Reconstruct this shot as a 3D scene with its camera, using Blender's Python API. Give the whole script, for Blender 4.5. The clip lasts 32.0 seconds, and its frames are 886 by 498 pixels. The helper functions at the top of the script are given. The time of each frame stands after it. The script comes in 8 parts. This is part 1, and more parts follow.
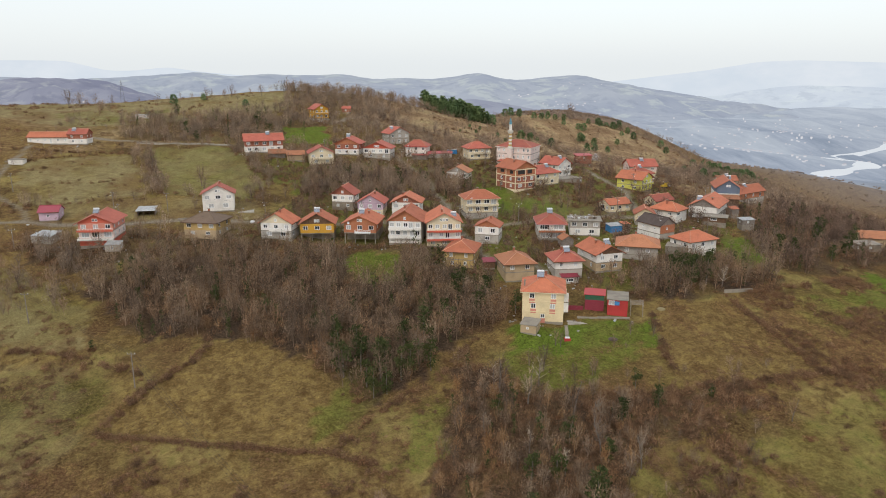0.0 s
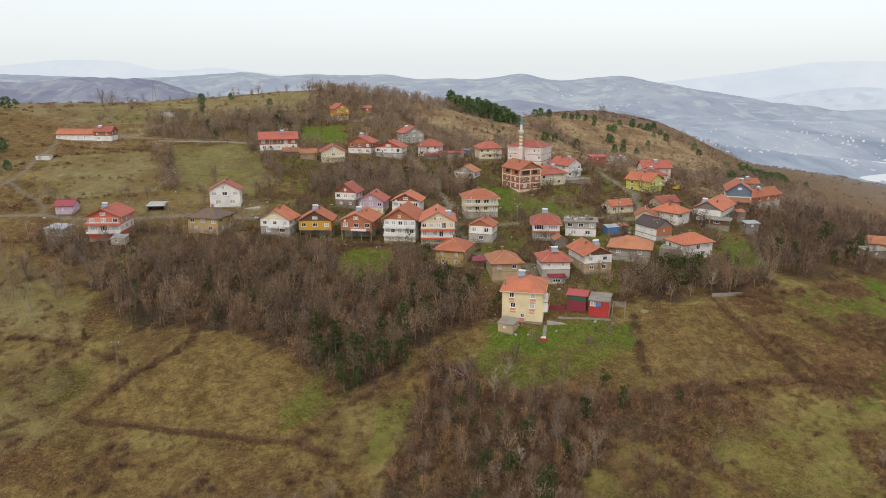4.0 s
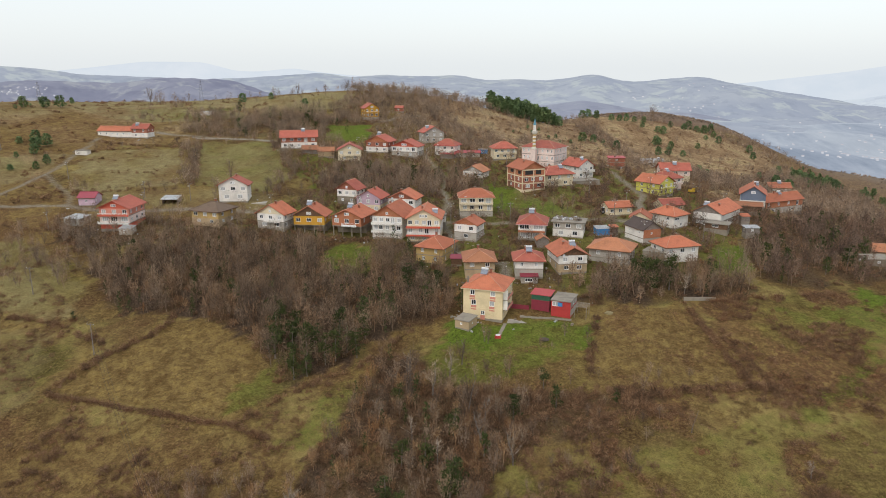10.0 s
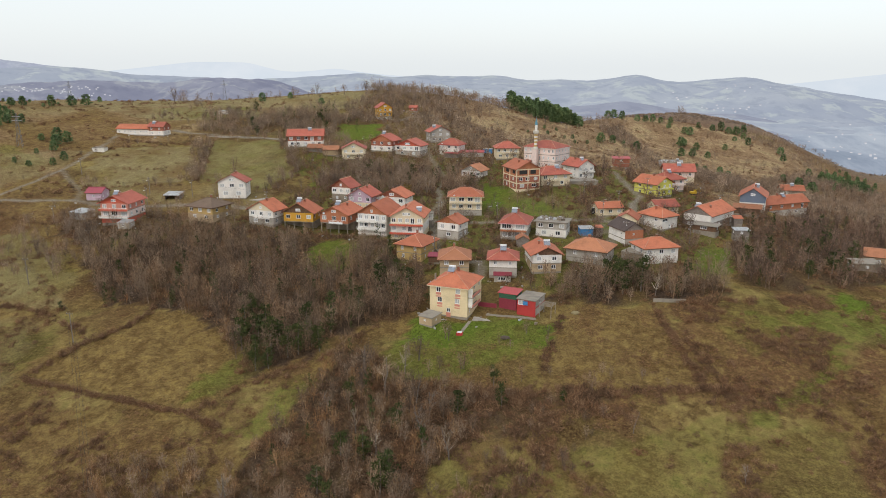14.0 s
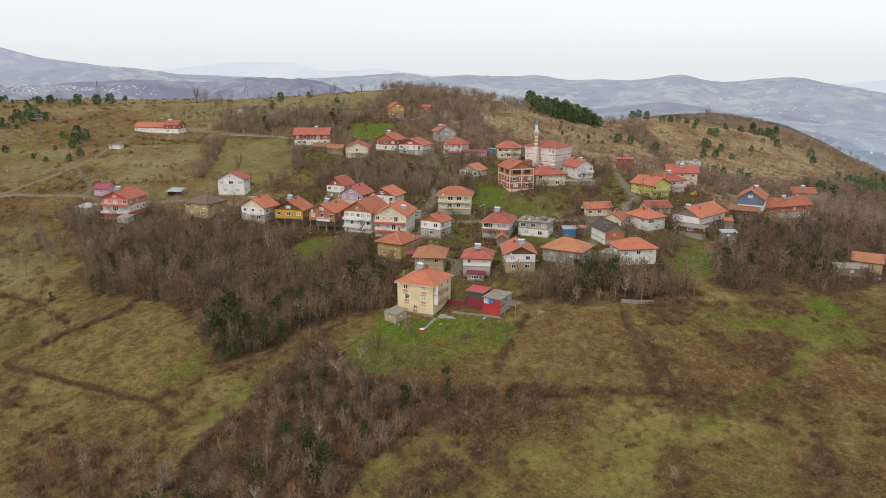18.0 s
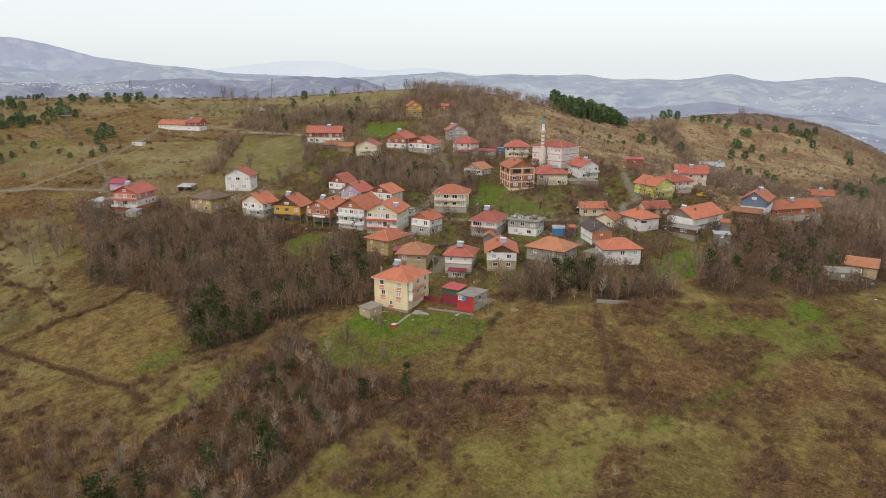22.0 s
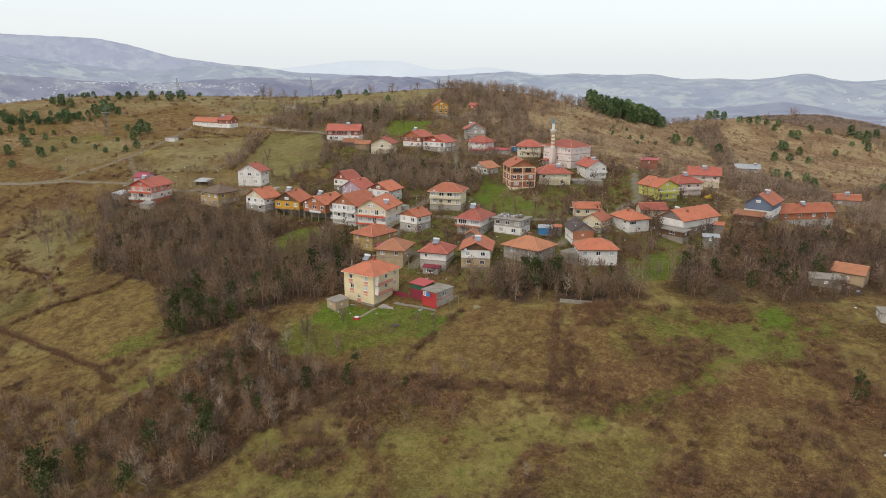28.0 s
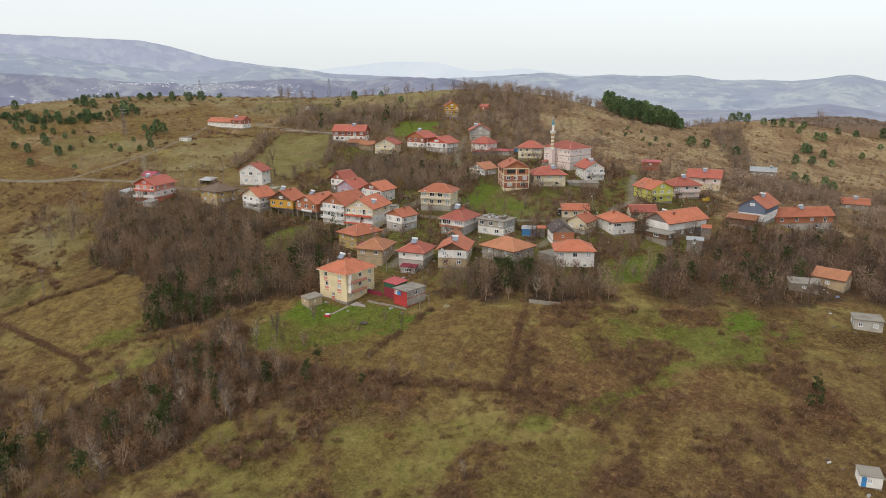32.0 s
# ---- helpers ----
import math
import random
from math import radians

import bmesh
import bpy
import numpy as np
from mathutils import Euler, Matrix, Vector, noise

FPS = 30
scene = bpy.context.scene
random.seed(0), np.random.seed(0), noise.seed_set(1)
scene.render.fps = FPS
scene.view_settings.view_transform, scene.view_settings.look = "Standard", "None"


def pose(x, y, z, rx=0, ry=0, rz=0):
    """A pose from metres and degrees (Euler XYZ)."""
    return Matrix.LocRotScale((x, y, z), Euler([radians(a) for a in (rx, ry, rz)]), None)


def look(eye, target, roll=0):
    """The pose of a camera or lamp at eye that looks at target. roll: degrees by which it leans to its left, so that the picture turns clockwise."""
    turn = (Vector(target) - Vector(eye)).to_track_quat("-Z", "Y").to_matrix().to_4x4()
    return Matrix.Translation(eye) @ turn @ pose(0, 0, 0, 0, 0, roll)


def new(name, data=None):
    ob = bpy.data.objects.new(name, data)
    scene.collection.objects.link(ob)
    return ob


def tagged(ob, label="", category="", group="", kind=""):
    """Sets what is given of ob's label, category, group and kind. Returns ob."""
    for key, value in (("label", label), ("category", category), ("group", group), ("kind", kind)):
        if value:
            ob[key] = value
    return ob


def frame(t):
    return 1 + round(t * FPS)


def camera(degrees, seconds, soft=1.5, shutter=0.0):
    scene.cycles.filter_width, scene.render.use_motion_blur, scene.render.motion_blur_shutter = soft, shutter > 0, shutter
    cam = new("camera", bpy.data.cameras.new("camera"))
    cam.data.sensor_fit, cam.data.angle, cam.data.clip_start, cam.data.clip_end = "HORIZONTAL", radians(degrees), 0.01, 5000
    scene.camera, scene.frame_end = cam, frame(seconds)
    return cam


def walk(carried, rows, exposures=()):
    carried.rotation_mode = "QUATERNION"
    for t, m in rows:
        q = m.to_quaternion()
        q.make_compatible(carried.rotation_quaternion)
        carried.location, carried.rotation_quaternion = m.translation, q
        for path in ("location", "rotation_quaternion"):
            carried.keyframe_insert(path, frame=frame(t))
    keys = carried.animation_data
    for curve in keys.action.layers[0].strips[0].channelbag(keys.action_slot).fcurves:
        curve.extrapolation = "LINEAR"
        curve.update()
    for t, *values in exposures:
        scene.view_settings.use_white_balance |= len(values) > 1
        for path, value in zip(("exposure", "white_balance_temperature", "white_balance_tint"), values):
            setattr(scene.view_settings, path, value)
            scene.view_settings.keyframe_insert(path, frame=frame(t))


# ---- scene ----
cam = camera(63.87, 32.0, soft=0.95)
METRES, EYE, TILT, LEAN, TURN = 152.0, 60.0, -14.30, 0.05, 0.0
ROWS = [
    (0.0, 0.0000, 0.0000, 0.0000, 0.00, 0.00, 0.00),
    (0.5, 0.0128, -0.0015, -0.0004, 0.41, 0.00, -0.11),
    (1.0, 0.0261, -0.0030, -0.0007, 0.82, -0.01, -0.23),
    (1.5, 0.0394, -0.0044, -0.0011, 1.24, 0.00, -0.35),
    (2.0, 0.0530, -0.0057, -0.0014, 1.67, 0.01, -0.47),
    (2.5, 0.0668, -0.0069, -0.0016, 2.07, 0.01, -0.60),
    (3.0, 0.0808, -0.0080, -0.0021, 2.48, 0.01, -0.72),
    (3.5, 0.0951, -0.0090, -0.0024, 2.95, -0.00, -0.84),
    (5.5, 0.1558, -0.0120, -0.0045, 5.02, -0.00, -1.38),
    (6.0, 0.1705, -0.0123, -0.0047, 5.42, 0.00, -1.48),
    (6.5, 0.1868, -0.0124, -0.0049, 5.92, -0.02, -1.61),
    (7.0, 0.2031, -0.0125, -0.0051, 6.47, -0.04, -1.76),
    (7.5, 0.2196, -0.0124, -0.0052, 6.99, -0.06, -1.88),
    (8.0, 0.2362, -0.0122, -0.0051, 7.43, -0.07, -1.99),
    (8.5, 0.2528, -0.0119, -0.0052, 7.87, -0.08, -2.10),
    (9.0, 0.2696, -0.0113, -0.0053, 8.31, -0.08, -2.21),
    (9.5, 0.2864, -0.0109, -0.0053, 8.76, -0.08, -2.31),
    (10.0, 0.3030, -0.0101, -0.0051, 9.18, -0.10, -2.39),
    (10.5, 0.3199, -0.0092, -0.0049, 9.58, -0.10, -2.50),
    (11.0, 0.3366, -0.0081, -0.0048, 9.99, -0.12, -2.59),
    (11.5, 0.3534, -0.0069, -0.0044, 10.44, -0.14, -2.70),
    (12.0, 0.3702, -0.0057, -0.0042, 10.92, -0.15, -2.82),
    (12.5, 0.3871, -0.0042, -0.0040, 11.35, -0.18, -2.91),
    (13.0, 0.4040, -0.0026, -0.0037, 11.76, -0.20, -3.02),
    (13.5, 0.4209, -0.0009, -0.0035, 12.16, -0.22, -3.12),
    (14.0, 0.4377, 0.0011, -0.0033, 12.57, -0.25, -3.24),
    (14.5, 0.4546, 0.0031, -0.0027, 12.97, -0.27, -3.34),
    (16.5, 0.5215, 0.0114, -0.0001, 14.56, -0.36, -3.74),
    (17.0, 0.5378, 0.0137, 0.0006, 14.98, -0.41, -3.84),
    (17.5, 0.5537, 0.0162, 0.0014, 15.41, -0.44, -3.94),
    (18.0, 0.5696, 0.0188, 0.0019, 15.85, -0.48, -4.04),
    (18.5, 0.5854, 0.0215, 0.0027, 16.26, -0.52, -4.15),
    (19.0, 0.6011, 0.0243, 0.0033, 16.67, -0.56, -4.25),
    (19.5, 0.6166, 0.0271, 0.0040, 17.10, -0.60, -4.36),
    (20.0, 0.6321, 0.0301, 0.0049, 17.53, -0.65, -4.45),
    (20.5, 0.6474, 0.0332, 0.0055, 18.04, -0.68, -4.59),
    (21.0, 0.6626, 0.0362, 0.0064, 18.52, -0.74, -4.71),
    (21.5, 0.6778, 0.0394, 0.0071, 18.97, -0.79, -4.81),
    (22.0, 0.6927, 0.0428, 0.0077, 19.42, -0.82, -4.92),
    (22.5, 0.7076, 0.0463, 0.0086, 19.85, -0.87, -5.01),
    (23.0, 0.7224, 0.0499, 0.0094, 20.30, -0.91, -5.10),
    (23.5, 0.7372, 0.0535, 0.0104, 20.77, -0.96, -5.21),
    (24.0, 0.7518, 0.0573, 0.0114, 21.24, -1.01, -5.31),
    (24.5, 0.7664, 0.0611, 0.0123, 21.73, -1.07, -5.43),
    (25.0, 0.7811, 0.0651, 0.0132, 22.19, -1.11, -5.54),
    (25.5, 0.7957, 0.0695, 0.0141, 22.62, -1.14, -5.63),
    (27.5, 0.8539, 0.0861, 0.0186, 24.25, -1.32, -6.03),
    (28.0, 0.8685, 0.0909, 0.0199, 24.67, -1.37, -6.13),
    (28.5, 0.8830, 0.0957, 0.0212, 25.08, -1.42, -6.20),
    (29.0, 0.8972, 0.1006, 0.0224, 25.48, -1.46, -6.30),
    (29.5, 0.9114, 0.1055, 0.0239, 25.89, -1.50, -6.37),
    (30.0, 0.9256, 0.1106, 0.0255, 26.27, -1.53, -6.45),
    (30.5, 0.9396, 0.1159, 0.0266, 26.61, -1.54, -6.54),
    (31.0, 0.9535, 0.1210, 0.0279, 26.95, -1.56, -6.62),
    (31.5, 0.9675, 0.1265, 0.0295, 27.28, -1.59, -6.69),
    (32.0, 0.9816, 0.1319, 0.0309, 27.62, -1.61, -6.76),
]
walk(cam, [(t, pose(0, 0, EYE, TILT, LEAN, TURN) @ pose(METRES * x, METRES * y, METRES * z, 90 + pitch, roll, yaw)) for t, x, y, z, yaw, pitch, roll in ROWS])

# ---- sky and light: an even overcast winter day ----
world = bpy.data.worlds.new("overcast_sky")
scene.world = world
world.use_nodes = True
wn, wl = world.node_tree.nodes, world.node_tree.links
wn.clear()
sky = wn.new("ShaderNodeTexSky")
sky.sky_type = "NISHITA"
sky.sun_disc = False
sky.sun_elevation, sky.sun_rotation = radians(38), radians(200)
sky.dust_density, sky.air_density = 3.0, 1.0
back = wn.new("ShaderNodeBackground")
back.inputs["Strength"].default_value = 0.05
wl.new(sky.outputs["Color"], back.inputs["Color"])
cloud = wn.new("ShaderNodeBackground")
cloud.inputs["Color"].default_value = (0.86, 0.90, 0.92, 1)
cloud.inputs["Strength"].default_value = 0.88
both = wn.new("ShaderNodeAddShader")
wl.new(back.outputs[0], both.inputs[0])
wl.new(cloud.outputs[0], both.inputs[1])
wout = wn.new("ShaderNodeOutputWorld")
wl.new(both.outputs[0], wout.inputs["Surface"])
sun = new("sun", bpy.data.lights.new("sun", "SUN"))
sun.data.energy, sun.data.angle, sun.data.color = 0.9, radians(25), (1.0, 0.96, 0.9)
sun.matrix_world = look((0, 0, 300), (90, 247, -5))
scene.view_settings.exposure = 0.0

# ---- materials ----


def nodes_of(name):
    m = bpy.data.materials.new(name)
    m.use_nodes = True
    t = m.node_tree
    b = t.nodes["Principled BSDF"]
    return m, t.nodes, t.links, b


def noise_at(n, l, scale, detail=4.0, rough=0.6, coord=None):
    tex = n.new("ShaderNodeTexNoise")
    tex.inputs["Scale"].default_value, tex.inputs["Detail"].default_value, tex.inputs["Roughness"].default_value = scale, detail, rough
    if coord is None:
        g = n.new("ShaderNodeNewGeometry")
        coord = g.outputs["Position"]
    l.new(coord, tex.inputs["Vector"])
    return tex.outputs["Fac"]


def ramp(n, l, fac, stops):
    r = n.new("ShaderNodeValToRGB")
    while len(r.color_ramp.elements) < len(stops):
        r.color_ramp.elements.new(0.5)
    for e, (p, c) in zip(r.color_ramp.elements, stops):
        e.position, e.color = p, (*c, 1)
    l.new(fac, r.inputs["Fac"])
    return r.outputs["Color"]


def mix(n, l, fac, a, b, mode="MIX"):
    m = n.new("ShaderNodeMix")
    m.data_type, m.blend_type = "RGBA", mode
    for s, v in ((m.inputs["Factor"], fac), (m.inputs["A"], a), (m.inputs["B"], b)):
        if hasattr(v, "is_output"):
            l.new(v, s)
        elif isinstance(v, tuple):
            s.default_value = (*v, 1)
        else:
            s.default_value = v
    return m.outputs["Result"]


def bump_of(n, l, b, height, strength, dist):
    u = n.new("ShaderNodeBump")
    u.inputs["Strength"].default_value, u.inputs["Distance"].default_value = strength, dist
    l.new(height, u.inputs["Height"])
    l.new(u.outputs["Normal"], b.inputs["Normal"])


def dim(c, k):
    return tuple(v * k for v in c)


def plaster(name, c, wear=0.35, rough=0.9):
    """Painted render with stains at two scales."""
    m, n, l, b = nodes_of(name)
    big = noise_at(n, l, 0.35, 5)
    fine = noise_at(n, l, 5.0, 5, 0.7)
    col = ramp(n, l, big, [(0.3, dim(c, 1 - wear)), (0.55, c), (0.8, dim(c, 1.06))])
    col = mix(n, l, 0.35, col, ramp(n, l, fine, [(0.3, dim(c, 0.7)), (0.6, dim(c, 1.05))]))
    l.new(col, b.inputs["Base Color"])
    b.inputs["Roughness"].default_value = rough
    bump_of(n, l, b, fine, 0.3, 0.02)
    return m


def tiles(name, c, rows=True, dark=0.55):
    """Clay roof tiles: courses, weathering and lichen stains."""
    m, n, l, b = nodes_of(name)
    g = n.new("ShaderNodeNewGeometry")
    oi = n.new("ShaderNodeObjectInfo")
    big = noise_at(n, l, 0.4, 5, 0.65)
    fine = noise_at(n, l, 4.5, 3, 0.7)
    col = ramp(n, l, big, [(0.25, dim(c, dark)), (0.5, c), (0.8, (min(1, c[0] * 1.18), c[1] * 1.25, c[2] * 1.3))])
    col = mix(n, l, 0.4, col, ramp(n, l, fine, [(0.3, dim(c, 0.5)), (0.7, dim(c, 1.25))]))
    hue = n.new("ShaderNodeHueSaturation")
    mr = n.new("ShaderNodeMapRange")
    mr.inputs["To Min"].default_value, mr.inputs["To Max"].default_value = 0.78, 1.12
    l.new(oi.outputs["Random"], mr.inputs["Value"])
    l.new(mr.outputs["Result"], hue.inputs["Value"])
    l.new(col, hue.inputs["Color"])
    l.new(hue.outputs["Color"], b.inputs["Base Color"])
    b.inputs["Roughness"].default_value = 0.8
    if rows:
        w = n.new("ShaderNodeTexWave")
        w.bands_direction = "Z"
        w.inputs["Scale"].default_value, w.inputs["Distortion"].default_value = 2.0, 0.4
        l.new(g.outputs["Position"], w.inputs["Vector"])
        bump_of(n, l, b, w.outputs["Fac"], 0.6, 0.06)
    return m


def brickwork(name, c):
    m, n, l, b = nodes_of(name)
    g = n.new("ShaderNodeNewGeometry")
    w = n.new("ShaderNodeTexWave")
    w.bands_direction = "Z"
    w.inputs["Scale"].default_value = 2.4
    l.new(g.outputs["Position"], w.inputs["Vector"])
    big = noise_at(n, l, 0.5, 5)
    fine = noise_at(n, l, 6, 3, 0.7)
    col = ramp(n, l, big, [(0.3, dim(c, 0.65)), (0.6, c), (0.85, (c[0] * 1.1, c[1] * 1.3, c[2] * 1.4))])
    col = mix(n, l, 0.4, col, ramp(n, l, fine, [(0.3, dim(c, 0.6)), (0.7, dim(c, 1.2))]))
    col = mix(n, l, ramp(n, l, w.outputs["Fac"], [(0.0, (0.3, 0.3, 0.3)), (0.15, (0, 0, 0))]), col, (0.42, 0.38, 0.33))
    l.new(col, b.inputs["Base Color"])
    b.inputs["Roughness"].default_value = 0.9
    bump_of(n, l, b, fine, 0.4, 0.03)
    return m


def plain(name, c, rough=0.6, metal=0.0, var=0.2, scale=3.0):
    m, n, l, b = nodes_of(name)
    f = noise_at(n, l, scale, 4)
    l.new(ramp(n, l, f, [(0.3, dim(c, 1 - var)), (0.7, dim(c, 1 + var * 0.4))]), b.inputs["Base Color"])
    b.inputs["Roughness"].default_value, b.inputs["Metallic"].default_value = rough, metal
    return m


WHITE = plaster("white_render", (0.78, 0.735, 0.675), 0.32)
CREAM = plaster("cream_render", (0.72, 0.61, 0.42), 0.25)
PALEYEL = plaster("pale_yellow_render", (0.74, 0.60, 0.37), 0.25)
OCHRE = plaster("ochre_render", (0.60, 0.32, 0.04), 0.25)
DULLOCHRE = plaster("dull_ochre_render", (0.50, 0.34, 0.13), 0.35)
LEMON = plaster("lemon_render", (0.62, 0.58, 0.12), 0.25)
PINK = plaster("pink_render", (0.78, 0.63, 0.565), 0.2)
SALMON = plaster("salmon_render", (0.62, 0.25, 0.18), 0.25)
REDPAINT = plaster("red_paint", (0.45, 0.045, 0.04), 0.3)
CORAL = plaster("coral_paint", (0.58, 0.12, 0.07), 0.2)
LILAC = plaster("lilac_render", (0.55, 0.40, 0.48), 0.25)
GREYREND = plaster("grey_render", (0.42, 0.378, 0.325), 0.5)
CONCRETE = plaster("concrete", (0.29, 0.25, 0.20), 0.5)
STONE = plaster("rubble_stone", (0.27, 0.22, 0.165), 0.55)
TANWALL = plaster("tan_mud_render", (0.45, 0.33, 0.20), 0.45)
BRICK = brickwork("red_brick", (0.34, 0.11, 0.06))
BRICK2 = brickwork("bright_hollow_brick", (0.46, 0.16, 0.07))
BLUEGREY = plaster("blue_grey_boards", (0.15, 0.18, 0.24), 0.25)
ROOF = tiles("orange_clay_tiles", (0.47, 0.145, 0.072))
ROOFRED = tiles("red_clay_tiles", (0.41, 0.108, 0.07))
ROOFBROWN = tiles("weathered_brown_tiles", (0.41, 0.165, 0.08), dark=0.55)
ROOFDUSK = tiles("dusky_old_tiles", (0.16, 0.105, 0.07), dark=0.7)
RIDGETILE = tiles("pale_mortared_ridge_tiles", (0.56, 0.27, 0.17))
ROOFPURPLE = plain("crimson_sheet_roof", (0.32, 0.05, 0.07), 0.5)
ROOFBLACK = tiles("black_brown_roof_felt", (0.075, 0.052, 0.044))
SHEET = plain("pale_metal_sheet", (0.45, 0.45, 0.44), 0.45, 0.5, 0.35, 1.2)
FLATCON = plaster("weathered_concrete_slab", (0.27, 0.235, 0.19), 0.55)
PVC = plain("white_window_plastic", (0.82, 0.82, 0.81), 0.4, var=0.06)
CURTAIN = plain("pale_curtain_behind_glass", (0.45, 0.45, 0.44), 0.35, var=0.3, scale=2.5)
GLASS = plain("dark_window_glass", (0.035, 0.04, 0.045), 0.08, var=0.4, scale=1.0)
DARK = plain("opening_shade_and_wire", (0.03, 0.027, 0.025), 0.9)
WOOD = plain("brown_timber", (0.16, 0.085, 0.045), 0.8, var=0.4, scale=2.0)
GREYWOOD = plain("grey_weathered_timber", (0.24, 0.20, 0.17), 0.85, var=0.4, scale=2.0)
PALETIMBER = plain("pale_weathered_timber", (0.30, 0.25, 0.20), 0.85, var=0.3, scale=2.0)
METALGREY = plain("galvanised_metal", (0.5, 0.5, 0.51), 0.35, 0.8, 0.2)
SOLARGLASS = plain("solar_collector_glass", (0.24, 0.26, 0.30), 0.22, var=0.2)
TANKWHITE = plain("white_enamel", (0.72, 0.73, 0.74), 0.35, var=0.1)
GREENPAINT = plain("dark_green_paint", (0.03, 0.11, 0.06), 0.7)
BLUEPAINT = plain("blue_paint", (0.05, 0.22, 0.48), 0.6)
TEAL = plain("teal_spire_paint", (0.09, 0.25, 0.32), 0.5)
MINSTONE = plaster("minaret_stone", (0.62, 0.58, 0.50), 0.2)
MAROON = plain("maroon_sheet", (0.25, 0.03, 0.05), 0.55)
AWNINGRED = plain("red_sheet_roof", (0.42, 0.05, 0.05), 0.5)
PINKTRIM = plain("pink_gutter_board", (0.62, 0.33, 0.34), 0.6)

# ---- the lie of the land: a lattice of broad knolls over a slope, falling to a valley ----
KNOLLS = [
    (-0.3, -0.2, -3.7, -4.6, -0.2, -2, 0.2, -4.5, 0),
    (-2.1, -0.8, -0.2, -1.3, 1.1, -0.9, -2.1, -7.6, 6.1),
    (9.8, 4.4, 1.7, 4.7, 4, 7.7, 9.8, 8.7, -16.9),
    (16.1, 6.3, -0.5, 5.4, -4, 2.8, -19.8, 5.6, -40.9),
    (10.9, 8.4, 1.5, 10.2, 0.2, 28, -8.5, 12.4, -33.7),
    (2.7, 6.9, 2.8, 12.5, -10.6, -18.4, -26, 6.2, -47.6),
    (1.4, 0.4, 0.6, 13.8, 17.8, 11.7, -2.4, 14.4, -40.3),
    (-0.3, -0.6, 6.7, -5.3, -20.9, -23, -41.9, 0.3, -49.6),
    (-12.3, -6.4, 1.3, -19.9, 3.3, 61.6, 7.9, 2.1, -46.5),
    (-24.6, -20.2, -14.5, -26.3, -29.1, -56.1, -30.4, 12, -69.5)
]
RISE, BASE = 7.94, -30.1


PADS = []


def hill(x, y):
    """Height of the village hill and of the valley round it; x and y are arrays."""
    x, y = np.asarray(x, float), np.asarray(y, float)
    cx, cy = np.clip(x, -430, 400), np.clip(y, -60, 920)
    z = BASE + RISE * np.minimum(cy, 660) / 100
    for j, row in enumerate(KNOLLS):
        for i, k in enumerate(row):
            z = z + k * np.exp(-((cx + 380 - 95 * i) ** 2 + (cy - 40 - 95 * j) ** 2) / (2 * 88.0 ** 2))
    d = np.sqrt(np.maximum(0, np.maximum(-400 - x, x - 300)) ** 2 + np.maximum(0, np.maximum(-40 - y, y - 830)) ** 2)
    w = np.clip(d / 650, 0, 1)
    w = w * w * (3 - 2 * w)
    vale = -150 + 20 * np.sin(x / 310 + 1) * np.cos(y / 270) + 9 * np.sin(x / 120 + y / 90)
    small = 0.35 * np.sin(x / 5.3 + 1.7 * np.sin(y / 8.1)) * np.cos(y / 6.7 + np.sin(x / 9.4)) + 0.6 * np.sin(x / 17 + 2) * np.sin(y / 14)
    if PADS:
        top, bot = np.zeros_like(z), np.full_like(z, 1e-6)
        for px, py, dz, r in PADS:
            k = np.exp(-(((x - px) ** 2 + (y - py) ** 2) / (r * r)) ** 1.5)
            top, bot = top + k * dz, bot + k
        z = z + top / np.maximum(1, bot)
    back_hill = 74 * np.exp(-((x - 120) / 130.0) ** 2 / 2 - ((y - 1090) / 110.0) ** 2 / 2) * (1 + 0.02 * np.sin(x / 41.0) + 0.01 * np.sin(x / 13.0 + 1))
    u, v = ((x - 450) * 200 - (y - 990) * 110) / 228.0, ((x - 450) * 110 + (y - 990) * 200) / 228.0
    shoulder = 5 * np.exp(-(u / 210.0) ** 2 / 2 - (v / 95.0) ** 2 / 2) * (1 + 0.04 * np.sin(u / 23.0))
    return z * (1 - w) + vale * w + small * (1 - w) + back_hill + shoulder


def ground(x, y):
    return float(hill(x, y))

# ---- building kit ----


def part(name, bm, mat, parent, label="", m=None):
    me = bpy.data.meshes.new(name)
    bm.to_mesh(me)
    bm.free()
    me.materials.append(mat)
    ob = new(name, me)
    ob.parent = parent
    if m is not None:
        ob.matrix_local = m
    if label:
        ob["label"] = label
    return ob


def empty(name, m, label, category, group="", kind=""):
    ob = new(name)
    ob.empty_display_size = 0.5
    ob.matrix_world = m
    return tagged(ob, label, category, group, kind)


def box(bm, x0, x1, y0, y1, z0, z1, bev=0.0):
    r = bmesh.ops.create_cube(bm, size=1.0)
    for v in r["verts"]:
        v.co = Vector(((x0 + x1) / 2 + v.co.x * (x1 - x0), (y0 + y1) / 2 + v.co.y * (y1 - y0), (z0 + z1) / 2 + v.co.z * (z1 - z0)))
    if bev:
        es = list({e for v in r["verts"] for e in v.link_edges})
        bmesh.ops.bevel(bm, geom=es, offset=bev, segments=1, affect="EDGES")


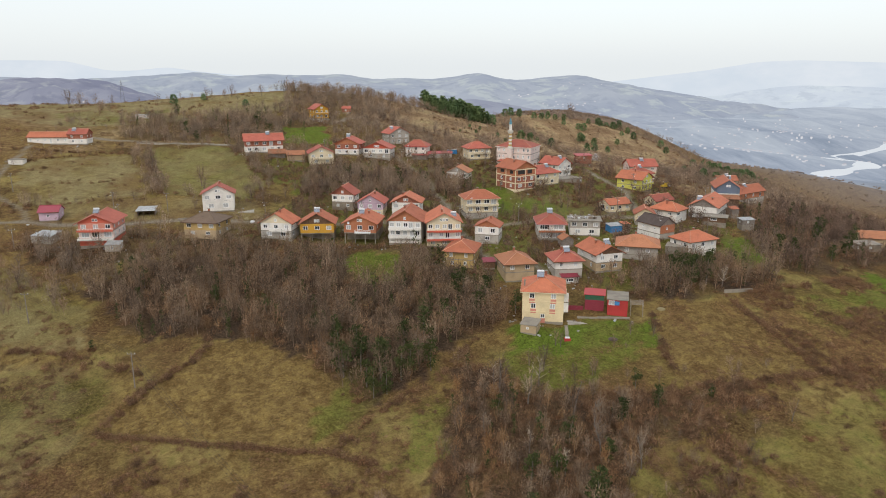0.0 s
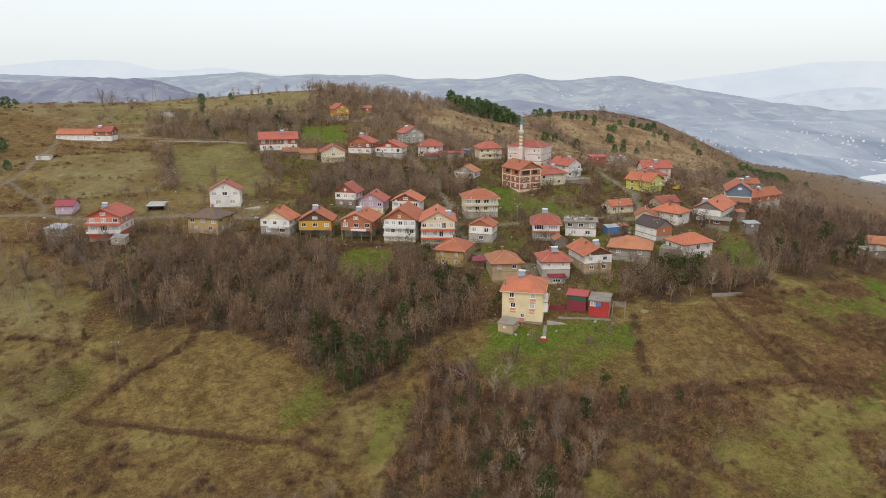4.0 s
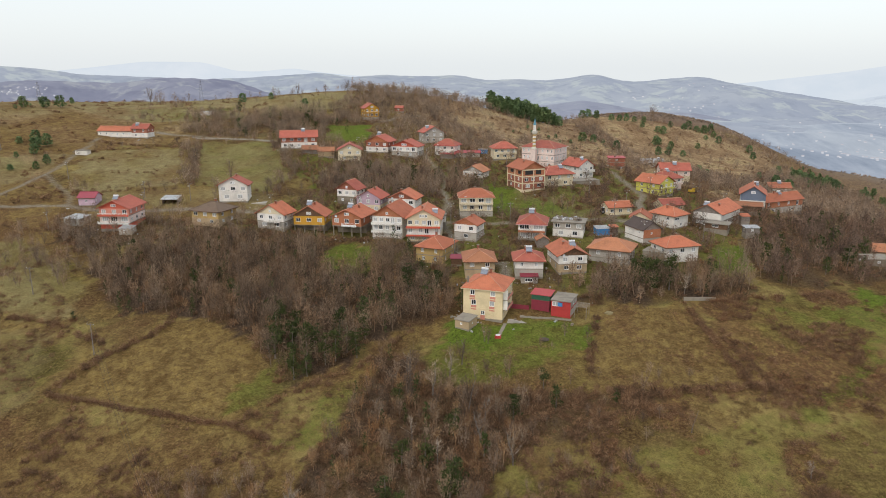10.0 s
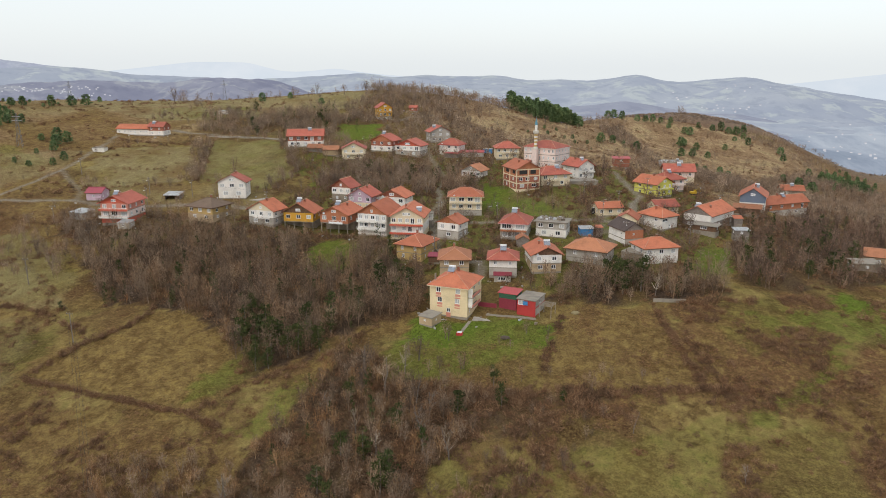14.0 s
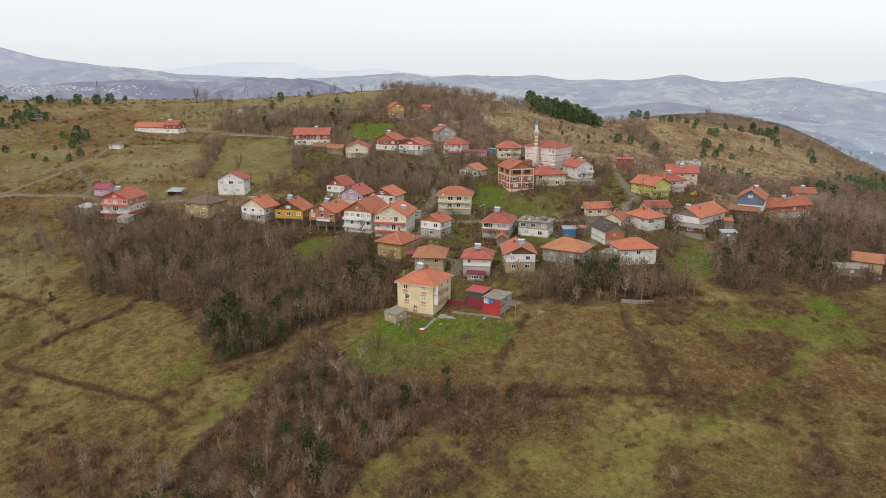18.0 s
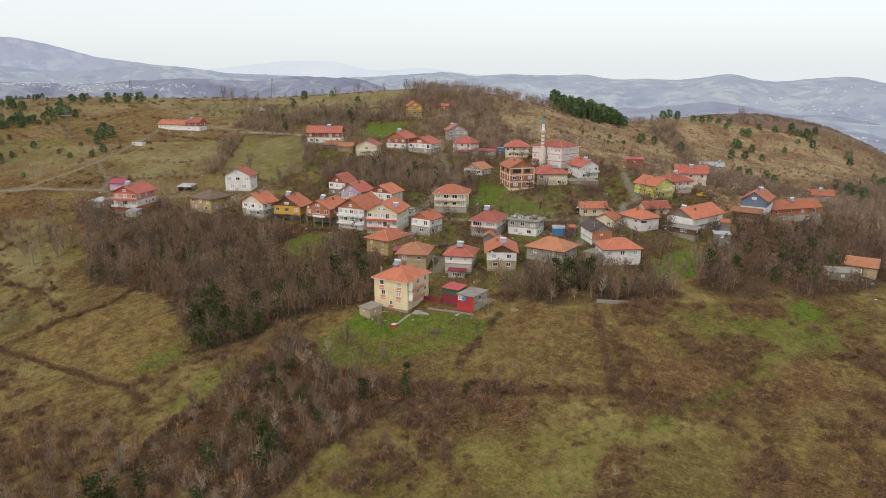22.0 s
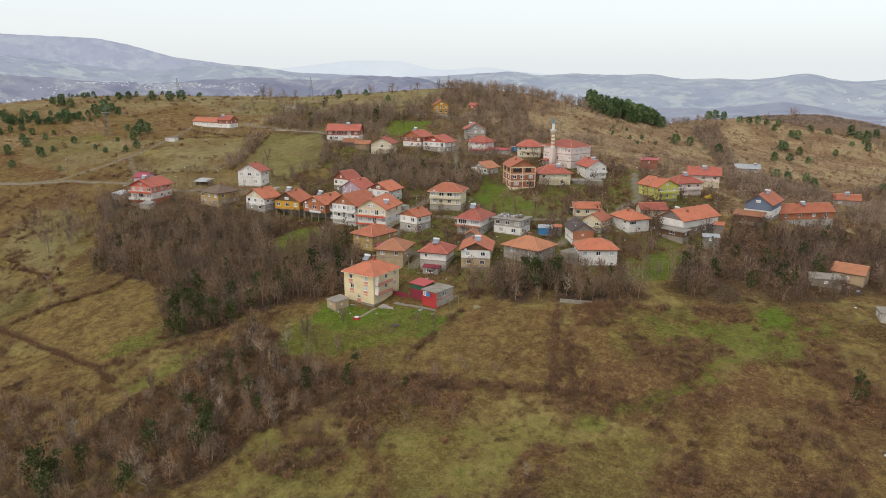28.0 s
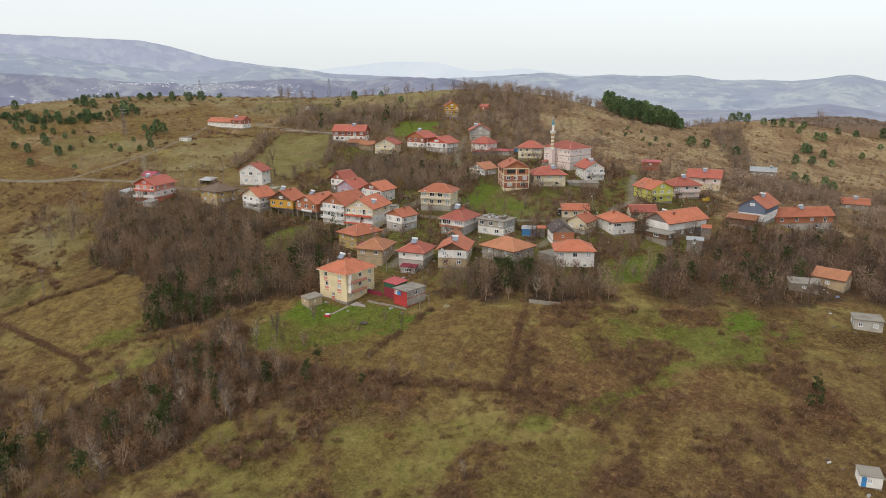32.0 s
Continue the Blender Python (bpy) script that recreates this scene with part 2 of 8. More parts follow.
def tube(bm, a, b, r0, r1, sides=8, caps=True):
    a, b = Vector(a), Vector(b)
    q = (b - a).to_track_quat("Z", "Y")
    r = bmesh.ops.create_cone(bm, cap_ends=caps, segments=sides, radius1=r0, radius2=max(r1, 0.001), depth=(b - a).length)
    for v in r["verts"]:
        v.co = (a + b) / 2 + q @ v.co


def boxed(*dims):
    bm = bmesh.new()
    box(bm, *dims)
    return bm


def quad(bm, *pts):
    bm.faces.new([bm.verts.new(p) for p in pts])


def facade(bm, o, u, width, z0, z1, holes, nrm, deep=0.22):
    """A wall face from o along u, with openings cut through it and reveals behind them."""
    xs_ = sorted({0.0, width, *(h[0] for h in holes), *(h[1] for h in holes)})
    zs_ = sorted({z0, z1, *(h[2] for h in holes), *(h[3] for h in holes)})

    def p(a, z, k=0.0):
        return (o[0] + u[0] * a - nrm[0] * k, o[1] + u[1] * a - nrm[1] * k, z)
    for a0, a1 in zip(xs_, xs_[1:]):
        for c0, c1 in zip(zs_, zs_[1:]):
            if not any(h[0] <= (a0 + a1) / 2 <= h[1] and h[2] <= (c0 + c1) / 2 <= h[3] for h in holes):
                quad(bm, p(a0, c0), p(a1, c0), p(a1, c1), p(a0, c1))
    for a0, a1, c0, c1 in holes:
        quad(bm, p(a0, c0), p(a0, c1), p(a0, c1, deep), p(a0, c0, deep))
        quad(bm, p(a1, c1), p(a1, c0), p(a1, c0, deep), p(a1, c1, deep))
        quad(bm, p(a0, c1), p(a1, c1), p(a1, c1, deep), p(a0, c1, deep))
        quad(bm, p(a1, c0), p(a0, c0), p(a0, c0, deep), p(a1, c0, deep))


def lattice(us, vs, solid, y0, y1):
    """A flat grille in one piece: the cells of a grid that are solid, from y0 to y1."""
    bm = bmesh.new()
    vv = {}

    def v(i, j):
        if (i, j) not in vv:
            vv[i, j] = bm.verts.new((us[i], y0, vs[j]))
        return vv[i, j]
    fs = [bm.faces.new((v(i, j), v(i + 1, j), v(i + 1, j + 1), v(i, j + 1))) for i in range(len(us) - 1) for j in range(len(vs) - 1) if solid(i, j)]
    r = bmesh.ops.extrude_face_region(bm, geom=fs)
    bmesh.ops.translate(bm, verts=[g for g in r["geom"] if isinstance(g, bmesh.types.BMVert)], vec=(0, y1 - y0, 0))
    bmesh.ops.recalc_face_normals(bm, faces=bm.faces)
    return bm


WINDOW_MESHES = {}
PANE_CYCLE = [0]


def window_at(parent, kind, w, h, m):
    """A casement with frame, mullion and sill; its pane is a part of it."""
    key = (round(w, 2), round(h, 2))
    if key not in WINDOW_MESHES:
        t = 0.15
        k = max(1, round(w / 0.85) - 1) if w > 0.8 else 0
        cuts = [w * (i + 1) / (k + 1) for i in range(k)]
        bm = lattice([0, t, *(v for c in cuts for v in (c - 0.06, c + 0.06)), w - t, w], [0, t, h - t, h], lambda i, j: j != 1 or i % 2 == 0, -0.04, 0.05)
        fm = bpy.data.meshes.new("window")
        bm.to_mesh(fm)
        bm.free()
        fm.materials.append(PVC)
        bm = boxed(t, w - t, 0.0, 0.03, t, h - t)
        pm = bpy.data.meshes.new("pane")
        bm.to_mesh(pm)
        bm.free()
        pm.materials.append(GLASS)
        cm = pm.copy()
        cm.materials.clear()
        cm.materials.append(CURTAIN)
        WINDOW_MESHES[key] = (fm, pm, cm)
    fm, pm, cm = WINDOW_MESHES[key]
    ob = new(kind, fm)
    ob.parent = parent
    ob.matrix_local = m
    PANE_CYCLE[0] += 1
    pn = new("pane", cm if PANE_CYCLE[0] * 7 % 10 < 5 else pm)
    pn.parent = ob
    return ob


def slab(bm, pts, thick):
    """A sloping roof plane of some thickness from its top outline."""
    n_ = (Vector(pts[1]) - Vector(pts[0])).cross(Vector(pts[2]) - Vector(pts[0])).normalized()
    if n_.z < 0:
        pts = pts[::-1]
    top = [bm.verts.new(p) for p in pts]
    bot = [bm.verts.new((p[0], p[1], p[2] - thick)) for p in pts]
    bm.faces.new(top)
    bm.faces.new(bot[::-1])
    k = len(pts)
    for i in range(k):
        bm.faces.new((top[i], bot[i], bot[(i + 1) % k], top[(i + 1) % k]))


def roof_parts(root, kind, w, d, z, rise, over, mat, trim):
    """Roof over the plan 0..w by 0..d, its eaves at z; the outline of it, for what lies on it."""
    x0, x1, y0, y1 = -over, w + over, -over, d + over
    zt = z + rise
    th = 0.16
    bm = bmesh.new()
    rg = bmesh.new()
    if kind == "gable":
        c = w / 2
        slab(bm, [(x0, y0, z), (c, y0, zt), (c, y1, zt), (x0, y1, z)], th)
        slab(bm, [(c, y0, zt), (x1, y0, z), (x1, y1, z), (c, y1, zt)], th)
        tube(rg, (c, y0, zt + 0.02), (c, y1, zt + 0.02), 0.14, 0.14, 6)
    elif kind == "side":
        c = d / 2
        slab(bm, [(x0, y0, z), (x1, y0, z), (x1, c, zt), (x0, c, zt)], th)
        slab(bm, [(x0, c, zt), (x1, c, zt), (x1, y1, z), (x0, y1, z)], th)
        tube(rg, (x0, c, zt + 0.02), (x1, c, zt + 0.02), 0.14, 0.14, 6)
    elif kind == "hip":
        if w >= d:
            a, e = (x0 + (y1 - y0) / 2 * 0.92, d / 2, zt), (x1 - (y1 - y0) / 2 * 0.92, d / 2, zt)
            slab(bm, [(x0, y0, z), (x1, y0, z), e, a], th)
            slab(bm, [(x1, y1, z), (x0, y1, z), a, e], th)
            slab(bm, [(x0, y1, z), (x0, y0, z), a], th)
            slab(bm, [(x1, y0, z), (x1, y1, z), e], th)
            ends = [((x0, y0, z), a), ((x0, y1, z), a), ((x1, y0, z), e), ((x1, y1, z), e)]
        else:
            a, e = (w / 2, y0 + (x1 - x0) / 2 * 0.92, zt), (w / 2, y1 - (x1 - x0) / 2 * 0.92, zt)
            slab(bm, [(x0, y0, z), (x1, y0, z), a], th)
            slab(bm, [(x1, y1, z), (x0, y1, z), e], th)
            slab(bm, [(x1, y0, z), (x1, y1, z), e, a], th)
            slab(bm, [(x0, y1, z), (x0, y0, z), a, e], th)
            ends = [((x0, y0, z), a), ((x1, y0, z), a), ((x0, y1, z), e), ((x1, y1, z), e)]
        for p, q in ends:
            tube(rg, (p[0], p[1], p[2] + 0.02), (q[0], q[1], q[2] + 0.02), 0.11, 0.11, 5)
        if (Vector(a) - Vector(e)).length > 0.3:
            tube(rg, (a[0], a[1], zt + 0.02), (e[0], e[1], zt + 0.02), 0.14, 0.14, 6)
    elif kind == "mono":
        slab(bm, [(x0, y0, z), (x1, y0, z), (x1, y1, zt), (x0, y1, zt)], 0.12)
    else:
        box(bm, x0, x1, y0, y1, z, z + 0.25, 0.03)
    rf = part("roof", bm, mat, root)
    if rg.verts:
        part("ridge_tiles", rg, RIDGETILE if mat in (ROOF, ROOFRED, ROOFBROWN) else mat, rf)
    else:
        rg.free()
    if kind in ("gable", "side", "hip"):
        for a, e in (((x0, y0), (x1, y0)), ((x1, y0), (x1, y1)), ((x1, y1), (x0, y1)), ((x0, y1), (x0, y0))):
            if kind == "gable" and a[1] == e[1] or kind == "side" and a[0] == e[0]:
                continue
            ax, ay, ex, ey = min(a[0], e[0]), min(a[1], e[1]), max(a[0], e[0]), max(a[1], e[1])
            part("gutter", boxed(ax - 0.05, ex + 0.05, ay - 0.05, ey + 0.05, z - 0.3, z - 0.1), trim, rf)
        sf = bmesh.new()
        box(sf, x0 + 0.06, x1 - 0.06, y0 + 0.06, y1 - 0.06, z - 0.24, z - 0.18)
        if kind == "hip":
            part("soffit", sf, trim, rf)
        else:
            sf.free()


def solar_heater(x, y, z, yaw, k=1.0):
    """Roof water heater: a white drum above a tilted collector on a steel stand."""
    root = empty("solar_water_heater", pose(x, y, z, 0, 0, yaw), "solar water heater with white drum and tilted panel on a roof", "water heater", "roof water heaters")
    bm = bmesh.new()
    tube(bm, (-0.95 * k, 0.35, 1.25), (0.95 * k, 0.35, 1.25), 0.3, 0.3, 12)
    part("drum", bm, TANKWHITE, root)
    bm = bmesh.new()
    slab(bm, [(-0.95 * k, -1.0, 0.05), (0.95 * k, -1.0, 0.05), (0.95 * k, 0.25, 1.05), (-0.95 * k, 0.25, 1.05)], 0.1)
    part("collector", bm, SOLARGLASS, root, "dark blue glazed collector")
    for sx in (-0.85, 0.85):
        for sy, h in ((-0.95, 0.1), (0.55, 1.1)):
            bm = bmesh.new()
            tube(bm, (sx * k, sy, -0.9), (sx * k, sy, h), 0.035, 0.035, 6)
            part("leg", bm, METALGREY, root)
    return root


def dish(x, y, z, yaw):
    root = empty("satellite_dish", pose(x, y, z, 0, 0, yaw), "small white satellite dish on a house", "satellite dish", "satellite dishes")
    bm = bmesh.new()
    for i in range(12):
        a, c = i / 12 * math.tau, (i + 1) / 12 * math.tau
        quad(bm, (0, 0, 0), (0.25 * math.cos(a), -0.06, 0.25 * math.sin(a)), (0.45 * math.cos(a), -0.2, 0.45 * math.sin(a)), (0.45 * math.cos(c), -0.2, 0.45 * math.sin(c)))
        quad(bm, (0, 0, 0), (0.25 * math.cos(c), -0.06, 0.25 * math.sin(c)), (0.45 * math.cos(c), -0.2, 0.45 * math.sin(c)), (0.25 * math.cos(a), -0.06, 0.25 * math.sin(a)))
    part("reflector", bm, TANKWHITE, root)
    bm = bmesh.new()
    tube(bm, (0, 0, 0), (0, 0.15, -0.6), 0.03, 0.03, 6)
    part("bracket", bm, METALGREY, root)


HOUSE_PLANS = []
SITES = []


def site(label, L, R, eave, d, roof, rise, storeys, *more, **k):
    """Sets a house out: the slope is levelled a little under it, and it is built later."""
    ux, uy = R[0] - L[0], R[1] - L[1]
    ln = math.hypot(ux, uy)
    cx, cy = (L[0] + R[0]) / 2 - uy / ln * d * 0.4, (L[1] + R[1]) / 2 + ux / ln * d * 0.4
    SITES.append(((label, L, R, eave, d, roof, rise, storeys, *more), k))
    SITE_PADS.append((cx, cy, eave - sum(s[0] for s in storeys) - k.get("stilts", 0.0) + 0.15, 0.5 * math.hypot(ln, d) + 1.5))


SITE_PADS = []


def house(label, L, R, eave, d, roof, rise, storeys, roof_mat=ROOF, trim=WOOD, gable=None, over=0.8, foot=CONCRETE, stilts=0.0, balcony=(), heater=None, chimney=None,
          category="house", name="house", dishes=0, side=2, gable_win=1, front_only=False, flanks=None):
    """A house whose front eaves run from L to R and whose depth is d. storeys, from the eaves down: (height, wall, windows in front, window width, window height)."""
    ux, uy = R[0] - L[0], R[1] - L[1]
    ln = math.hypot(ux, uy)
    ux, uy = ux / ln, uy / ln
    w = ln - 2 * over
    d = d - 2 * over
    yaw = math.degrees(math.atan2(uy, ux))
    o = Vector((L[0] + ux * over - uy * over, L[1] + uy * over + ux * over, 0))
    hgt = sum(s[0] for s in storeys)
    base = eave - hgt
    root = empty(name, pose(o.x, o.y, base, 0, 0, yaw), label, category)
    HOUSE_PLANS.append((o.x, o.y, yaw, w, d, over))
    z = hgt
    # outer faces: start, direction, length, normal
    sides = [((0, 0), (1, 0), w, (0, -1)), ((w, 0), (0, 1), d, (1, 0)), ((w, d), (-1, 0), w, (0, 1)), ((0, d), (0, -1), d, (-1, 0))]
    for si, (sh, mat, cnt, ww, wh) in enumerate(storeys):
        bm = bmesh.new()
        bm2, bm3, bm4 = (bmesh.new(), bmesh.new(), bmesh.new()) if flanks else (bm, bm, bm)
        wins = []
        for k, (s, u, length, nr) in enumerate(sides):
            c = cnt if k == 0 else (0 if front_only else (max(1, min(side, int(length / 2.5))) if k != 2 else 2))
            if cnt == 0:
                c = 0
            holes = []
            for i in range(c):
                a = length * (i + 0.5) / c + (0.12 if k else 0.2) * ((i * 37 + si * 11) % 3 - 1)
                zz = z - sh + (sh - wh) * 0.55
                hw, hh = (ww * 1.15, min(wh * 1.1, sh - 0.5)) if k == 0 else (min(ww, 1.4), min(wh * 1.05, 1.4, sh - 0.5))
                if i * 5 % 4 == 3 and k == 0 and cnt > 3:
                    zz, hh = z - sh + 0.25, min(2.1, sh - 0.5)
                a0 = min(max(a - hw / 2, 0.3), length - hw - 0.3)
                holes.append((a0, a0 + hw, zz, zz + hh))
            holes = [h for i, h in enumerate(holes) if all(h[0] > g[1] + 0.1 or h[1] < g[0] - 0.1 for g in holes[:i])]
            facade((bm, bm2, bm4, bm3)[k], s, u, length, z - sh, z, holes, nr)
            for a0, a1, c0, c1 in holes:
                ang = math.degrees(math.atan2(u[1], u[0]))
                wins.append((a1 - a0, c1 - c0, pose(s[0] + u[0] * a0 - nr[0] * 0.13, s[1] + u[1] * a0 - nr[1] * 0.13, c0, 0, 0, ang)))
        if si == 0 and roof in ("gable", "side"):
            g2 = gable or mat
            t = rise * (1 - 0.0) * (w / (w + 2 * over) if roof == "gable" else d / (d + 2 * over)) - 0.05
            ez = z
            up = rise - t - 0.18
            if roof == "gable":
                for y in (0.0, d):
                    pts = [(0, y, ez), (w, y, ez), (w, y, ez + up), (w / 2, y, ez + t + up), (0, y, ez + up)]
                    gb = bmesh.new()
                    quad(gb, *(pts if y == 0 else pts[::-1]))
                    part("gable_wall", gb, g2, root)
            else:
                for x in (0.0, w):
                    pts = [(x, 0, ez), (x, d, ez), (x, d, ez + up), (x, d / 2, ez + t + up), (x, 0, ez + up)]
                    gb = bmesh.new()
                    quad(gb, *(pts if x else pts[::-1]))
                    part("gable_wall", gb, g2, root)
            if gable_win and roof == "gable" and rise > 2.2:
                for i in range(gable_win):
                    a = w / 2 + (i - (gable_win - 1) / 2) * 0.95 - 0.45
                    window_at(root, "attic_window", 0.85, 1.0, pose(a, -0.05, z + 0.55))
        ob = part("wall", bm, mat, root)
        if flanks:
            part("side_wall", bm2, flanks, root)
            part("side_wall", bm3, flanks, root)
            part("back_wall", bm4, mat, root)
        for ww_, wh_, mm in wins:
            window_at(ob, "window", ww_, wh_, mm)
        if si:
            bb = bmesh.new()
            box(bb, -0.06, w + 0.06, -0.06, d + 0.06, z - 0.14, z + 0.1)
            part("floor_slab_edge", bb, foot if mat not in (WHITE, CREAM, PALEYEL) else mat, root)
        z -= sh
    # foundation down into the slope
    low = min(ground(*(root.matrix_basis @ Vector((x, y, 0))).xy) for x in (0, w) for y in (0, d)) - base - 0.6
    if stilts:
        part("floor_slab", boxed(-0.05, w + 0.05, -0.05, d, -0.22, 0.0), foot, root)
        for i in range(4):
            px = 0.3 + (w - 0.6) * i / 3
            part("post", boxed(px - 0.15, px + 0.15, 0.1, 0.4, min(low, -stilts), -0.2), foot, root)
        part("foundation", boxed(0.02, w - 0.02, d * 0.35, d - 0.02, min(low, -stilts), -0.2), STONE, root)
    elif low < -0.05:
        part("foundation", boxed(0.03, w - 0.03, 0.03, d - 0.03, low, 0.0), foot, root)
    for bz, bx0, bx1, out, bmat in balcony:
        bal = part("balcony", boxed(bx0 * w, bx1 * w, -out, 0.0, bz - 0.16, bz, 0.02), foot, root)
        part("parapet", boxed(bx0 * w, bx1 * w, -out, -out + 0.1, bz - 0.25, bz + 0.5), bmat, bal)
        k = max(4, int((bx1 - bx0) * w / 0.5))
        us = [v for i in range(k + 1) for v in (bx0 * w + ((bx1 - bx0) * w - 0.05) * i / k, bx0 * w + ((bx1 - bx0) * w - 0.05) * i / k + 0.05)]
        part("railing", lattice(us, [bz + 0.5, bz + 0.95, bz + 1.03], lambda i, j: j == 1 or i % 2 == 0, -out + 0.01, -out + 0.06), PVC, bal, "thin white railing")
    roof_parts(root, roof, w, d, hgt, rise, over, roof_mat, trim)
    def slope_at(fx, fy):
        """How far up the roof a place on the plan lies, from the eaves (0) to the ridge (1)."""
        if roof == "hip":
            px, py = fx * w, fy * d
            return min(1.0, min(px + over, w + over - px, py + over, d + over - py) / (0.92 * (min(w, d) / 2 + over)))
        return {"gable": 1 - abs(fx - 0.5) * 2, "side": 1 - abs(fy - 0.5) * 2}.get(roof, 0.6)
    if chimney is None and category == "house" and roof in ("gable", "side", "hip"):
        chimney = (0.34 + 0.32 * (L[0] * 7.3 % 1), 0.42 + 0.3 * (L[1] * 3.7 % 1))
    if chimney:
        cx, cy = chimney[0] * w, chimney[1] * d
        fr = slope_at(*chimney)
        ch = part("chimney", boxed(cx - 0.3, cx + 0.3, cy - 0.3, cy + 0.3, hgt + rise * fr - 0.7, hgt + rise * fr + 1.0, 0.03), BRICK, root)
        part("cap", boxed(cx - 0.4, cx + 0.4, cy - 0.4, cy + 0.4, hgt + rise * fr + 1.0, hgt + rise * fr + 1.12), CONCRETE, ch)
    if heater:
        hx, hy = heater[0] * w, heater[1] * d
        fr = slope_at(heater[0], heater[1])
        p = root.matrix_basis @ Vector((hx, hy, hgt + rise * fr))
        solar_heater(p.x, p.y, p.z + 0.15, yaw if len(heater) < 3 else heater[2])
    for i in range(dishes):
        p = root.matrix_basis @ Vector((w * (0.15 + 0.6 * i), -0.35, hgt + 0.2))
        dish(p.x, p.y, p.z, yaw + 20)
    return root

# ---- the houses of the village, front row first ----
site("three-storey pale yellow house with orange hipped roof and red-framed windows", (20.5, 180.3), (32.5, 178.5), 2.4, 13.0, "hip", 3.0,
      [(2.8, PALEYEL, 2, 1.2, 1.35), (2.8, PALEYEL, 2, 1.2, 1.35), (2.7, PALEYEL, 1, 1.0, 1.1)], trim=CREAM, heater=(0.42, 0.42), chimney=(0.55, 0.55), over=0.6, side=3)
site("old stone house with tan upper wall and brown hipped roof", (18.0, 202.6), (28.3, 204.5), 3.4, 12.0, "hip", 2.5, [(2.6, TANWALL, 2, 1.2, 1.2), (2.6, TANWALL, 0, 1, 1)], ROOFBROWN)
site("white house with red hipped roof over a grey stone storey", (32.9, 204.2), (42.8, 205.5), 3.9, 10.5, "hip", 2.5, [(2.6, WHITE, 2, 0.8, 1.1), (2.4, GREYREND, 0, 1, 1)], ROOFRED, heater=(0.5, 0.35))
site("white and tan gabled house with orange roof and timber gable", (45.9, 206.6), (55.9, 209.8), 5.2, 13.5, "gable", 2.6, [(2.6, WHITE, 2, 1.3, 1.2), (2.6, TANWALL, 2, 1.3, 1.2)], gable=WOOD, heater=(0.55, 0.25), dishes=1, gable_win=0)
site("low house with weathered orange hipped roof behind bare trees", (54.7, 219.6), (68.3, 216.0), 5.1, 12.0, "hip", 2.7, [(2.8, GREYREND, 2, 1.1, 1.2), (1.5, GREYREND, 0, 1, 1)], ROOFBROWN)
site("white bungalow with orange hipped tile roof and white window frames", (79.3, 221.6), (90.8, 227.2), 5.5, 10.0, "hip", 2.5, [(2.9, WHITE, 3, 1.3, 1.3), (2.2, WHITE, 0, 1, 1)], over=0.6)
site("ochre house with red hipped roof half hidden by bare trees", (-0.5, 218.0), (10.0, 215.5), 3.7, 13.0, "hip", 2.6, [(2.6, DULLOCHRE, 2, 0.9, 1.2), (2.6, DULLOCHRE, 2, 0.9, 1.2)])
# the terrace row along the lane
site("three-storey cream house with coral balcony bands and wide orange gable roof", (-6.0, 230.0), (6.8, 231.1), 10.0, 15.0, "gable", 3.5,
      [(2.7, CREAM, 5, 1.3, 1.3), (2.9, WHITE, 6, 1.3, 1.4), (2.2, CREAM, 3, 1.3, 1.2)], gable=CREAM, balcony=[(5.0, -0.02, 1.02, 1.3, CORAL), (2.1, -0.02, 1.02, 1.3, CORAL)], heater=(0.82, 0.35), chimney=(0.45, 0.2), gable_win=3)
site("three-storey white house with brick gable and orange tile roof", (-19.2, 233.2), (-6.7, 231.8), 10.1, 15.0, "gable", 3.9,
      [(2.7, WHITE, 5, 1.3, 1.3), (2.8, WHITE, 5, 1.3, 1.4), (2.0, WHITE, 0, 1.3, 1.2)], gable=BRICK2, balcony=[(4.8, 0.0, 1.0, 1.2, WHITE), (2.0, 0.0, 1.0, 1.2, WHITE)], chimney=(0.4, 0.5), gable_win=1)
site("brick house on concrete stilts with orange gable roof", (-34.8, 236.4), (-22.2, 235.0), 8.7, 14.0, "gable", 2.8, [(3.2, BRICK2, 3, 1.5, 1.4)], gable=BRICK2, stilts=3.5, balcony=[(0.1, 0.35, 0.85, 1.0, PVC)], heater=(0.5, 0.3), gable_win=2, dishes=1)
site("ochre house with timber gable, orange roof and posts on the slope", (-49.9, 238.0), (-36.9, 238.7), 8.0, 10.5, "gable", 3.8, [(3.2, OCHRE, 3, 1.5, 1.3)], gable=WOOD, stilts=3.0, heater=(0.5, 0.2), gable_win=2)
site("grey and white rendered house with orange gable roof", (-63.2, 236.5), (-51.0, 234.6), 8.9, 9.5, "gable", 3.5, [(2.7, WHITE, 3, 1.3, 1.2), (2.4, GREYREND, 2, 1.6, 1.3)], gable=CREAM, balcony=[(2.4, 0.3, 0.9, 1.0, WHITE)])
site("old tan house with brown hipped tile roof", (-90.6, 239.6), (-77.3, 237.2), 8.6, 12.5, "hip", 2.7, [(2.8, DULLOCHRE, 3, 1.5, 1.3), (2.2, TANWALL, 2, 1.4, 1.1)], ROOFDUSK, foot=TANWALL)
site("white two-storey house with red gable roof and two attic windows", (-92.1, 265.4), (-79.4, 268.4), 13.6, 9.5, "gable", 3.4, [(3.0, WHITE, 3, 1.7, 1.3), (3.6, WHITE, 2, 1.8, 1.5)], ROOFRED, gable=WHITE, gable_win=2)
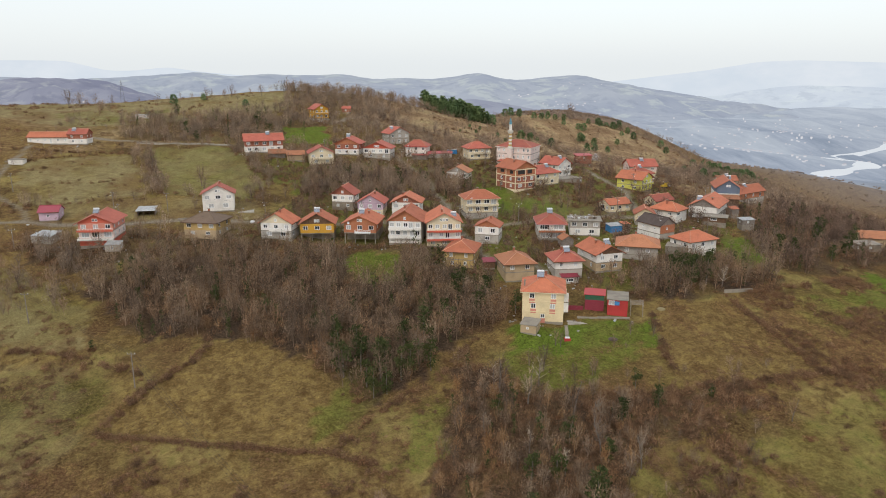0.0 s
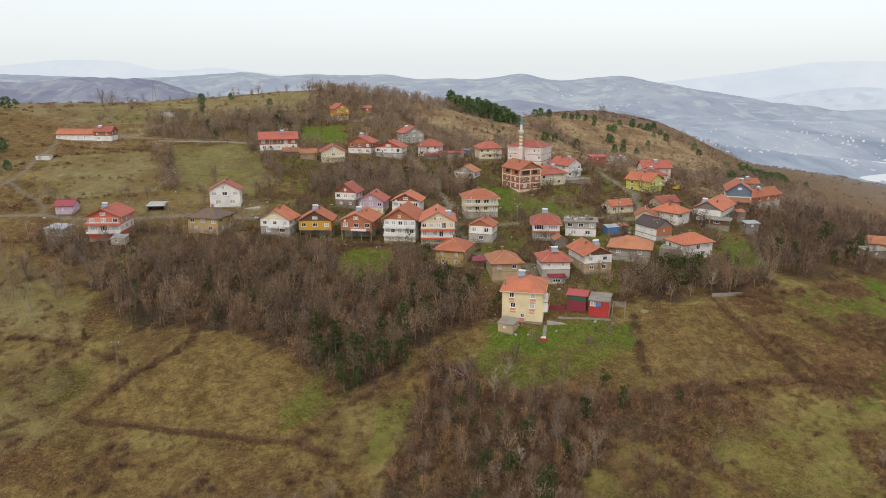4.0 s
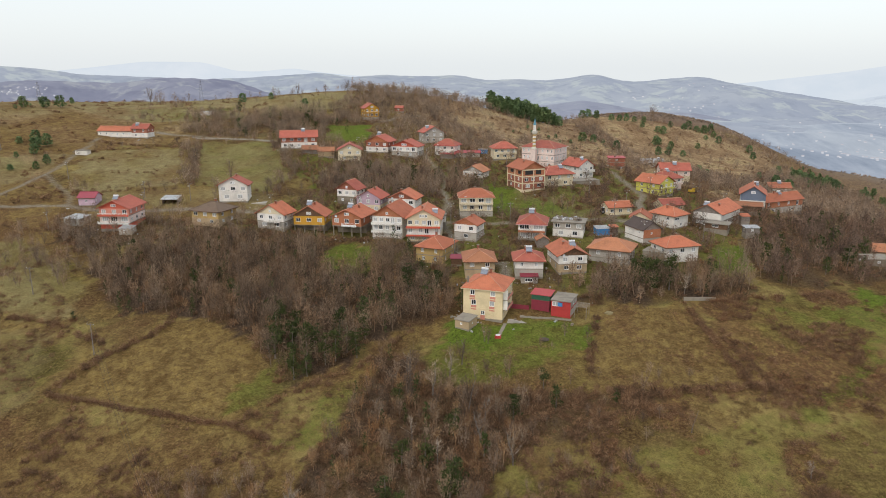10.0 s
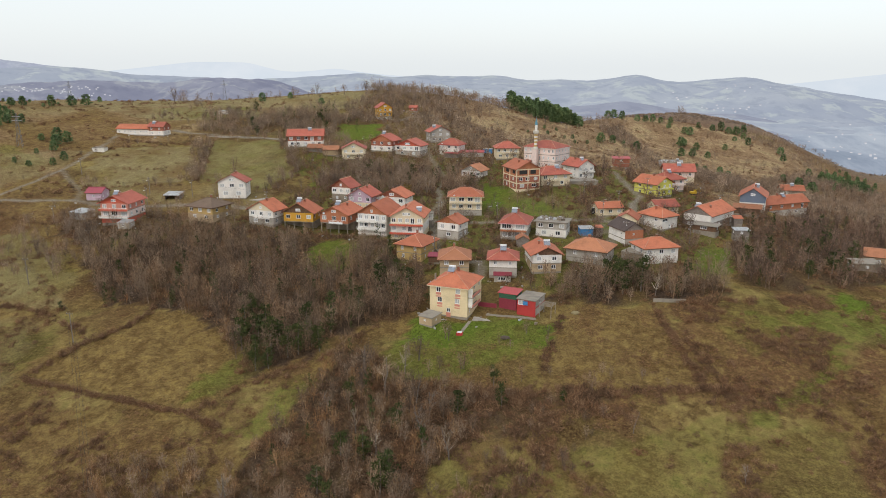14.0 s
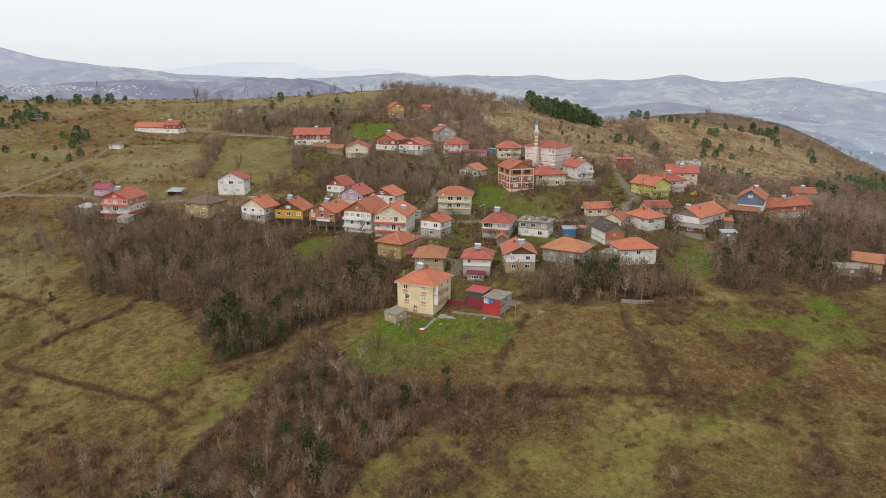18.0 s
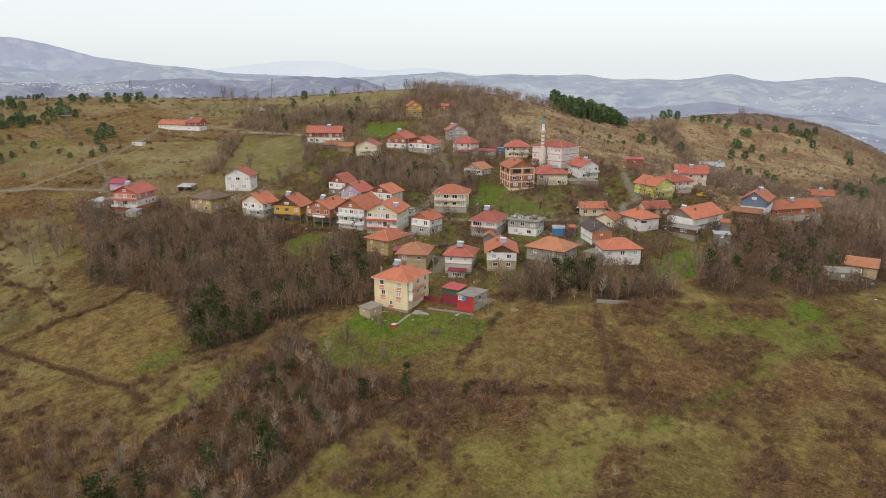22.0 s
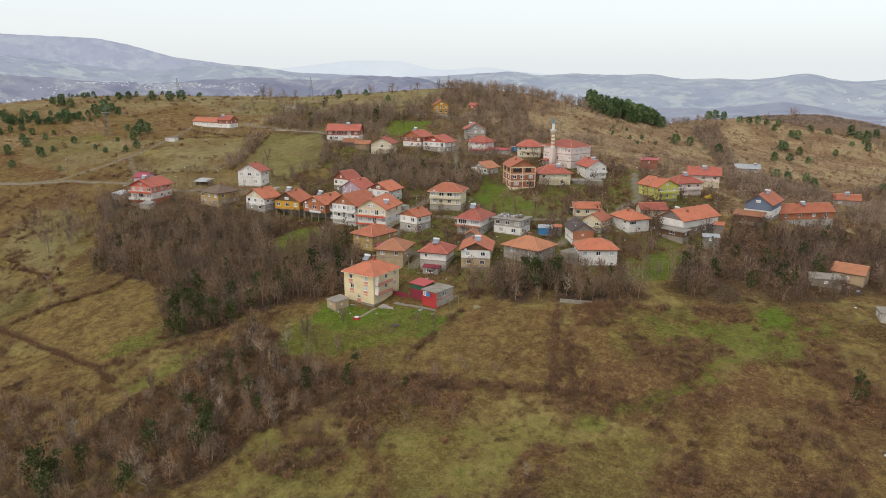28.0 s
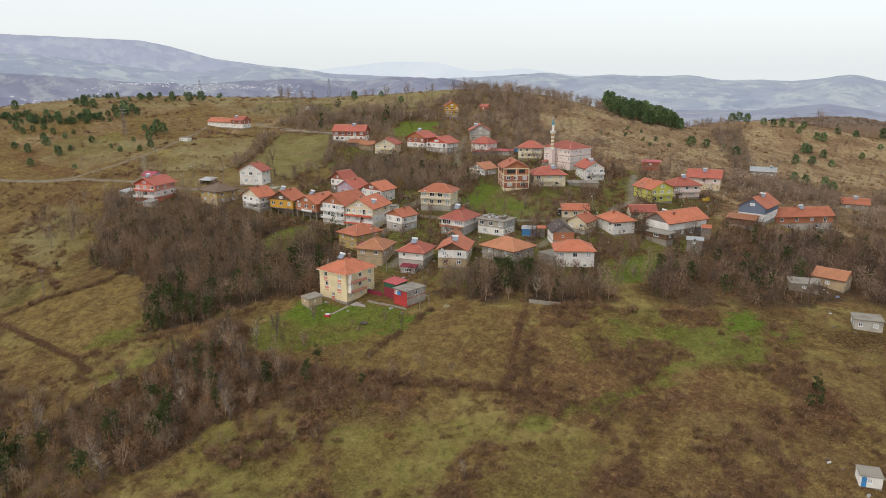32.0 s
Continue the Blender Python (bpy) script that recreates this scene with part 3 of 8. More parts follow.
site("salmon-pink two-storey house with red gable roof and wide white balcony", (-123.4, 232.0), (-110.5, 233.5), 9.5, 14.5, "gable", 3.0,
      [(2.7, SALMON, 3, 1.5, 1.4), (2.8, PINK, 3, 2.2, 1.7), (2.2, CORAL, 0, 1, 1)], ROOFRED, trim=SALMON, gable=CORAL, gable_win=2, balcony=[(2.2, -0.02, 1.02, 1.5, WHITE), (5.0, -0.02, 1.02, 1.2, CORAL)], heater=(0.5, 0.2), over=0.9, side=3)
site("low pink-walled shed with crimson sheet roof", (-151.0, 259.0), (-143.5, 260.5), 8.0, 8.0, "side", 1.9, [(3.2, LILAC, 1, 0.9, 0.9)], ROOFPURPLE, over=0.5, category="shed", name="shed")
site("pale metal-roofed grey shed beside the red house", (-143.0, 239.1), (-135.0, 237.6), 3.9, 6.5, "mono", 0.7, [(2.7, GREYREND, 1, 0.8, 0.9)], SHEET, over=0.3, category="shed", name="shed")
site("low grey lean-to shed with sheet roof on the slope", (-112.0, 227.5), (-107.0, 228.2), 3.4, 4.5, "mono", 0.5, [(2.3, GREYREND, 1, 0.8, 0.9)], SHEET, over=0.2, category="shed", name="shed")
# second row
site("white and grey gabled house with orange roof", (-44.1, 271.6), (-34.0, 269.8), 12.5, 9.0, "gable", 3.5, [(2.8, WHITE, 3, 1.4, 1.3), (3.0, STONE, 2, 1.0, 1.0)], ROOFRED, gable=BRICK, gable_win=1)
site("cream and lilac gabled house with red roof", (-32.9, 261.2), (-21.8, 260.1), 11.1, 10.5, "gable", 3.2, [(2.6, LILAC, 3, 1.3, 1.3), (2.7, CREAM, 3, 1.4, 1.3)], ROOFRED, gable=LILAC, gable_win=1, dishes=1)
site("white house with brick gable and orange roof", (-20.0, 260.4), (-7.9, 259.2), 11.4, 10.5, "gable", 3.0, [(2.9, WHITE, 3, 1.5, 1.4), (2.0, WHITE, 2, 1.5, 1.2)], gable=BRICK, gable_win=2, dishes=1)
site("two-storey beige house with orange hipped roof on a grey plinth", (8.0, 261.3), (21.8, 264.0), 12.4, 11.0, "hip", 2.7,
      [(2.7, CREAM, 4, 1.8, 1.4), (2.7, CREAM, 4, 1.4, 1.4), (2.0, GREYREND, 0, 1, 1)], trim=CREAM, balcony=[(4.7, 0.0, 1.0, 0.9, CREAM)], dishes=1)
site("small white house with orange gable roof and brick gable", (10.1, 233.4), (18.9, 231.2), 8.3, 8.5, "gable", 2.3, [(2.7, WHITE, 2, 1.4, 1.4), (2.6, GREYREND, 1, 1.4, 1.2)], gable=BRICK2, gable_win=0, over=0.5)
site("white house with red hipped roof, pink gutter board, open ground floor", (31.6, 234.8), (42.2, 234.5), 8.8, 12.5, "hip", 2.9,
      [(2.6, WHITE, 2, 2.8, 1.5), (2.8, GREYREND, 2, 3.0, 2.0)], ROOFRED, trim=PINKTRIM, balcony=[(2.8, 0.0, 1.0, 1.3, BRICK2)], heater=(0.45, 0.4))
site("unfinished flat-roofed grey house with rubble on its roof", (43.2, 240.6), (54.9, 239.3), 8.6, 9.0, "flat", 0.0, [(2.6, GREYREND, 3, 1.5, 1.3), (2.4, WHITE, 2, 1.5, 1.3)], FLATCON, over=0.7)
site("low house with orange roof by the lane", (64.3, 270.2), (74.2, 274.6), 8.5, 8.0, "side", 1.8, [(2.9, CREAM, 3, 1.3, 1.2)], over=0.5)
site("small house with red gable roof beside the black-roofed barn", (70.5, 257.5), (78.5, 256.0), 7.5, 9.0, "gable", 2.4, [(2.6, CREAM, 2, 1.2, 1.0), (1.6, GREYREND, 0, 1, 1)], over=0.6, gable_win=0)
site("white barn with black-brown roof and bare brick end", (73.6, 234.9), (80.4, 238.8), 7.9, 11.5, "gable", 2.6, [(2.9, BRICK2, 1, 0.7, 0.7), (1.6, GREYREND, 0, 1, 1)], ROOFBLACK, gable=GREYWOOD, flanks=WHITE, over=0.5, gable_win=0, category="barn", name="barn")
site("white bungalow with orange hipped roof and dark glazed veranda", (87.0, 259.0), (93.6, 266.0), 8.1, 12.0, "hip", 2.6, [(2.6, WHITE, 3, 2.4, 1.0), (1.8, WHITE, 1, 1, 1)], over=0.6)
site("low house with orange roof among trees", (86.5, 284.5), (96.0, 289.5), 7.2, 8.5, "side", 2.2, [(2.8, CREAM, 2, 1.2, 1.1)], ROOFRED, over=0.6)
site("long white-gabled house with orange roof and solar heaters", (94.4, 271.2), (104.5, 264.8), 8.2, 20.0, "gable", 3.2, [(2.7, WHITE, 0, 1, 1), (2.2, GREYWOOD, 2, 2.2, 1.2)], over=0.7, gable=GREYWOOD, heater=(0.25, 0.3), gable_win=0, side=4, chimney=(0.7, 0.3))
site("blue-grey gabled house with orange roof and white lower wall", (120.5, 311.9), (131.6, 309.4), 8.2, 17.0, "gable", 3.8, [(2.4, BLUEGREY, 0, 1, 1), (2.8, WHITE, 2, 1.2, 1.2)], gable=BLUEGREY, gable_win=2, heater=(0.6, 0.5), side=3)
site("long brick and concrete house with orange roof", (134.0, 322.5), (154.9, 337.0), 3.0, 9.0, "side", 3.0, [(2.8, BRICK2, 4, 1.3, 1.2), (2.6, GREYREND, 2, 1.3, 1.2)], heater=(0.5, 0.4), over=0.6)
site("small far house with orange roof behind trees", (157.4, 404.0), (169.7, 404.3), -2.8, 9.0, "side", 2.4, [(3.0, GREYREND, 2, 1.2, 1.2)], heater=(0.5, 0.4), over=0.6)
site("grey barn with pale sheet roof on the hillside", (104.0, 540.0), (121.0, 541.0), -7.6, 11.0, "side", 2.6, [(4.4, GREYREND, 3, 1.2, 1.2)], SHEET, over=0.6, heater=(0.8, 0.4), category="barn", name="barn")
site("grey byre with orange roof at the wood's edge", (149.0, 247.0), (158.0, 244.5), 1.0, 8.0, "side", 2.0, [(3.2, TANWALL, 1, 1.0, 1.0)], ROOFBROWN, over=0.4, foot=STONE, category="byre", name="byre")
site("grey flat-roofed lean-to of the byre", (143.8, 237.2), (152.2, 238.6), 0.6, 5.8, "mono", 0.4, [(2.4, STONE, 1, 0.9, 0.8)], FLATCON, over=0.3, category="shed", name="shed")
site("small white hut with blue door on the meadow", (160.8, 153.5), (164.6, 154.3), -9.9, 3.4, "mono", 0.25, [(2.2, WHITE, 1, 0.8, 0.9)], FLATCON, over=0.15, category="hut", name="hut")
site("grey concrete hut at the wood's edge", (160.0, 221.0), (167.0, 222.0), -2.6, 6.0, "flat", 0.0, [(2.8, GREYREND, 2, 1.0, 1.0)], FLATCON, over=0.3, category="hut", name="hut")
# upper village
site("long red-roofed house with brick upper storey over white walls", (-96.0, 343.5), (-77.5, 349.8), 25.8, 11.0, "side", 3.2, [(2.7, BRICK, 5, 1.5, 1.3), (2.7, WHITE, 5, 1.4, 1.3)], ROOFRED, heater=(0.62, 0.4), side=2)
site("low brown-roofed barn of timber and stone", (-84.0, 341.0), (-75.5, 342.5), 20.2, 7.0, "side", 1.8, [(2.4, GREYWOOD, 0, 1, 1)], ROOFBROWN, over=0.4, category="barn", name="barn")
site("low weathered barn with brown tile roof", (-74.5, 338.5), (-66.0, 340.5), 19.8, 7.0, "side", 1.8, [(2.6, TANWALL, 0, 1, 1)], ROOFBROWN, over=0.4, category="barn", name="barn")
site("cream gabled house with red roof and two attic windows", (-64.0, 337.0), (-51.5, 340.5), 20.6, 12.0, "gable", 3.2, [(2.7, CREAM, 3, 1.3, 1.2), (2.5, CREAM, 2, 1.3, 1.2)], ROOFRED, gable=CREAM, gable_win=2, balcony=[(2.5, 0.2, 0.95, 1.0, CREAM)])
site("brick-gabled white house with red roof", (-54.6, 354.5), (-41.1, 352.4), 23.5, 12.0, "gable", 3.2, [(2.7, BRICK, 3, 1.4, 1.2), (2.4, WHITE, 3, 1.3, 1.2)], ROOFRED, gable=BRICK2, heater=(0.5, 0.3), gable_win=0)
site("white house with wide red gable roof and attic balcony", (-40.2, 350.3), (-25.2, 348.2), 21.7, 12.0, "gable", 3.2, [(2.6, WHITE, 4, 1.5, 1.3), (2.2, GREYREND, 2, 1.3, 1.2)], ROOFRED, gable=CORAL, gable_win=3)
site("grey-white three-storey house with red gable roof", (-28.5, 380.0), (-17.2, 386.1), 26.0, 12.0, "gable", 3.4, [(2.7, GREYREND, 3, 1.2, 1.2), (2.7, GREYREND, 3, 1.2, 1.2)], ROOFRED, gable=GREYREND, gable_win=2, heater=(0.3, 0.5))
site("white house with red hipped roof and porch", (-20.1, 363.5), (-8.0, 361.0), 21.4, 10.0, "hip", 3.0, [(2.7, WHITE, 3, 1.2, 1.3), (2.7, WHITE, 3, 1.2, 1.3)], ROOFRED, trim=AWNINGRED, dishes=1)
site("low outbuilding with red sheet roof", (-8.5, 360.0), (5.0, 362.0), 18.0, 6.0, "mono", 0.6, [(2.3, GREYREND, 2, 1.0, 1.0)], AWNINGRED, over=0.4, category="outbuilding", name="outbuilding")
site("open porch with red awning roof beside the white house", (-16.0, 357.5), (-7.5, 356.5), 17.6, 4.0, "mono", 0.3, [(2.2, GREYWOOD, 0, 1, 1)], AWNINGRED, over=0.4, category="outbuilding", name="outbuilding")
site("ochre-yellow house with red gable roof below the ridge", (-79.5, 445.6), (-70.5, 451.0), 35.1, 12.0, "gable", 3.2, [(2.8, OCHRE, 3, 1.2, 1.2), (2.7, OCHRE, 3, 1.4, 1.3), (2.4, GREYREND, 1, 1.4, 1.2)], ROOFRED, gable=OCHRE, gable_win=2, balcony=[(5.1, 0.0, 1.0, 1.0, OCHRE)])
site("small red-roofed hut on the ridge track", (-66.5, 473.0), (-60.5, 473.0), 34.2, 5.0, "side", 1.5, [(2.2, BRICK, 1, 0.9, 0.9)], ROOFRED, over=0.3, category="hut", name="hut")
site("low white house with brown-red gable roof among trees", (0.6, 319.5), (11.3, 316.4), 14.4, 10.0, "gable", 2.7, [(2.7, WHITE, 3, 1.2, 1.2)], ROOFBROWN, gable=GREYREND, gable_win=1)
site("unfinished three-storey brick house with concrete bands and orange roof", (30.0, 293.8), (40.1, 300.5), 18.9, 14.0, "gable", 3.2, [(2.9, BRICK2, 0, 1.8, 1.7), (2.9, BRICK, 3, 1.5, 1.3), (2.6, BRICK, 2, 1.8, 1.3)], gable=BRICK2, foot=CREAM, gable_win=0, over=0.7)
site("cream house with red hipped roof and solar panel", (39.2, 304.5), (52.3, 312.6), 15.4, 12.0, "hip", 3.0, [(2.6, CREAM, 3, 1.4, 1.3), (2.4, CREAM, 2, 1.4, 1.3)], ROOFRED, heater=(0.65, 0.3), balcony=[(2.4, 0.1, 0.6, 1.0, CREAM)])
site("white house with red gable roof behind the terrace", (54.0, 331.0), (62.0, 338.0), 15.8, 13.0, "gable", 3.2, [(2.7, WHITE, 3, 1.3, 1.2), (2.8, WHITE, 3, 1.4, 1.3)], ROOFRED, gable=WHITE, gable_win=1, heater=(0.4, 0.2), balcony=[(2.8, 0.3, 1.0, 1.0, WHITE)])
site("cream house with red roof and white trim near the mosque", (12.0, 352.0), (24.5, 355.5), 21.3, 11.0, "hip", 3.0, [(2.6, CREAM, 4, 1.3, 1.2), (2.6, CREAM, 3, 1.3, 1.2)], ROOFRED, balcony=[(2.6, 0.2, 1.0, 1.0, CREAM)])
site("lemon-yellow house with orange gable roof and red sills", (88.0, 311.4), (96.0, 320.5), 11.8, 13.5, "gable", 3.0, [(2.6, LEMON, 3, 1.3, 1.2), (2.6, LEMON, 3, 1.3, 1.2)], gable=LEMON, gable_win=2, balcony=[(2.6, 0.0, 1.0, 1.0, LEMON)])
site("pink house with red hipped roof and balcony", (92.5, 334.5), (103.1, 343.4), 10.4, 11.0, "hip", 3.0, [(2.7, PINK, 3, 1.3, 1.2), (2.6, PINK, 2, 1.3, 1.2)], ROOFRED, balcony=[(2.6, 0.0, 1.0, 1.1, PINK)], heater=(0.5, 0.4))
site("pale house with long red gable roof and solar heater", (93.6, 356.5), (108.9, 357.8), 11.7, 12.0, "side", 3.2, [(2.8, PINK, 3, 1.2, 1.2), (2.8, CREAM, 2, 1.2, 1.2)], ROOFRED, heater=(0.5, 0.35))
site("brick shed with pale red sheet roof", (69.7, 371.4), (78.5, 372.8), 15.5, 6.0, "mono", 0.5, [(2.4, BRICK, 1, 0.9, 0.9), (2.0, BRICK, 0, 1, 1)], AWNINGRED, over=0.5, category="shed", name="shed")
site("long low white house with orange tile roof", (-210.8, 361.5), (-189.4, 361.9), 26.2, 9.0, "side", 2.4, [(3.2, WHITE, 6, 0.8, 0.9)], over=0.5, side=1)
site("grey and white red-roofed house adjoining the long low house", (-190.5, 362.0), (-180.5, 363.0), 27.6, 9.0, "side", 2.4, [(2.4, BRICK, 2, 1.0, 1.0), (2.4, WHITE, 2, 1.0, 1.0)], ROOFRED, over=0.4, heater=(0.3, 0.3))
site("white box shed at a field corner", (-202.8, 330.5), (-195.6, 331.0), 18.6, 4.0, "flat", 0.0, [(2.2, WHITE, 0, 1, 1)], FLATCON, over=0.25, category="shed", name="shed")
site("tiny white caravan-like hut on the upper field", (-183.0, 428.0), (-175.0, 428.5), 33.2, 4.0, "mono", 0.2, [(2.2, WHITE, 2, 0.8, 0.8)], SHEET, over=0.2, category="hut", name="hut")
site("grey concrete garden shed with flat slab roof", (19.7, 173.3), (24.0, 171.6), -4.2, 5.0, "mono", 0.4, [(2.2, TANWALL, 1, 0.6, 0.6)], FLATCON, over=0.25, category="shed", name="shed", front_only=False)
site("small shed with maroon sheet roof and grey walls", (35.3, 202.6), (40.8, 203.4), -0.4, 3.6, "mono", 0.6, [(2.4, GREYREND, 1, 2.0, 1.0)], MAROON, over=0.3, category="shed", name="shed")
site("small weathered timber hut with brown roof", (39.0, 226.5), (43.5, 227.5), 5.2, 5.0, "gable", 1.4, [(2.4, GREYWOOD, 0, 1, 1)], ROOFBROWN, over=0.4, category="hut", name="hut", gable_win=0)


def mesh_of(name, verts, faces, mat=None, smooth=False):
    me = bpy.data.meshes.new(name)
    me.from_pydata(verts, [], faces)
    if mat:
        me.materials.append(mat)
    if smooth:
        me.shade_smooth()
    me.update()
    return me


def axis(lo, hi, step, far, mid=()):
    a = list(np.arange(lo, hi + 0.1, step))
    s, v = step, a[-1]
    while v < far:
        s *= 1.09
        v += s
        a.append(v)
    s, v = step, a[0]
    while v > -far:
        s *= 1.09
        v -= s
        a.insert(0, v)
    return np.array(a)


def inside(px, py, poly):
    """Which of the points lie in the plot."""
    r = np.zeros(px.shape, bool)
    for (x0, y0), (x1, y1) in zip(poly, poly[1:] + poly[:1]):
        c = ((y0 > py) != (y1 > py)) & (px < (x1 - x0) * (py - y0) / (y1 - y0 + 1e-9) + x0)
        r ^= c
    return r


def along(px, py, line, width):
    """1 on a way along the line, 0 beside it."""
    d = np.full(px.shape, 1e9)
    for (x0, y0), (x1, y1) in zip(line, line[1:]):
        ux, uy = x1 - x0, y1 - y0
        t = np.clip(((px - x0) * ux + (py - y0) * uy) / (ux * ux + uy * uy), 0, 1)
        d = np.minimum(d, np.hypot(px - x0 - t * ux, py - y0 - t * uy))
    return np.clip((width / 2 + 0.6 - d) / 1.0, 0, 1)


WAVES = np.random.default_rng(21)
WAVE_K = [(math.tau / WAVES.uniform(5.5, 34.0), WAVES.uniform(0, math.tau), WAVES.uniform(0, math.tau)) for i in range(40)]


def rough_at(x, y):
    """Where thorn and bracken spread over the pasture: about -2 (open) to 2 (thick)."""
    f = np.zeros(np.shape(x))
    for k, a, p in WAVE_K:
        f = f + np.sin(k * (np.cos(a) * x + np.sin(a) * y) + p)
    return f / 4.5


# plots: (kind, strength, corners)
FIELD_TAN = [(-62, 177), (-30, 167), (-22, 131), (-75, 139), (-69, 158)]
FIELD_BROWN = [(55, 189), (81, 194), (91, 158), (55, 149)]
GARDEN = [(16, 177), (57, 182), (56, 171), (36, 166), (18, 165)]
GARDEN_LOW = [(18, 165), (36, 166), (56, 171), (54, 149), (17, 148)]
SCRUB_MID = [(84, 195), (91, 160), (70, 150), (112, 152), (124, 168), (120, 186), (106, 196)]
BELT = [(14, 150), (28, 147), (54, 149), (72, 152), (66, 142), (52, 136), (42, 131), (34, 118), (34, 106), (26, 112), (20, 140)]
SCRUB_SE = [(112, 152), (130, 176), (150, 196), (175, 205), (185, 180), (165, 155), (140, 140), (118, 138)]
TAWNY = [(-60, 470), (-20, 430), (20, 372), (66, 362), (112, 345), (112, 310), (150, 330), (205, 420), (215, 520), (240, 640), (300, 760), (310, 880), (160, 900), (40, 830), (-20, 700), (-60, 660)]
WEST_SLOPE = [(-420, 500), (-420, 280), (-330, 260), (-190, 285), (-205, 340), (-150, 372), (-130, 385), (-150, 430), (-130, 560)]
WOODS = [(-108, 204), (-92, 229), (-34, 228), (-7, 229), (12, 210), (18, 181), (2, 171), (-5, 156), (-20, 147), (-35, 167), (-62, 178), (-79, 176)]
NEARWOOD = [(-4, 106), (0, 138), (3, 162), (16, 158), (27, 148), (42, 146), (36, 118), (30, 104)]
HILLTOP = [(-60, 292), (-60, 330), (-30, 335), (10, 330), (14, 300), (-4, 285), (-18, 278)]
UPPER = [(-130, 385), (-60, 375), (-30, 395), (20, 372), (20, 420), (-20, 470), (-60, 560), (-120, 560), (-100, 440), (-150, 430)]
WOOD_EAST = [(52, 198), (60, 208), (70, 216), (80, 218), (96, 214), (104, 206), (92, 198), (56, 191)]
WOOD_RIGHT = [(106, 228), (112, 262), (120, 300), (135, 310), (165, 330), (200, 360), (250, 330), (230, 270), (190, 245), (160, 240), (142, 224), (122, 214), (108, 214)]
VILLAGE = [(-70, 242), (-60, 300), (-110, 330), (-60, 345), (0, 345), (60, 365), (112, 345), (112, 270), (96, 215), (56, 200), (10, 205), (-10, 232)]
LANE_SIDE = [(-150, 236), (-110, 250), (-30, 250), (8, 240), (12, 212), (-8, 230), (-92, 230), (-120, 215)]
BEHIND = [(-110, 372), (-60, 375), (-30, 395), (20, 372), (60, 362), (20, 345), (-60, 345), (-100, 330), (-108, 345)]
FOOT_EAST = [(118, 345), (150, 420), (165, 520), (150, 562), (125, 562), (112, 500), (104, 430), (112, 380)]
FLANK_EAST = [(165, 335), (235, 330), (270, 520), (285, 640), (240, 640), (185, 585), (160, 480)]
GULLY_FAR = [(58, 730), (76, 730), (96, 610), (112, 545), (94, 535), (76, 600), (60, 660)]
BELT_WEST = [(-168, 379), (-124, 377), (-95, 374), (-73, 385), (-73, 432), (-100, 450), (-150, 440), (-190, 425), (-178, 395)]
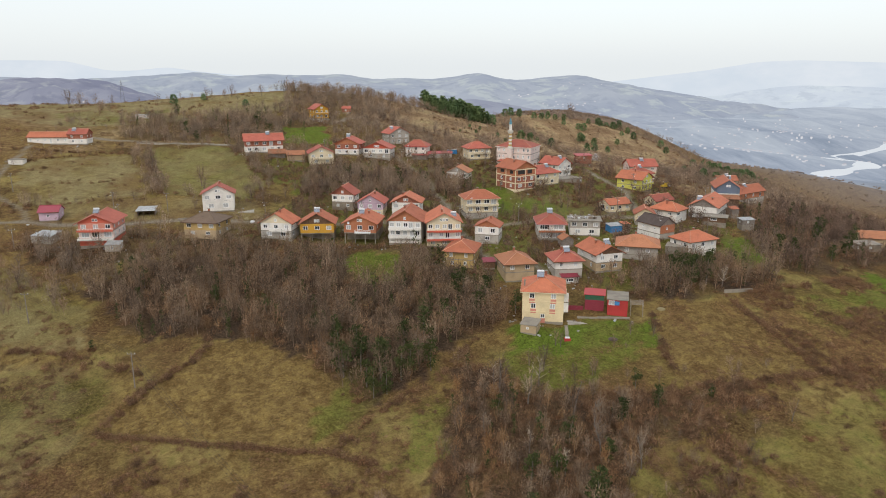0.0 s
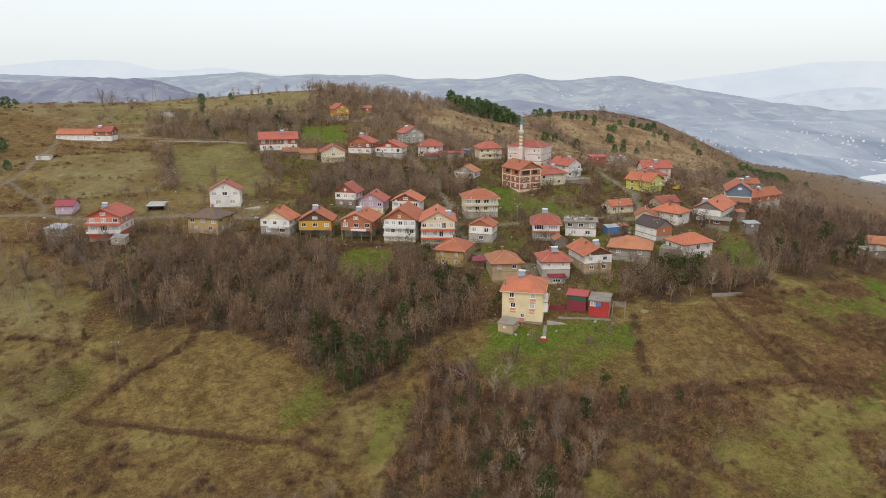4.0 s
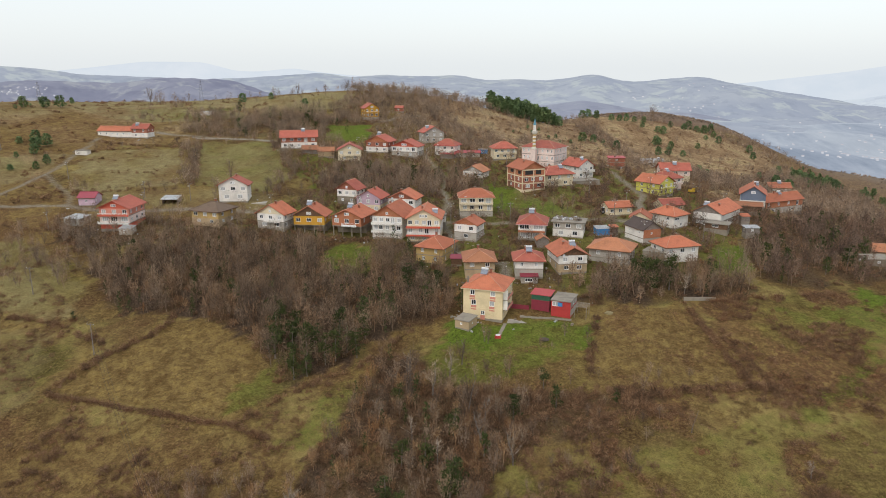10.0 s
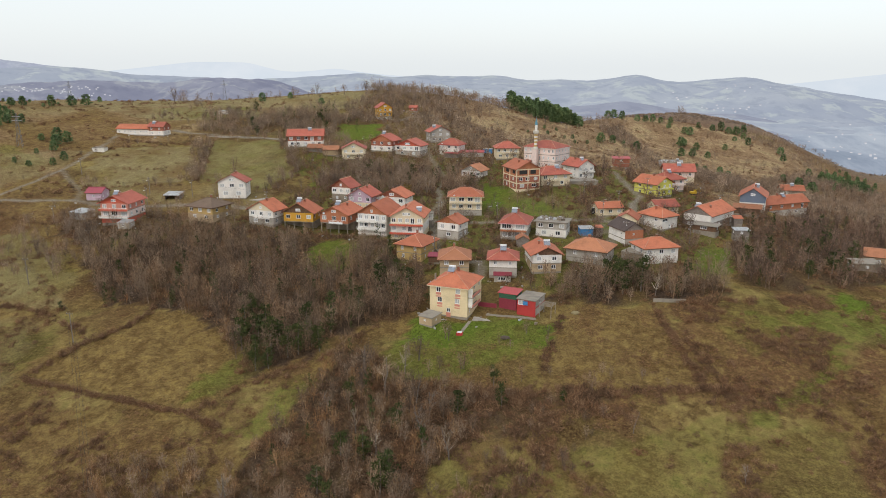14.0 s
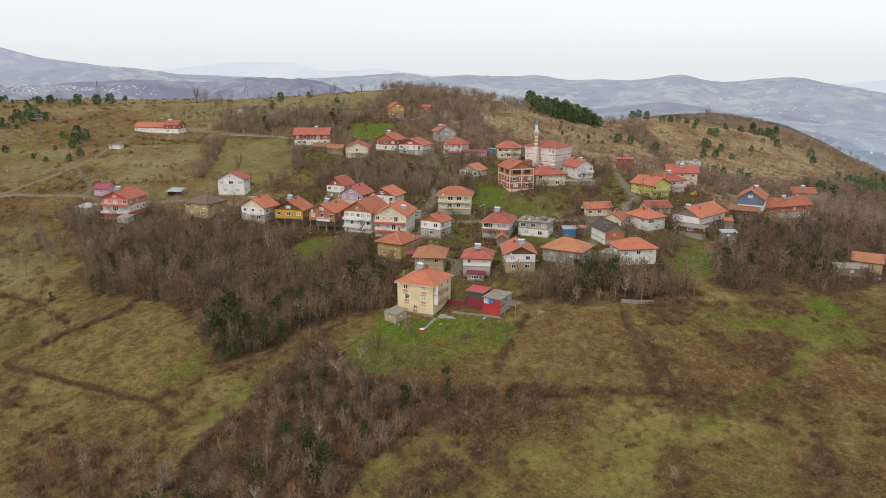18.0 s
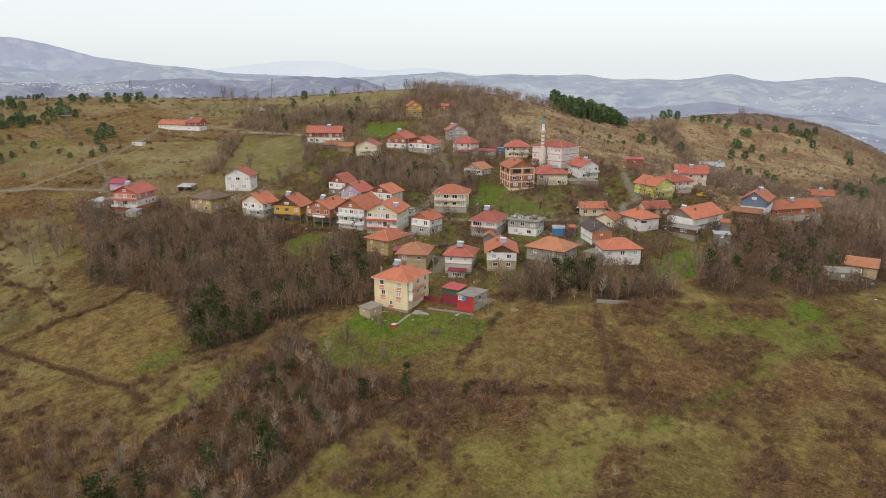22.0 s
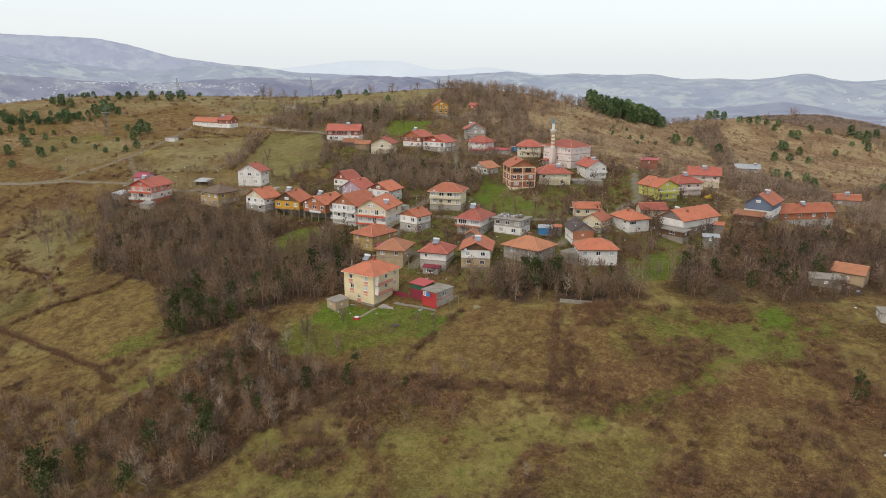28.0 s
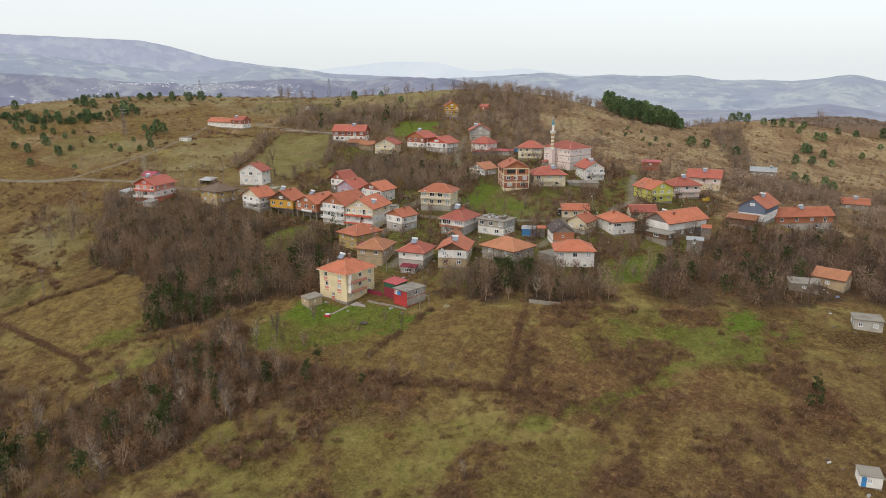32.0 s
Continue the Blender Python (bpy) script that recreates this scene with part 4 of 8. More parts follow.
PLOTS = [
    ("green", 0.6, [(14, 158), (18, 169), (50, 176), (49, 163), (34, 152), (17, 150)]), ("green", 0.6, [(27, 300), (60, 288), (74, 276), (64, 268), (40, 268)]),
    ("green", 0.52, [(104, 196), (113, 192), (122, 206), (135, 212), (142, 206), (147, 219), (148, 196), (131, 188), (124, 177), (120, 166), (112, 155), (98, 146), (96, 153), (110, 157), (116, 167), (120, 180), (111, 181)]),
    ("rust", 0.75, [(87, 178), (107, 183), (113, 167), (94, 159)]), ("rust", 0.85, [(124, 171), (132, 183), (146, 184), (144, 170), (126, 161)]), ("rust", 0.95, [(144, 172), (152, 181), (158, 176), (148, 166)]), ("rust", 0.6, [(94, 139), (124, 155), (161, 171), (175, 150), (140, 120), (99, 125)]),
    ("tan", 0.85, [(-168, 221), (-138, 221), (-119, 203), (-102, 190), (-91, 171), (-116, 174), (-150, 190)]), ("green", 0.25, [(-168, 221), (-138, 221), (-119, 203), (-102, 190), (-116, 180), (-150, 195)]), ("rust", 0.7, [(-192, 246), (-148, 249), (-126, 228), (-139, 224), (-167, 223), (-200, 230)]),
    ("tan", 0.6, [(-152, 364), (-109, 368), (-78, 308), (-80, 286), (-117, 291)]), ("tan", 0.7, [(-290, 520), (-120, 540), (-110, 480), (-270, 430)]), ("tan", 0.5, [(-147, 279), (-117, 287), (-80, 284), (-78, 264), (-150, 262)]),
    ("rust", 1.0, [(-212, 345), (-238, 344), (-268, 366), (-262, 396), (-222, 392), (-206, 372)]), ("rust", 0.9, [(-262, 262), (-228, 284), (-204, 296), (-196, 262), (-216, 250)]), ("green", 0.3, [(-205, 300), (-240, 320), (-262, 290), (-230, 270)]),
    ("green", 0.5, [(-214, 402), (-236, 444), (-180, 470), (-160, 420), (-190, 412)]),
    ("tan", 1.0, FIELD_TAN), ("tan", 0.75, FIELD_BROWN), ("rust", 0.45, FIELD_BROWN), ("green", 1.0, GARDEN), ("rust", 0.85, GARDEN_LOW), ("green", 0.15, GARDEN_LOW),
    ("green", 0.42, [(-152, 364), (-109, 368), (-78, 308), (-80, 286), (-117, 291)]),
    ("green", 0.12, [(-197, 333), (-150, 358), (-117, 287), (-147, 279), (-171, 278)]),
    ("green", 0.95, [(10, 314), (27, 297), (60, 276), (58, 268), (21, 267), (16, 298)]),
    ("green", 0.85, [(98, 246), (114, 250), (105, 221), (93, 215)]),
    ("green", 0.9, [(-94, 418), (-71, 424), (-59, 387), (-84, 381)]),
    ("green", 0.2, [(36, 104), (36, 124), (61, 130), (86, 144), (120, 150), (110, 100)]),
    ("green", 0.22, [(96, 198), (123, 210), (146, 204), (134, 183), (103, 174)]),
    ("green", 0.2, [(-150, 200), (-135, 212), (-111, 205), (-95, 179), (-125, 172)]), ("tan", 0.95, [(-150, 200), (-135, 212), (-111, 205), (-95, 179), (-125, 172)]),
    ("green", 0.2, [(-120, 166), (-83, 161), (-77, 143), (-100, 128)]),
    ("green", 0.35, [(-22, 166), (-14, 160), (-20, 138), (-27, 136)]), ("green", 0.42, [(-4, 150), (4, 150), (-2, 125), (-12, 122)]),
    ("green", 0.7, [(62, 266), (68, 268), (75, 238), (66, 236)]), ("green", 0.6, [(-62, 330), (-36, 330), (-36, 300), (-64, 296)]),
    ("green", 0.3, [(-20, 226), (0, 222), (-8, 210), (-22, 212)]),
    ("green", 0.15, [(-290, 520), (-120, 540), (-110, 500), (-270, 450)]), ("tan", 0.8, [(-190, 560), (-100, 560), (-100, 470), (-170, 470)]),
    ("tan", 0.9, [(-40, 560), (60, 560), (100, 440), (20, 430), (-20, 480)]), ("tan", 0.8, [(20, 690), (95, 800), (190, 850), (190, 770), (120, 715), (60, 640)]),
    ("rust", 0.55, [(118, 600), (200, 590), (250, 760), (180, 770), (150, 700)]), ("rust", 0.8, [(-260, 400), (-190, 400), (-190, 340), (-240, 320)]),
    ("green", 0.5, [(-70, 242), (-60, 300), (-110, 330), (-60, 345), (0, 345), (60, 365), (112, 345), (112, 270), (96, 215), (56, 200), (10, 205), (-10, 232)]),
    ("rust", 0.2, [(-70, 242), (-60, 300), (-110, 330), (-60, 345), (0, 345), (60, 365), (112, 345), (112, 270), (96, 215), (56, 200), (10, 205), (-10, 232)]),
    ("tan", 0.45, [(-130, 385), (-60, 375), (-30, 395), (20, 372), (20, 420), (-20, 470), (-60, 560), (-120, 560), (-100, 440), (-150, 430)]), ("rust", 0.45, [(-130, 385), (-60, 375), (-30, 395), (20, 372), (20, 420), (-20, 470), (-60, 560), (-120, 560), (-100, 440), (-150, 430)]),
    ("rust", 0.8, [(88, 195), (92, 160), (112, 152), (128, 168), (122, 190), (108, 202)]), ("rust", 0.7, [(106, 228), (112, 262), (120, 300), (135, 310), (165, 330), (200, 360), (250, 330), (230, 260), (190, 232), (148, 232), (118, 214)]),
    ("tan", 0.8, [(-197, 333), (-150, 358), (-117, 287), (-147, 279), (-171, 278)]), ("rust", 0.7, [(-165, 345), (-150, 358), (-117, 287), (-140, 282)]),
    ("tan", 0.4, [(-60, 125), (-24, 129), (-4, 124), (-10, 90), (-60, 90)]),
    ("rust", 0.55, WEST_SLOPE), ("rust", 0.5, [(-260, 215), (-150, 190), (-112, 205), (-100, 256), (-170, 276), (-200, 300), (-260, 300)]), ("rust", 0.75, [(104, 380), (180, 340), (290, 380), (270, 600), (190, 590), (120, 560)]), ("tan", 0.6, WEST_SLOPE), ("rust", 0.6, SCRUB_MID), ("rust", 0.75, BELT), ("rust", 0.55, SCRUB_SE),
    ("green", 0.95, [(129, 206), (137, 201), (144, 209), (136, 217)]),
    ("green", 0.8, [(-30, 230), (-15, 228), (-13, 207), (-24, 203), (-31, 212)]), ("green", 0.5, [(-27, 154), (-22, 154), (-22, 136), (-27, 134)]),
    ("rust", 1.0, [(-200, 930), (250, 920), (330, 760), (760, 700), (700, 1100), (460, 1300), (-200, 1300)]), ("tan", 0.3, [(300, 800), (760, 760), (700, 1000), (300, 1000)]),
    ("rust", 0.5, [(-330, 300), (-190, 250), (-170, 200), (-300, 200)]), ("rust", 0.6, [(-85, 130), (-25, 126), (-4, 120), (0, 90), (-95, 88)]),
    ("rust", 0.9, [(-158, 350), (-146, 358), (-120, 316), (-110, 290), (-122, 286), (-140, 312)]), ("rust", 0.6, [(-190, 318), (-176, 330), (-160, 312), (-172, 300)]),
]
WAYS = [
    (2.6, [(-260, 225), (-225, 236), (-203, 244), (-186, 253), (-158, 259), (-140, 257), (-123, 257.5), (-100, 262)]),
    (1.6, [(-208, 243), (-193, 254), (-193, 268), (-193, 290), (-194, 306), (-203, 333), (-206, 356)]), (1.1, [(-192, 295), (-180, 285), (-164, 273), (-155, 259)]),
    (2.8, [(-186, 382), (-170, 380), (-149, 376), (-134, 373), (-111, 371)]),
    (2.8, [(-4, 297), (2, 277), (1.5, 259), (7, 245), (11.5, 228), (17, 219), (29, 216), (31, 206)]),
    (2.6, [(-104, 262), (-84, 262), (-60, 257), (-30, 257), (0, 256), (22, 256), (51, 264), (64, 269), (78, 283)]),
    (3.0, [(70, 356), (77, 326), (81, 311), (78, 296), (77, 278), (76, 267), (66, 267)]), (3.5, [(-67, 438), (-62, 462), (-50, 480)]), (1.8, [(-40, 400), (-20, 350), (-6, 320), (-4, 297)]),
]
TRACKS = [(2.2, [(64.8, 266), (68.7, 249), (69.5, 236), (60, 230)]), (1.2, [(33, 178), (32, 171)])]
RUTS = [(0.8, [(64.2, 266), (68.0, 249), (68.8, 236)]), (0.8, [(65.9, 266), (69.7, 249), (70.5, 236)])]

bases = [float(hill(p[0], p[1])) for p in SITE_PADS]
PADS.extend((p[0], p[1], max(-4.0, min(4.0, p[2] - z0)), p[3]) for p, z0 in zip(SITE_PADS, bases))
xs, ys = axis(-200, 225, 1.7, 4900), axis(78, 430, 1.7, 4900)
gx, gy = np.meshgrid(xs, ys)
gz = hill(gx, gy)
nx, ny = len(xs), len(ys)
me = bpy.data.meshes.new("ground")
co = np.stack([gx, gy, gz], -1).reshape(-1, 3)
me.vertices.add(nx * ny)
me.vertices.foreach_set("co", co.ravel())
idx = np.arange(nx * ny).reshape(ny, nx)
quads = np.stack([idx[:-1, :-1], idx[:-1, 1:], idx[1:, 1:], idx[1:, :-1]], -1).reshape(-1, 4)
me.loops.add(quads.size)
me.loops.foreach_set("vertex_index", quads.ravel())
me.polygons.add(len(quads))
me.polygons.foreach_set("loop_start", np.arange(0, quads.size, 4))
me.update(calc_edges=True)
me.shade_smooth()
wob = 1.6
qx = gx + wob * np.sin(gy / 3.1 + np.sin(gx / 4.0)) + 0.8 * np.sin(gy * 1.3)
qy = gy + wob * np.sin(gx / 3.7 + np.cos(gy / 5.0)) + 0.8 * np.sin(gx * 1.1)
cover = {k: np.zeros(gx.shape) for k in ("green", "tan", "rust", "way")}
for kind, s, poly in PLOTS:
    cover[kind] = np.maximum(cover[kind], s * inside(qx, qy, poly))
lush = np.maximum.reduce([inside(qx, qy, p) for p in [FIELD_TAN, GARDEN] + [q for k, s, q in PLOTS if k == "green" and s > 0.55]])
thorn = np.clip((rough_at(gx, gy) - 0.25) / 0.7, 0, 1) * (1 - 0.6 * lush) * (gy < 420) * np.clip(0.55 + (gx + 10) / 90, 0.45, 1)
cover["rust"] = np.maximum(cover["rust"], 0.85 * thorn)
cover["tan"] = np.maximum(cover["tan"] * (1 - 0.5 * thorn), 0.75 * np.clip((rough_at(gx + 400, gy - 300) - 0.1) / 0.8, 0, 1) * (gy < 420))
cover["green"] = cover["green"] * (1 - 0.85 * thorn)
wood = inside(qx, qy, WOODS) | inside(qx, qy, NEARWOOD)
cover["rust"] = np.maximum(cover["rust"], 0.9 * wood)
for w, line in WAYS:
    cover["way"] = np.maximum(cover["way"], along(gx, gy, line, w))
for w, line in RUTS:
    cover["way"] = np.maximum(cover["way"], 0.8 * along(gx, gy, line, w))
att = me.color_attributes.new("cover", "FLOAT_COLOR", "POINT")
att.data.foreach_set("color", np.stack([cover[k] for k in ("green", "tan", "rust", "way")], -1).ravel())
# weights of the painted haze, growing with the distance from the village
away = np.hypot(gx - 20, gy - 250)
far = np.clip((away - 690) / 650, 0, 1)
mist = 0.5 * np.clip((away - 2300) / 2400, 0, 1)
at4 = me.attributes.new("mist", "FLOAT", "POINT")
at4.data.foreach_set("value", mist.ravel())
at3 = me.attributes.new("upland", "FLOAT", "POINT")
up_ = np.maximum(1.0 * inside(qx, qy, TAWNY), np.clip(0.25 + 0.3 * rough_at(gx * 0.6 + 90, gy * 0.6), 0, 0.6) * inside(qx, qy, WEST_SLOPE)) * (1 - cover["green"]) * (1 - 0.6 * cover["rust"] * (cover["rust"] > 0.6)) * (1 - 0.6 * cover["way"])
at3.data.foreach_set("value", up_.ravel())
litter = np.zeros(gx.shape)
for k_, poly in ((0.95, WOODS), (0.85, NEARWOOD), (0.95, WOOD_EAST), (0.75, WOOD_RIGHT), (0.8, HILLTOP), (0.25, UPPER), (0.7, LANE_SIDE), (0.4, BEHIND), (0.5, VILLAGE), (0.6, BELT), (0.6, FOOT_EAST), (0.6, FLANK_EAST), (0.8, GULLY_FAR), (0.6, BELT_WEST)):
    litter = np.maximum(litter, k_ * inside(qx, qy, poly) * np.clip(0.85 + 0.3 * rough_at(gx * 1.3, gy * 1.3 + 50), 0.3, 1))
litter = litter * (1 - np.clip(cover["green"] * 1.2, 0, 1)) * (1 - cover["way"])
at5 = me.attributes.new("litter", "FLOAT", "POINT")
at5.data.foreach_set("value", litter.ravel())
meadow = np.zeros(gx.shape)
for k_, poly in ((0.5, [(-152, 364), (-109, 368), (-78, 308), (-80, 286), (-117, 291)]), (0.8, [(-197, 333), (-155, 352), (-122, 290), (-147, 279), (-171, 278)]), (0.5, [(-150, 278), (-117, 287), (-76, 284), (-66, 262), (-150, 262)]), (0.55, [(-262, 290), (-205, 330), (-196, 300), (-200, 262), (-240, 262)]), (0.8, [(-300, 520), (-120, 560), (-96, 470), (-160, 420), (-214, 402), (-300, 430)]), (0.6, [(-168, 221), (-138, 221), (-102, 190), (-91, 171), (-116, 174), (-150, 190)]), (0.5, [(-420, 300), (-300, 330), (-260, 400), (-300, 470), (-420, 480)]), (0.45, [(27, 300), (60, 288), (74, 276), (64, 268), (40, 268)]), (0.3, [(-150, 176), (-92, 164), (-78, 140), (-90, 100), (-150, 130)])):
    meadow = np.maximum(meadow, k_ * inside(qx, qy, poly) * np.clip(0.9 + 0.3 * rough_at(gx * 0.8 - 70, gy * 0.8), 0.25, 1))
meadow = meadow * (1 - cover["way"])
at6 = me.attributes.new("meadow", "FLOAT", "POINT")
at6.data.foreach_set("value", meadow.ravel())
at2 = me.attributes.new("haze_glow", "FLOAT", "POINT")
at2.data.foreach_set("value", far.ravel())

# winter grassland, leaf litter, dead bracken, cropped green and gravel ways
m, n, l, b = nodes_of("winter_grassland_with_far_haze")
ac = n.new("ShaderNodeAttribute")
ac.attribute_name = "cover"
sep = n.new("ShaderNodeSeparateColor")
l.new(ac.outputs["Color"], sep.inputs["Color"])
big = noise_at(n, l, 0.045, 6, 0.6)
mid = noise_at(n, l, 0.22, 6, 0.7)
fine = noise_at(n, l, 1.6, 6, 0.75)
tiny = noise_at(n, l, 5.0, 3, 0.7)
grass = ramp(n, l, mid, [(0.30, (0.075, 0.046, 0.022)), (0.40, (0.190, 0.128, 0.050)), (0.50, (0.335, 0.252, 0.095)), (0.60, (0.280, 0.228, 0.075)), (0.70, (0.130, 0.098, 0.038))])
dead = ramp(n, l, fine, [(0.34, (0.042, 0.024, 0.012)), (0.5, (0.125, 0.076, 0.032)), (0.66, (0.25, 0.175, 0.07))])
tone = mix(n, l, ramp(n, l, big, [(0.42, (0, 0, 0)), (0.60, (1, 1, 1))]), grass, dead)
streak = noise_at(n, l, 0.5, 6, 0.72)
tan = mix(n, l, 0.3, ramp(n, l, fine, [(0.33, (0.12, 0.07, 0.028)), (0.5, (0.235, 0.16, 0.062)), (0.75, (0.38, 0.285, 0.125))]), ramp(n, l, streak, [(0.38, (0.14, 0.083, 0.036)), (0.48, (0.21, 0.14, 0.056)), (0.62, (0.33, 0.25, 0.105))]))
tan = mix(n, l, 1.0, tan, ramp(n, l, mid, [(0.36, (0.72, 0.64, 0.56)), (0.5, (1.0, 0.98, 0.95)), (0.62, (1.18, 1.16, 1.02))]), "MULTIPLY")
rust = ramp(n, l, fine, [(0.34, (0.075, 0.038, 0.020)), (0.5, (0.185, 0.097, 0.048)), (0.75, (0.30, 0.178, 0.086))])
rust = mix(n, l, ramp(n, l, streak, [(0.50, (0, 0, 0)), (0.60, (0.65, 0.65, 0.65))]), rust, tan)
green = ramp(n, l, fine, [(0.33, (0.062, 0.072, 0.014)), (0.5, (0.135, 0.190, 0.026)), (0.75, (0.225, 0.275, 0.05))])
gravel = ramp(n, l, fine, [(0.3, (0.16, 0.125, 0.085)), (0.5, (0.29, 0.245, 0.185)), (0.7, (0.42, 0.37, 0.30))])


def patchy(out, spread):
    """A plot's strength broken up by tussocks."""
    a = n.new("ShaderNodeMath")
    a.operation = "MULTIPLY_ADD"
    l.new(mid, a.inputs[0])
    a.inputs[1].default_value = spread
    a.inputs[2].default_value = -spread / 2
    s = n.new("ShaderNodeMath")
    s.operation = "MULTIPLY"
    l.new(out, s.inputs[0])
    s2 = n.new("ShaderNodeMath")
    s2.operation = "ADD"
    s2.inputs[1].default_value = 1.0
    l.new(a.outputs[0], s2.inputs[0])
    l.new(s2.outputs[0], s.inputs[1])
    s.use_clamp = True
    return s.outputs[0]


tone = mix(n, l, patchy(sep.outputs["Blue"], 2.2), tone, rust)
tone = mix(n, l, patchy(sep.outputs["Green"], 1.8), tone, tan)
au = n.new("ShaderNodeAttribute")
au.attribute_name = "upland"
heath = noise_at(n, l, 0.035, 7, 0.7)
tawny = mix(n, l, 0.45, ramp(n, l, heath, [(0.40, (0.16, 0.078, 0.045)), (0.49, (0.28, 0.165, 0.09)), (0.57, (0.46, 0.335, 0.19)), (0.66, (0.33, 0.26, 0.115))]), ramp(n, l, streak, [(0.36, (0.15, 0.085, 0.05)), (0.5, (0.36, 0.25, 0.14)), (0.64, (0.52, 0.41, 0.24))]))
tone = mix(n, l, patchy(au.outputs["Fac"], 1.2), tone, tawny)
tone = mix(n, l, patchy(sep.outputs["Red"], 2.0), tone, green)
tone = mix(n, l, 1.0, tone, ramp(n, l, streak, [(0.36, (0.82, 0.80, 0.77)), (0.49, (0.98, 0.98, 0.97)), (0.62, (1.12, 1.11, 1.06))]), "MULTIPLY")
aw = n.new("ShaderNodeAttribute")
aw.attribute_name = "meadow"
hay = mix(n, l, 0.5, ramp(n, l, mid, [(0.34, (0.190, 0.122, 0.068)), (0.46, (0.295, 0.230, 0.112)), (0.56, (0.335, 0.290, 0.130)), (0.66, (0.430, 0.348, 0.178))]), ramp(n, l, fine, [(0.34, (0.160, 0.114, 0.062)), (0.5, (0.305, 0.254, 0.124)), (0.68, (0.440, 0.372, 0.195))]))
hay = mix(n, l, ramp(n, l, heath, [(0.40, (0.75, 0.75, 0.75)), (0.50, (0, 0, 0))]), hay, (0.215, 0.128, 0.062))
tone = mix(n, l, patchy(aw.outputs["Fac"], 0.9), tone, hay)
al = n.new("ShaderNodeAttribute")
al.attribute_name = "litter"
leaves = ramp(n, l, fine, [(0.34, (0.034, 0.023, 0.016)), (0.5, (0.085, 0.057, 0.039)), (0.7, (0.170, 0.118, 0.080))])
tone = mix(n, l, patchy(al.outputs["Fac"], 1.2), tone, leaves)
tone = mix(n, l, ac.outputs["Alpha"], tone, gravel)
# dark specks painted in for the shaded gaps under grass and bush
tone = mix(n, l, ramp(n, l, tiny, [(0.35, (0.8, 0.8, 0.8)), (0.55, (0, 0, 0))]), tone, mix(n, l, 0.75, tone, (0.02, 0.014, 0.008)))
l.new(tone, b.inputs["Base Color"])
b.inputs["Roughness"].default_value = 1.0
b.inputs["Specular IOR Level"].default_value = 0.05
hsum = n.new("ShaderNodeMath")
hsum.operation = "ADD"
l.new(fine, hsum.inputs[0])
l.new(tiny, hsum.inputs[1])
bump_of(n, l, b, hsum.outputs[0], 0.9, 0.35)
# the far valley floor: air haze painted as a glowing colour, to meet the backdrop
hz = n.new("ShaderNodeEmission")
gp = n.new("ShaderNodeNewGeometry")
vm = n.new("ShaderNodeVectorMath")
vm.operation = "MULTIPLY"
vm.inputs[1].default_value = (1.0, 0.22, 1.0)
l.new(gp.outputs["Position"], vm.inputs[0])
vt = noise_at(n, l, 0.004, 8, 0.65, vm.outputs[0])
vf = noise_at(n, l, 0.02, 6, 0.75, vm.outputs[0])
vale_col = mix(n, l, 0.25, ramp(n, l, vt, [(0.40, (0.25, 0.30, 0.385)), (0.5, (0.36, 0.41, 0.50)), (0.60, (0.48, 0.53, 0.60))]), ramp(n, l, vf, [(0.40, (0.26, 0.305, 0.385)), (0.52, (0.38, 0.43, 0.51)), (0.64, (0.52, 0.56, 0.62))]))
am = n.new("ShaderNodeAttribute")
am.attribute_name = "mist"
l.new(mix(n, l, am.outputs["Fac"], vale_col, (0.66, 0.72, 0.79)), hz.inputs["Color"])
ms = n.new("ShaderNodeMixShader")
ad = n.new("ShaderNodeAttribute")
ad.attribute_name = "haze_glow"
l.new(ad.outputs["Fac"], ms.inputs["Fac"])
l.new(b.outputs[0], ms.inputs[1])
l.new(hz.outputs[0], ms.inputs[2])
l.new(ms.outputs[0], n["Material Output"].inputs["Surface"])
GROUND = m
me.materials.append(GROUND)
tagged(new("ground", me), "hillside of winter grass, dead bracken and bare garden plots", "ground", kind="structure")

# ---- the backdrop: ranges of hills round the valley, their mist painted as glow ----


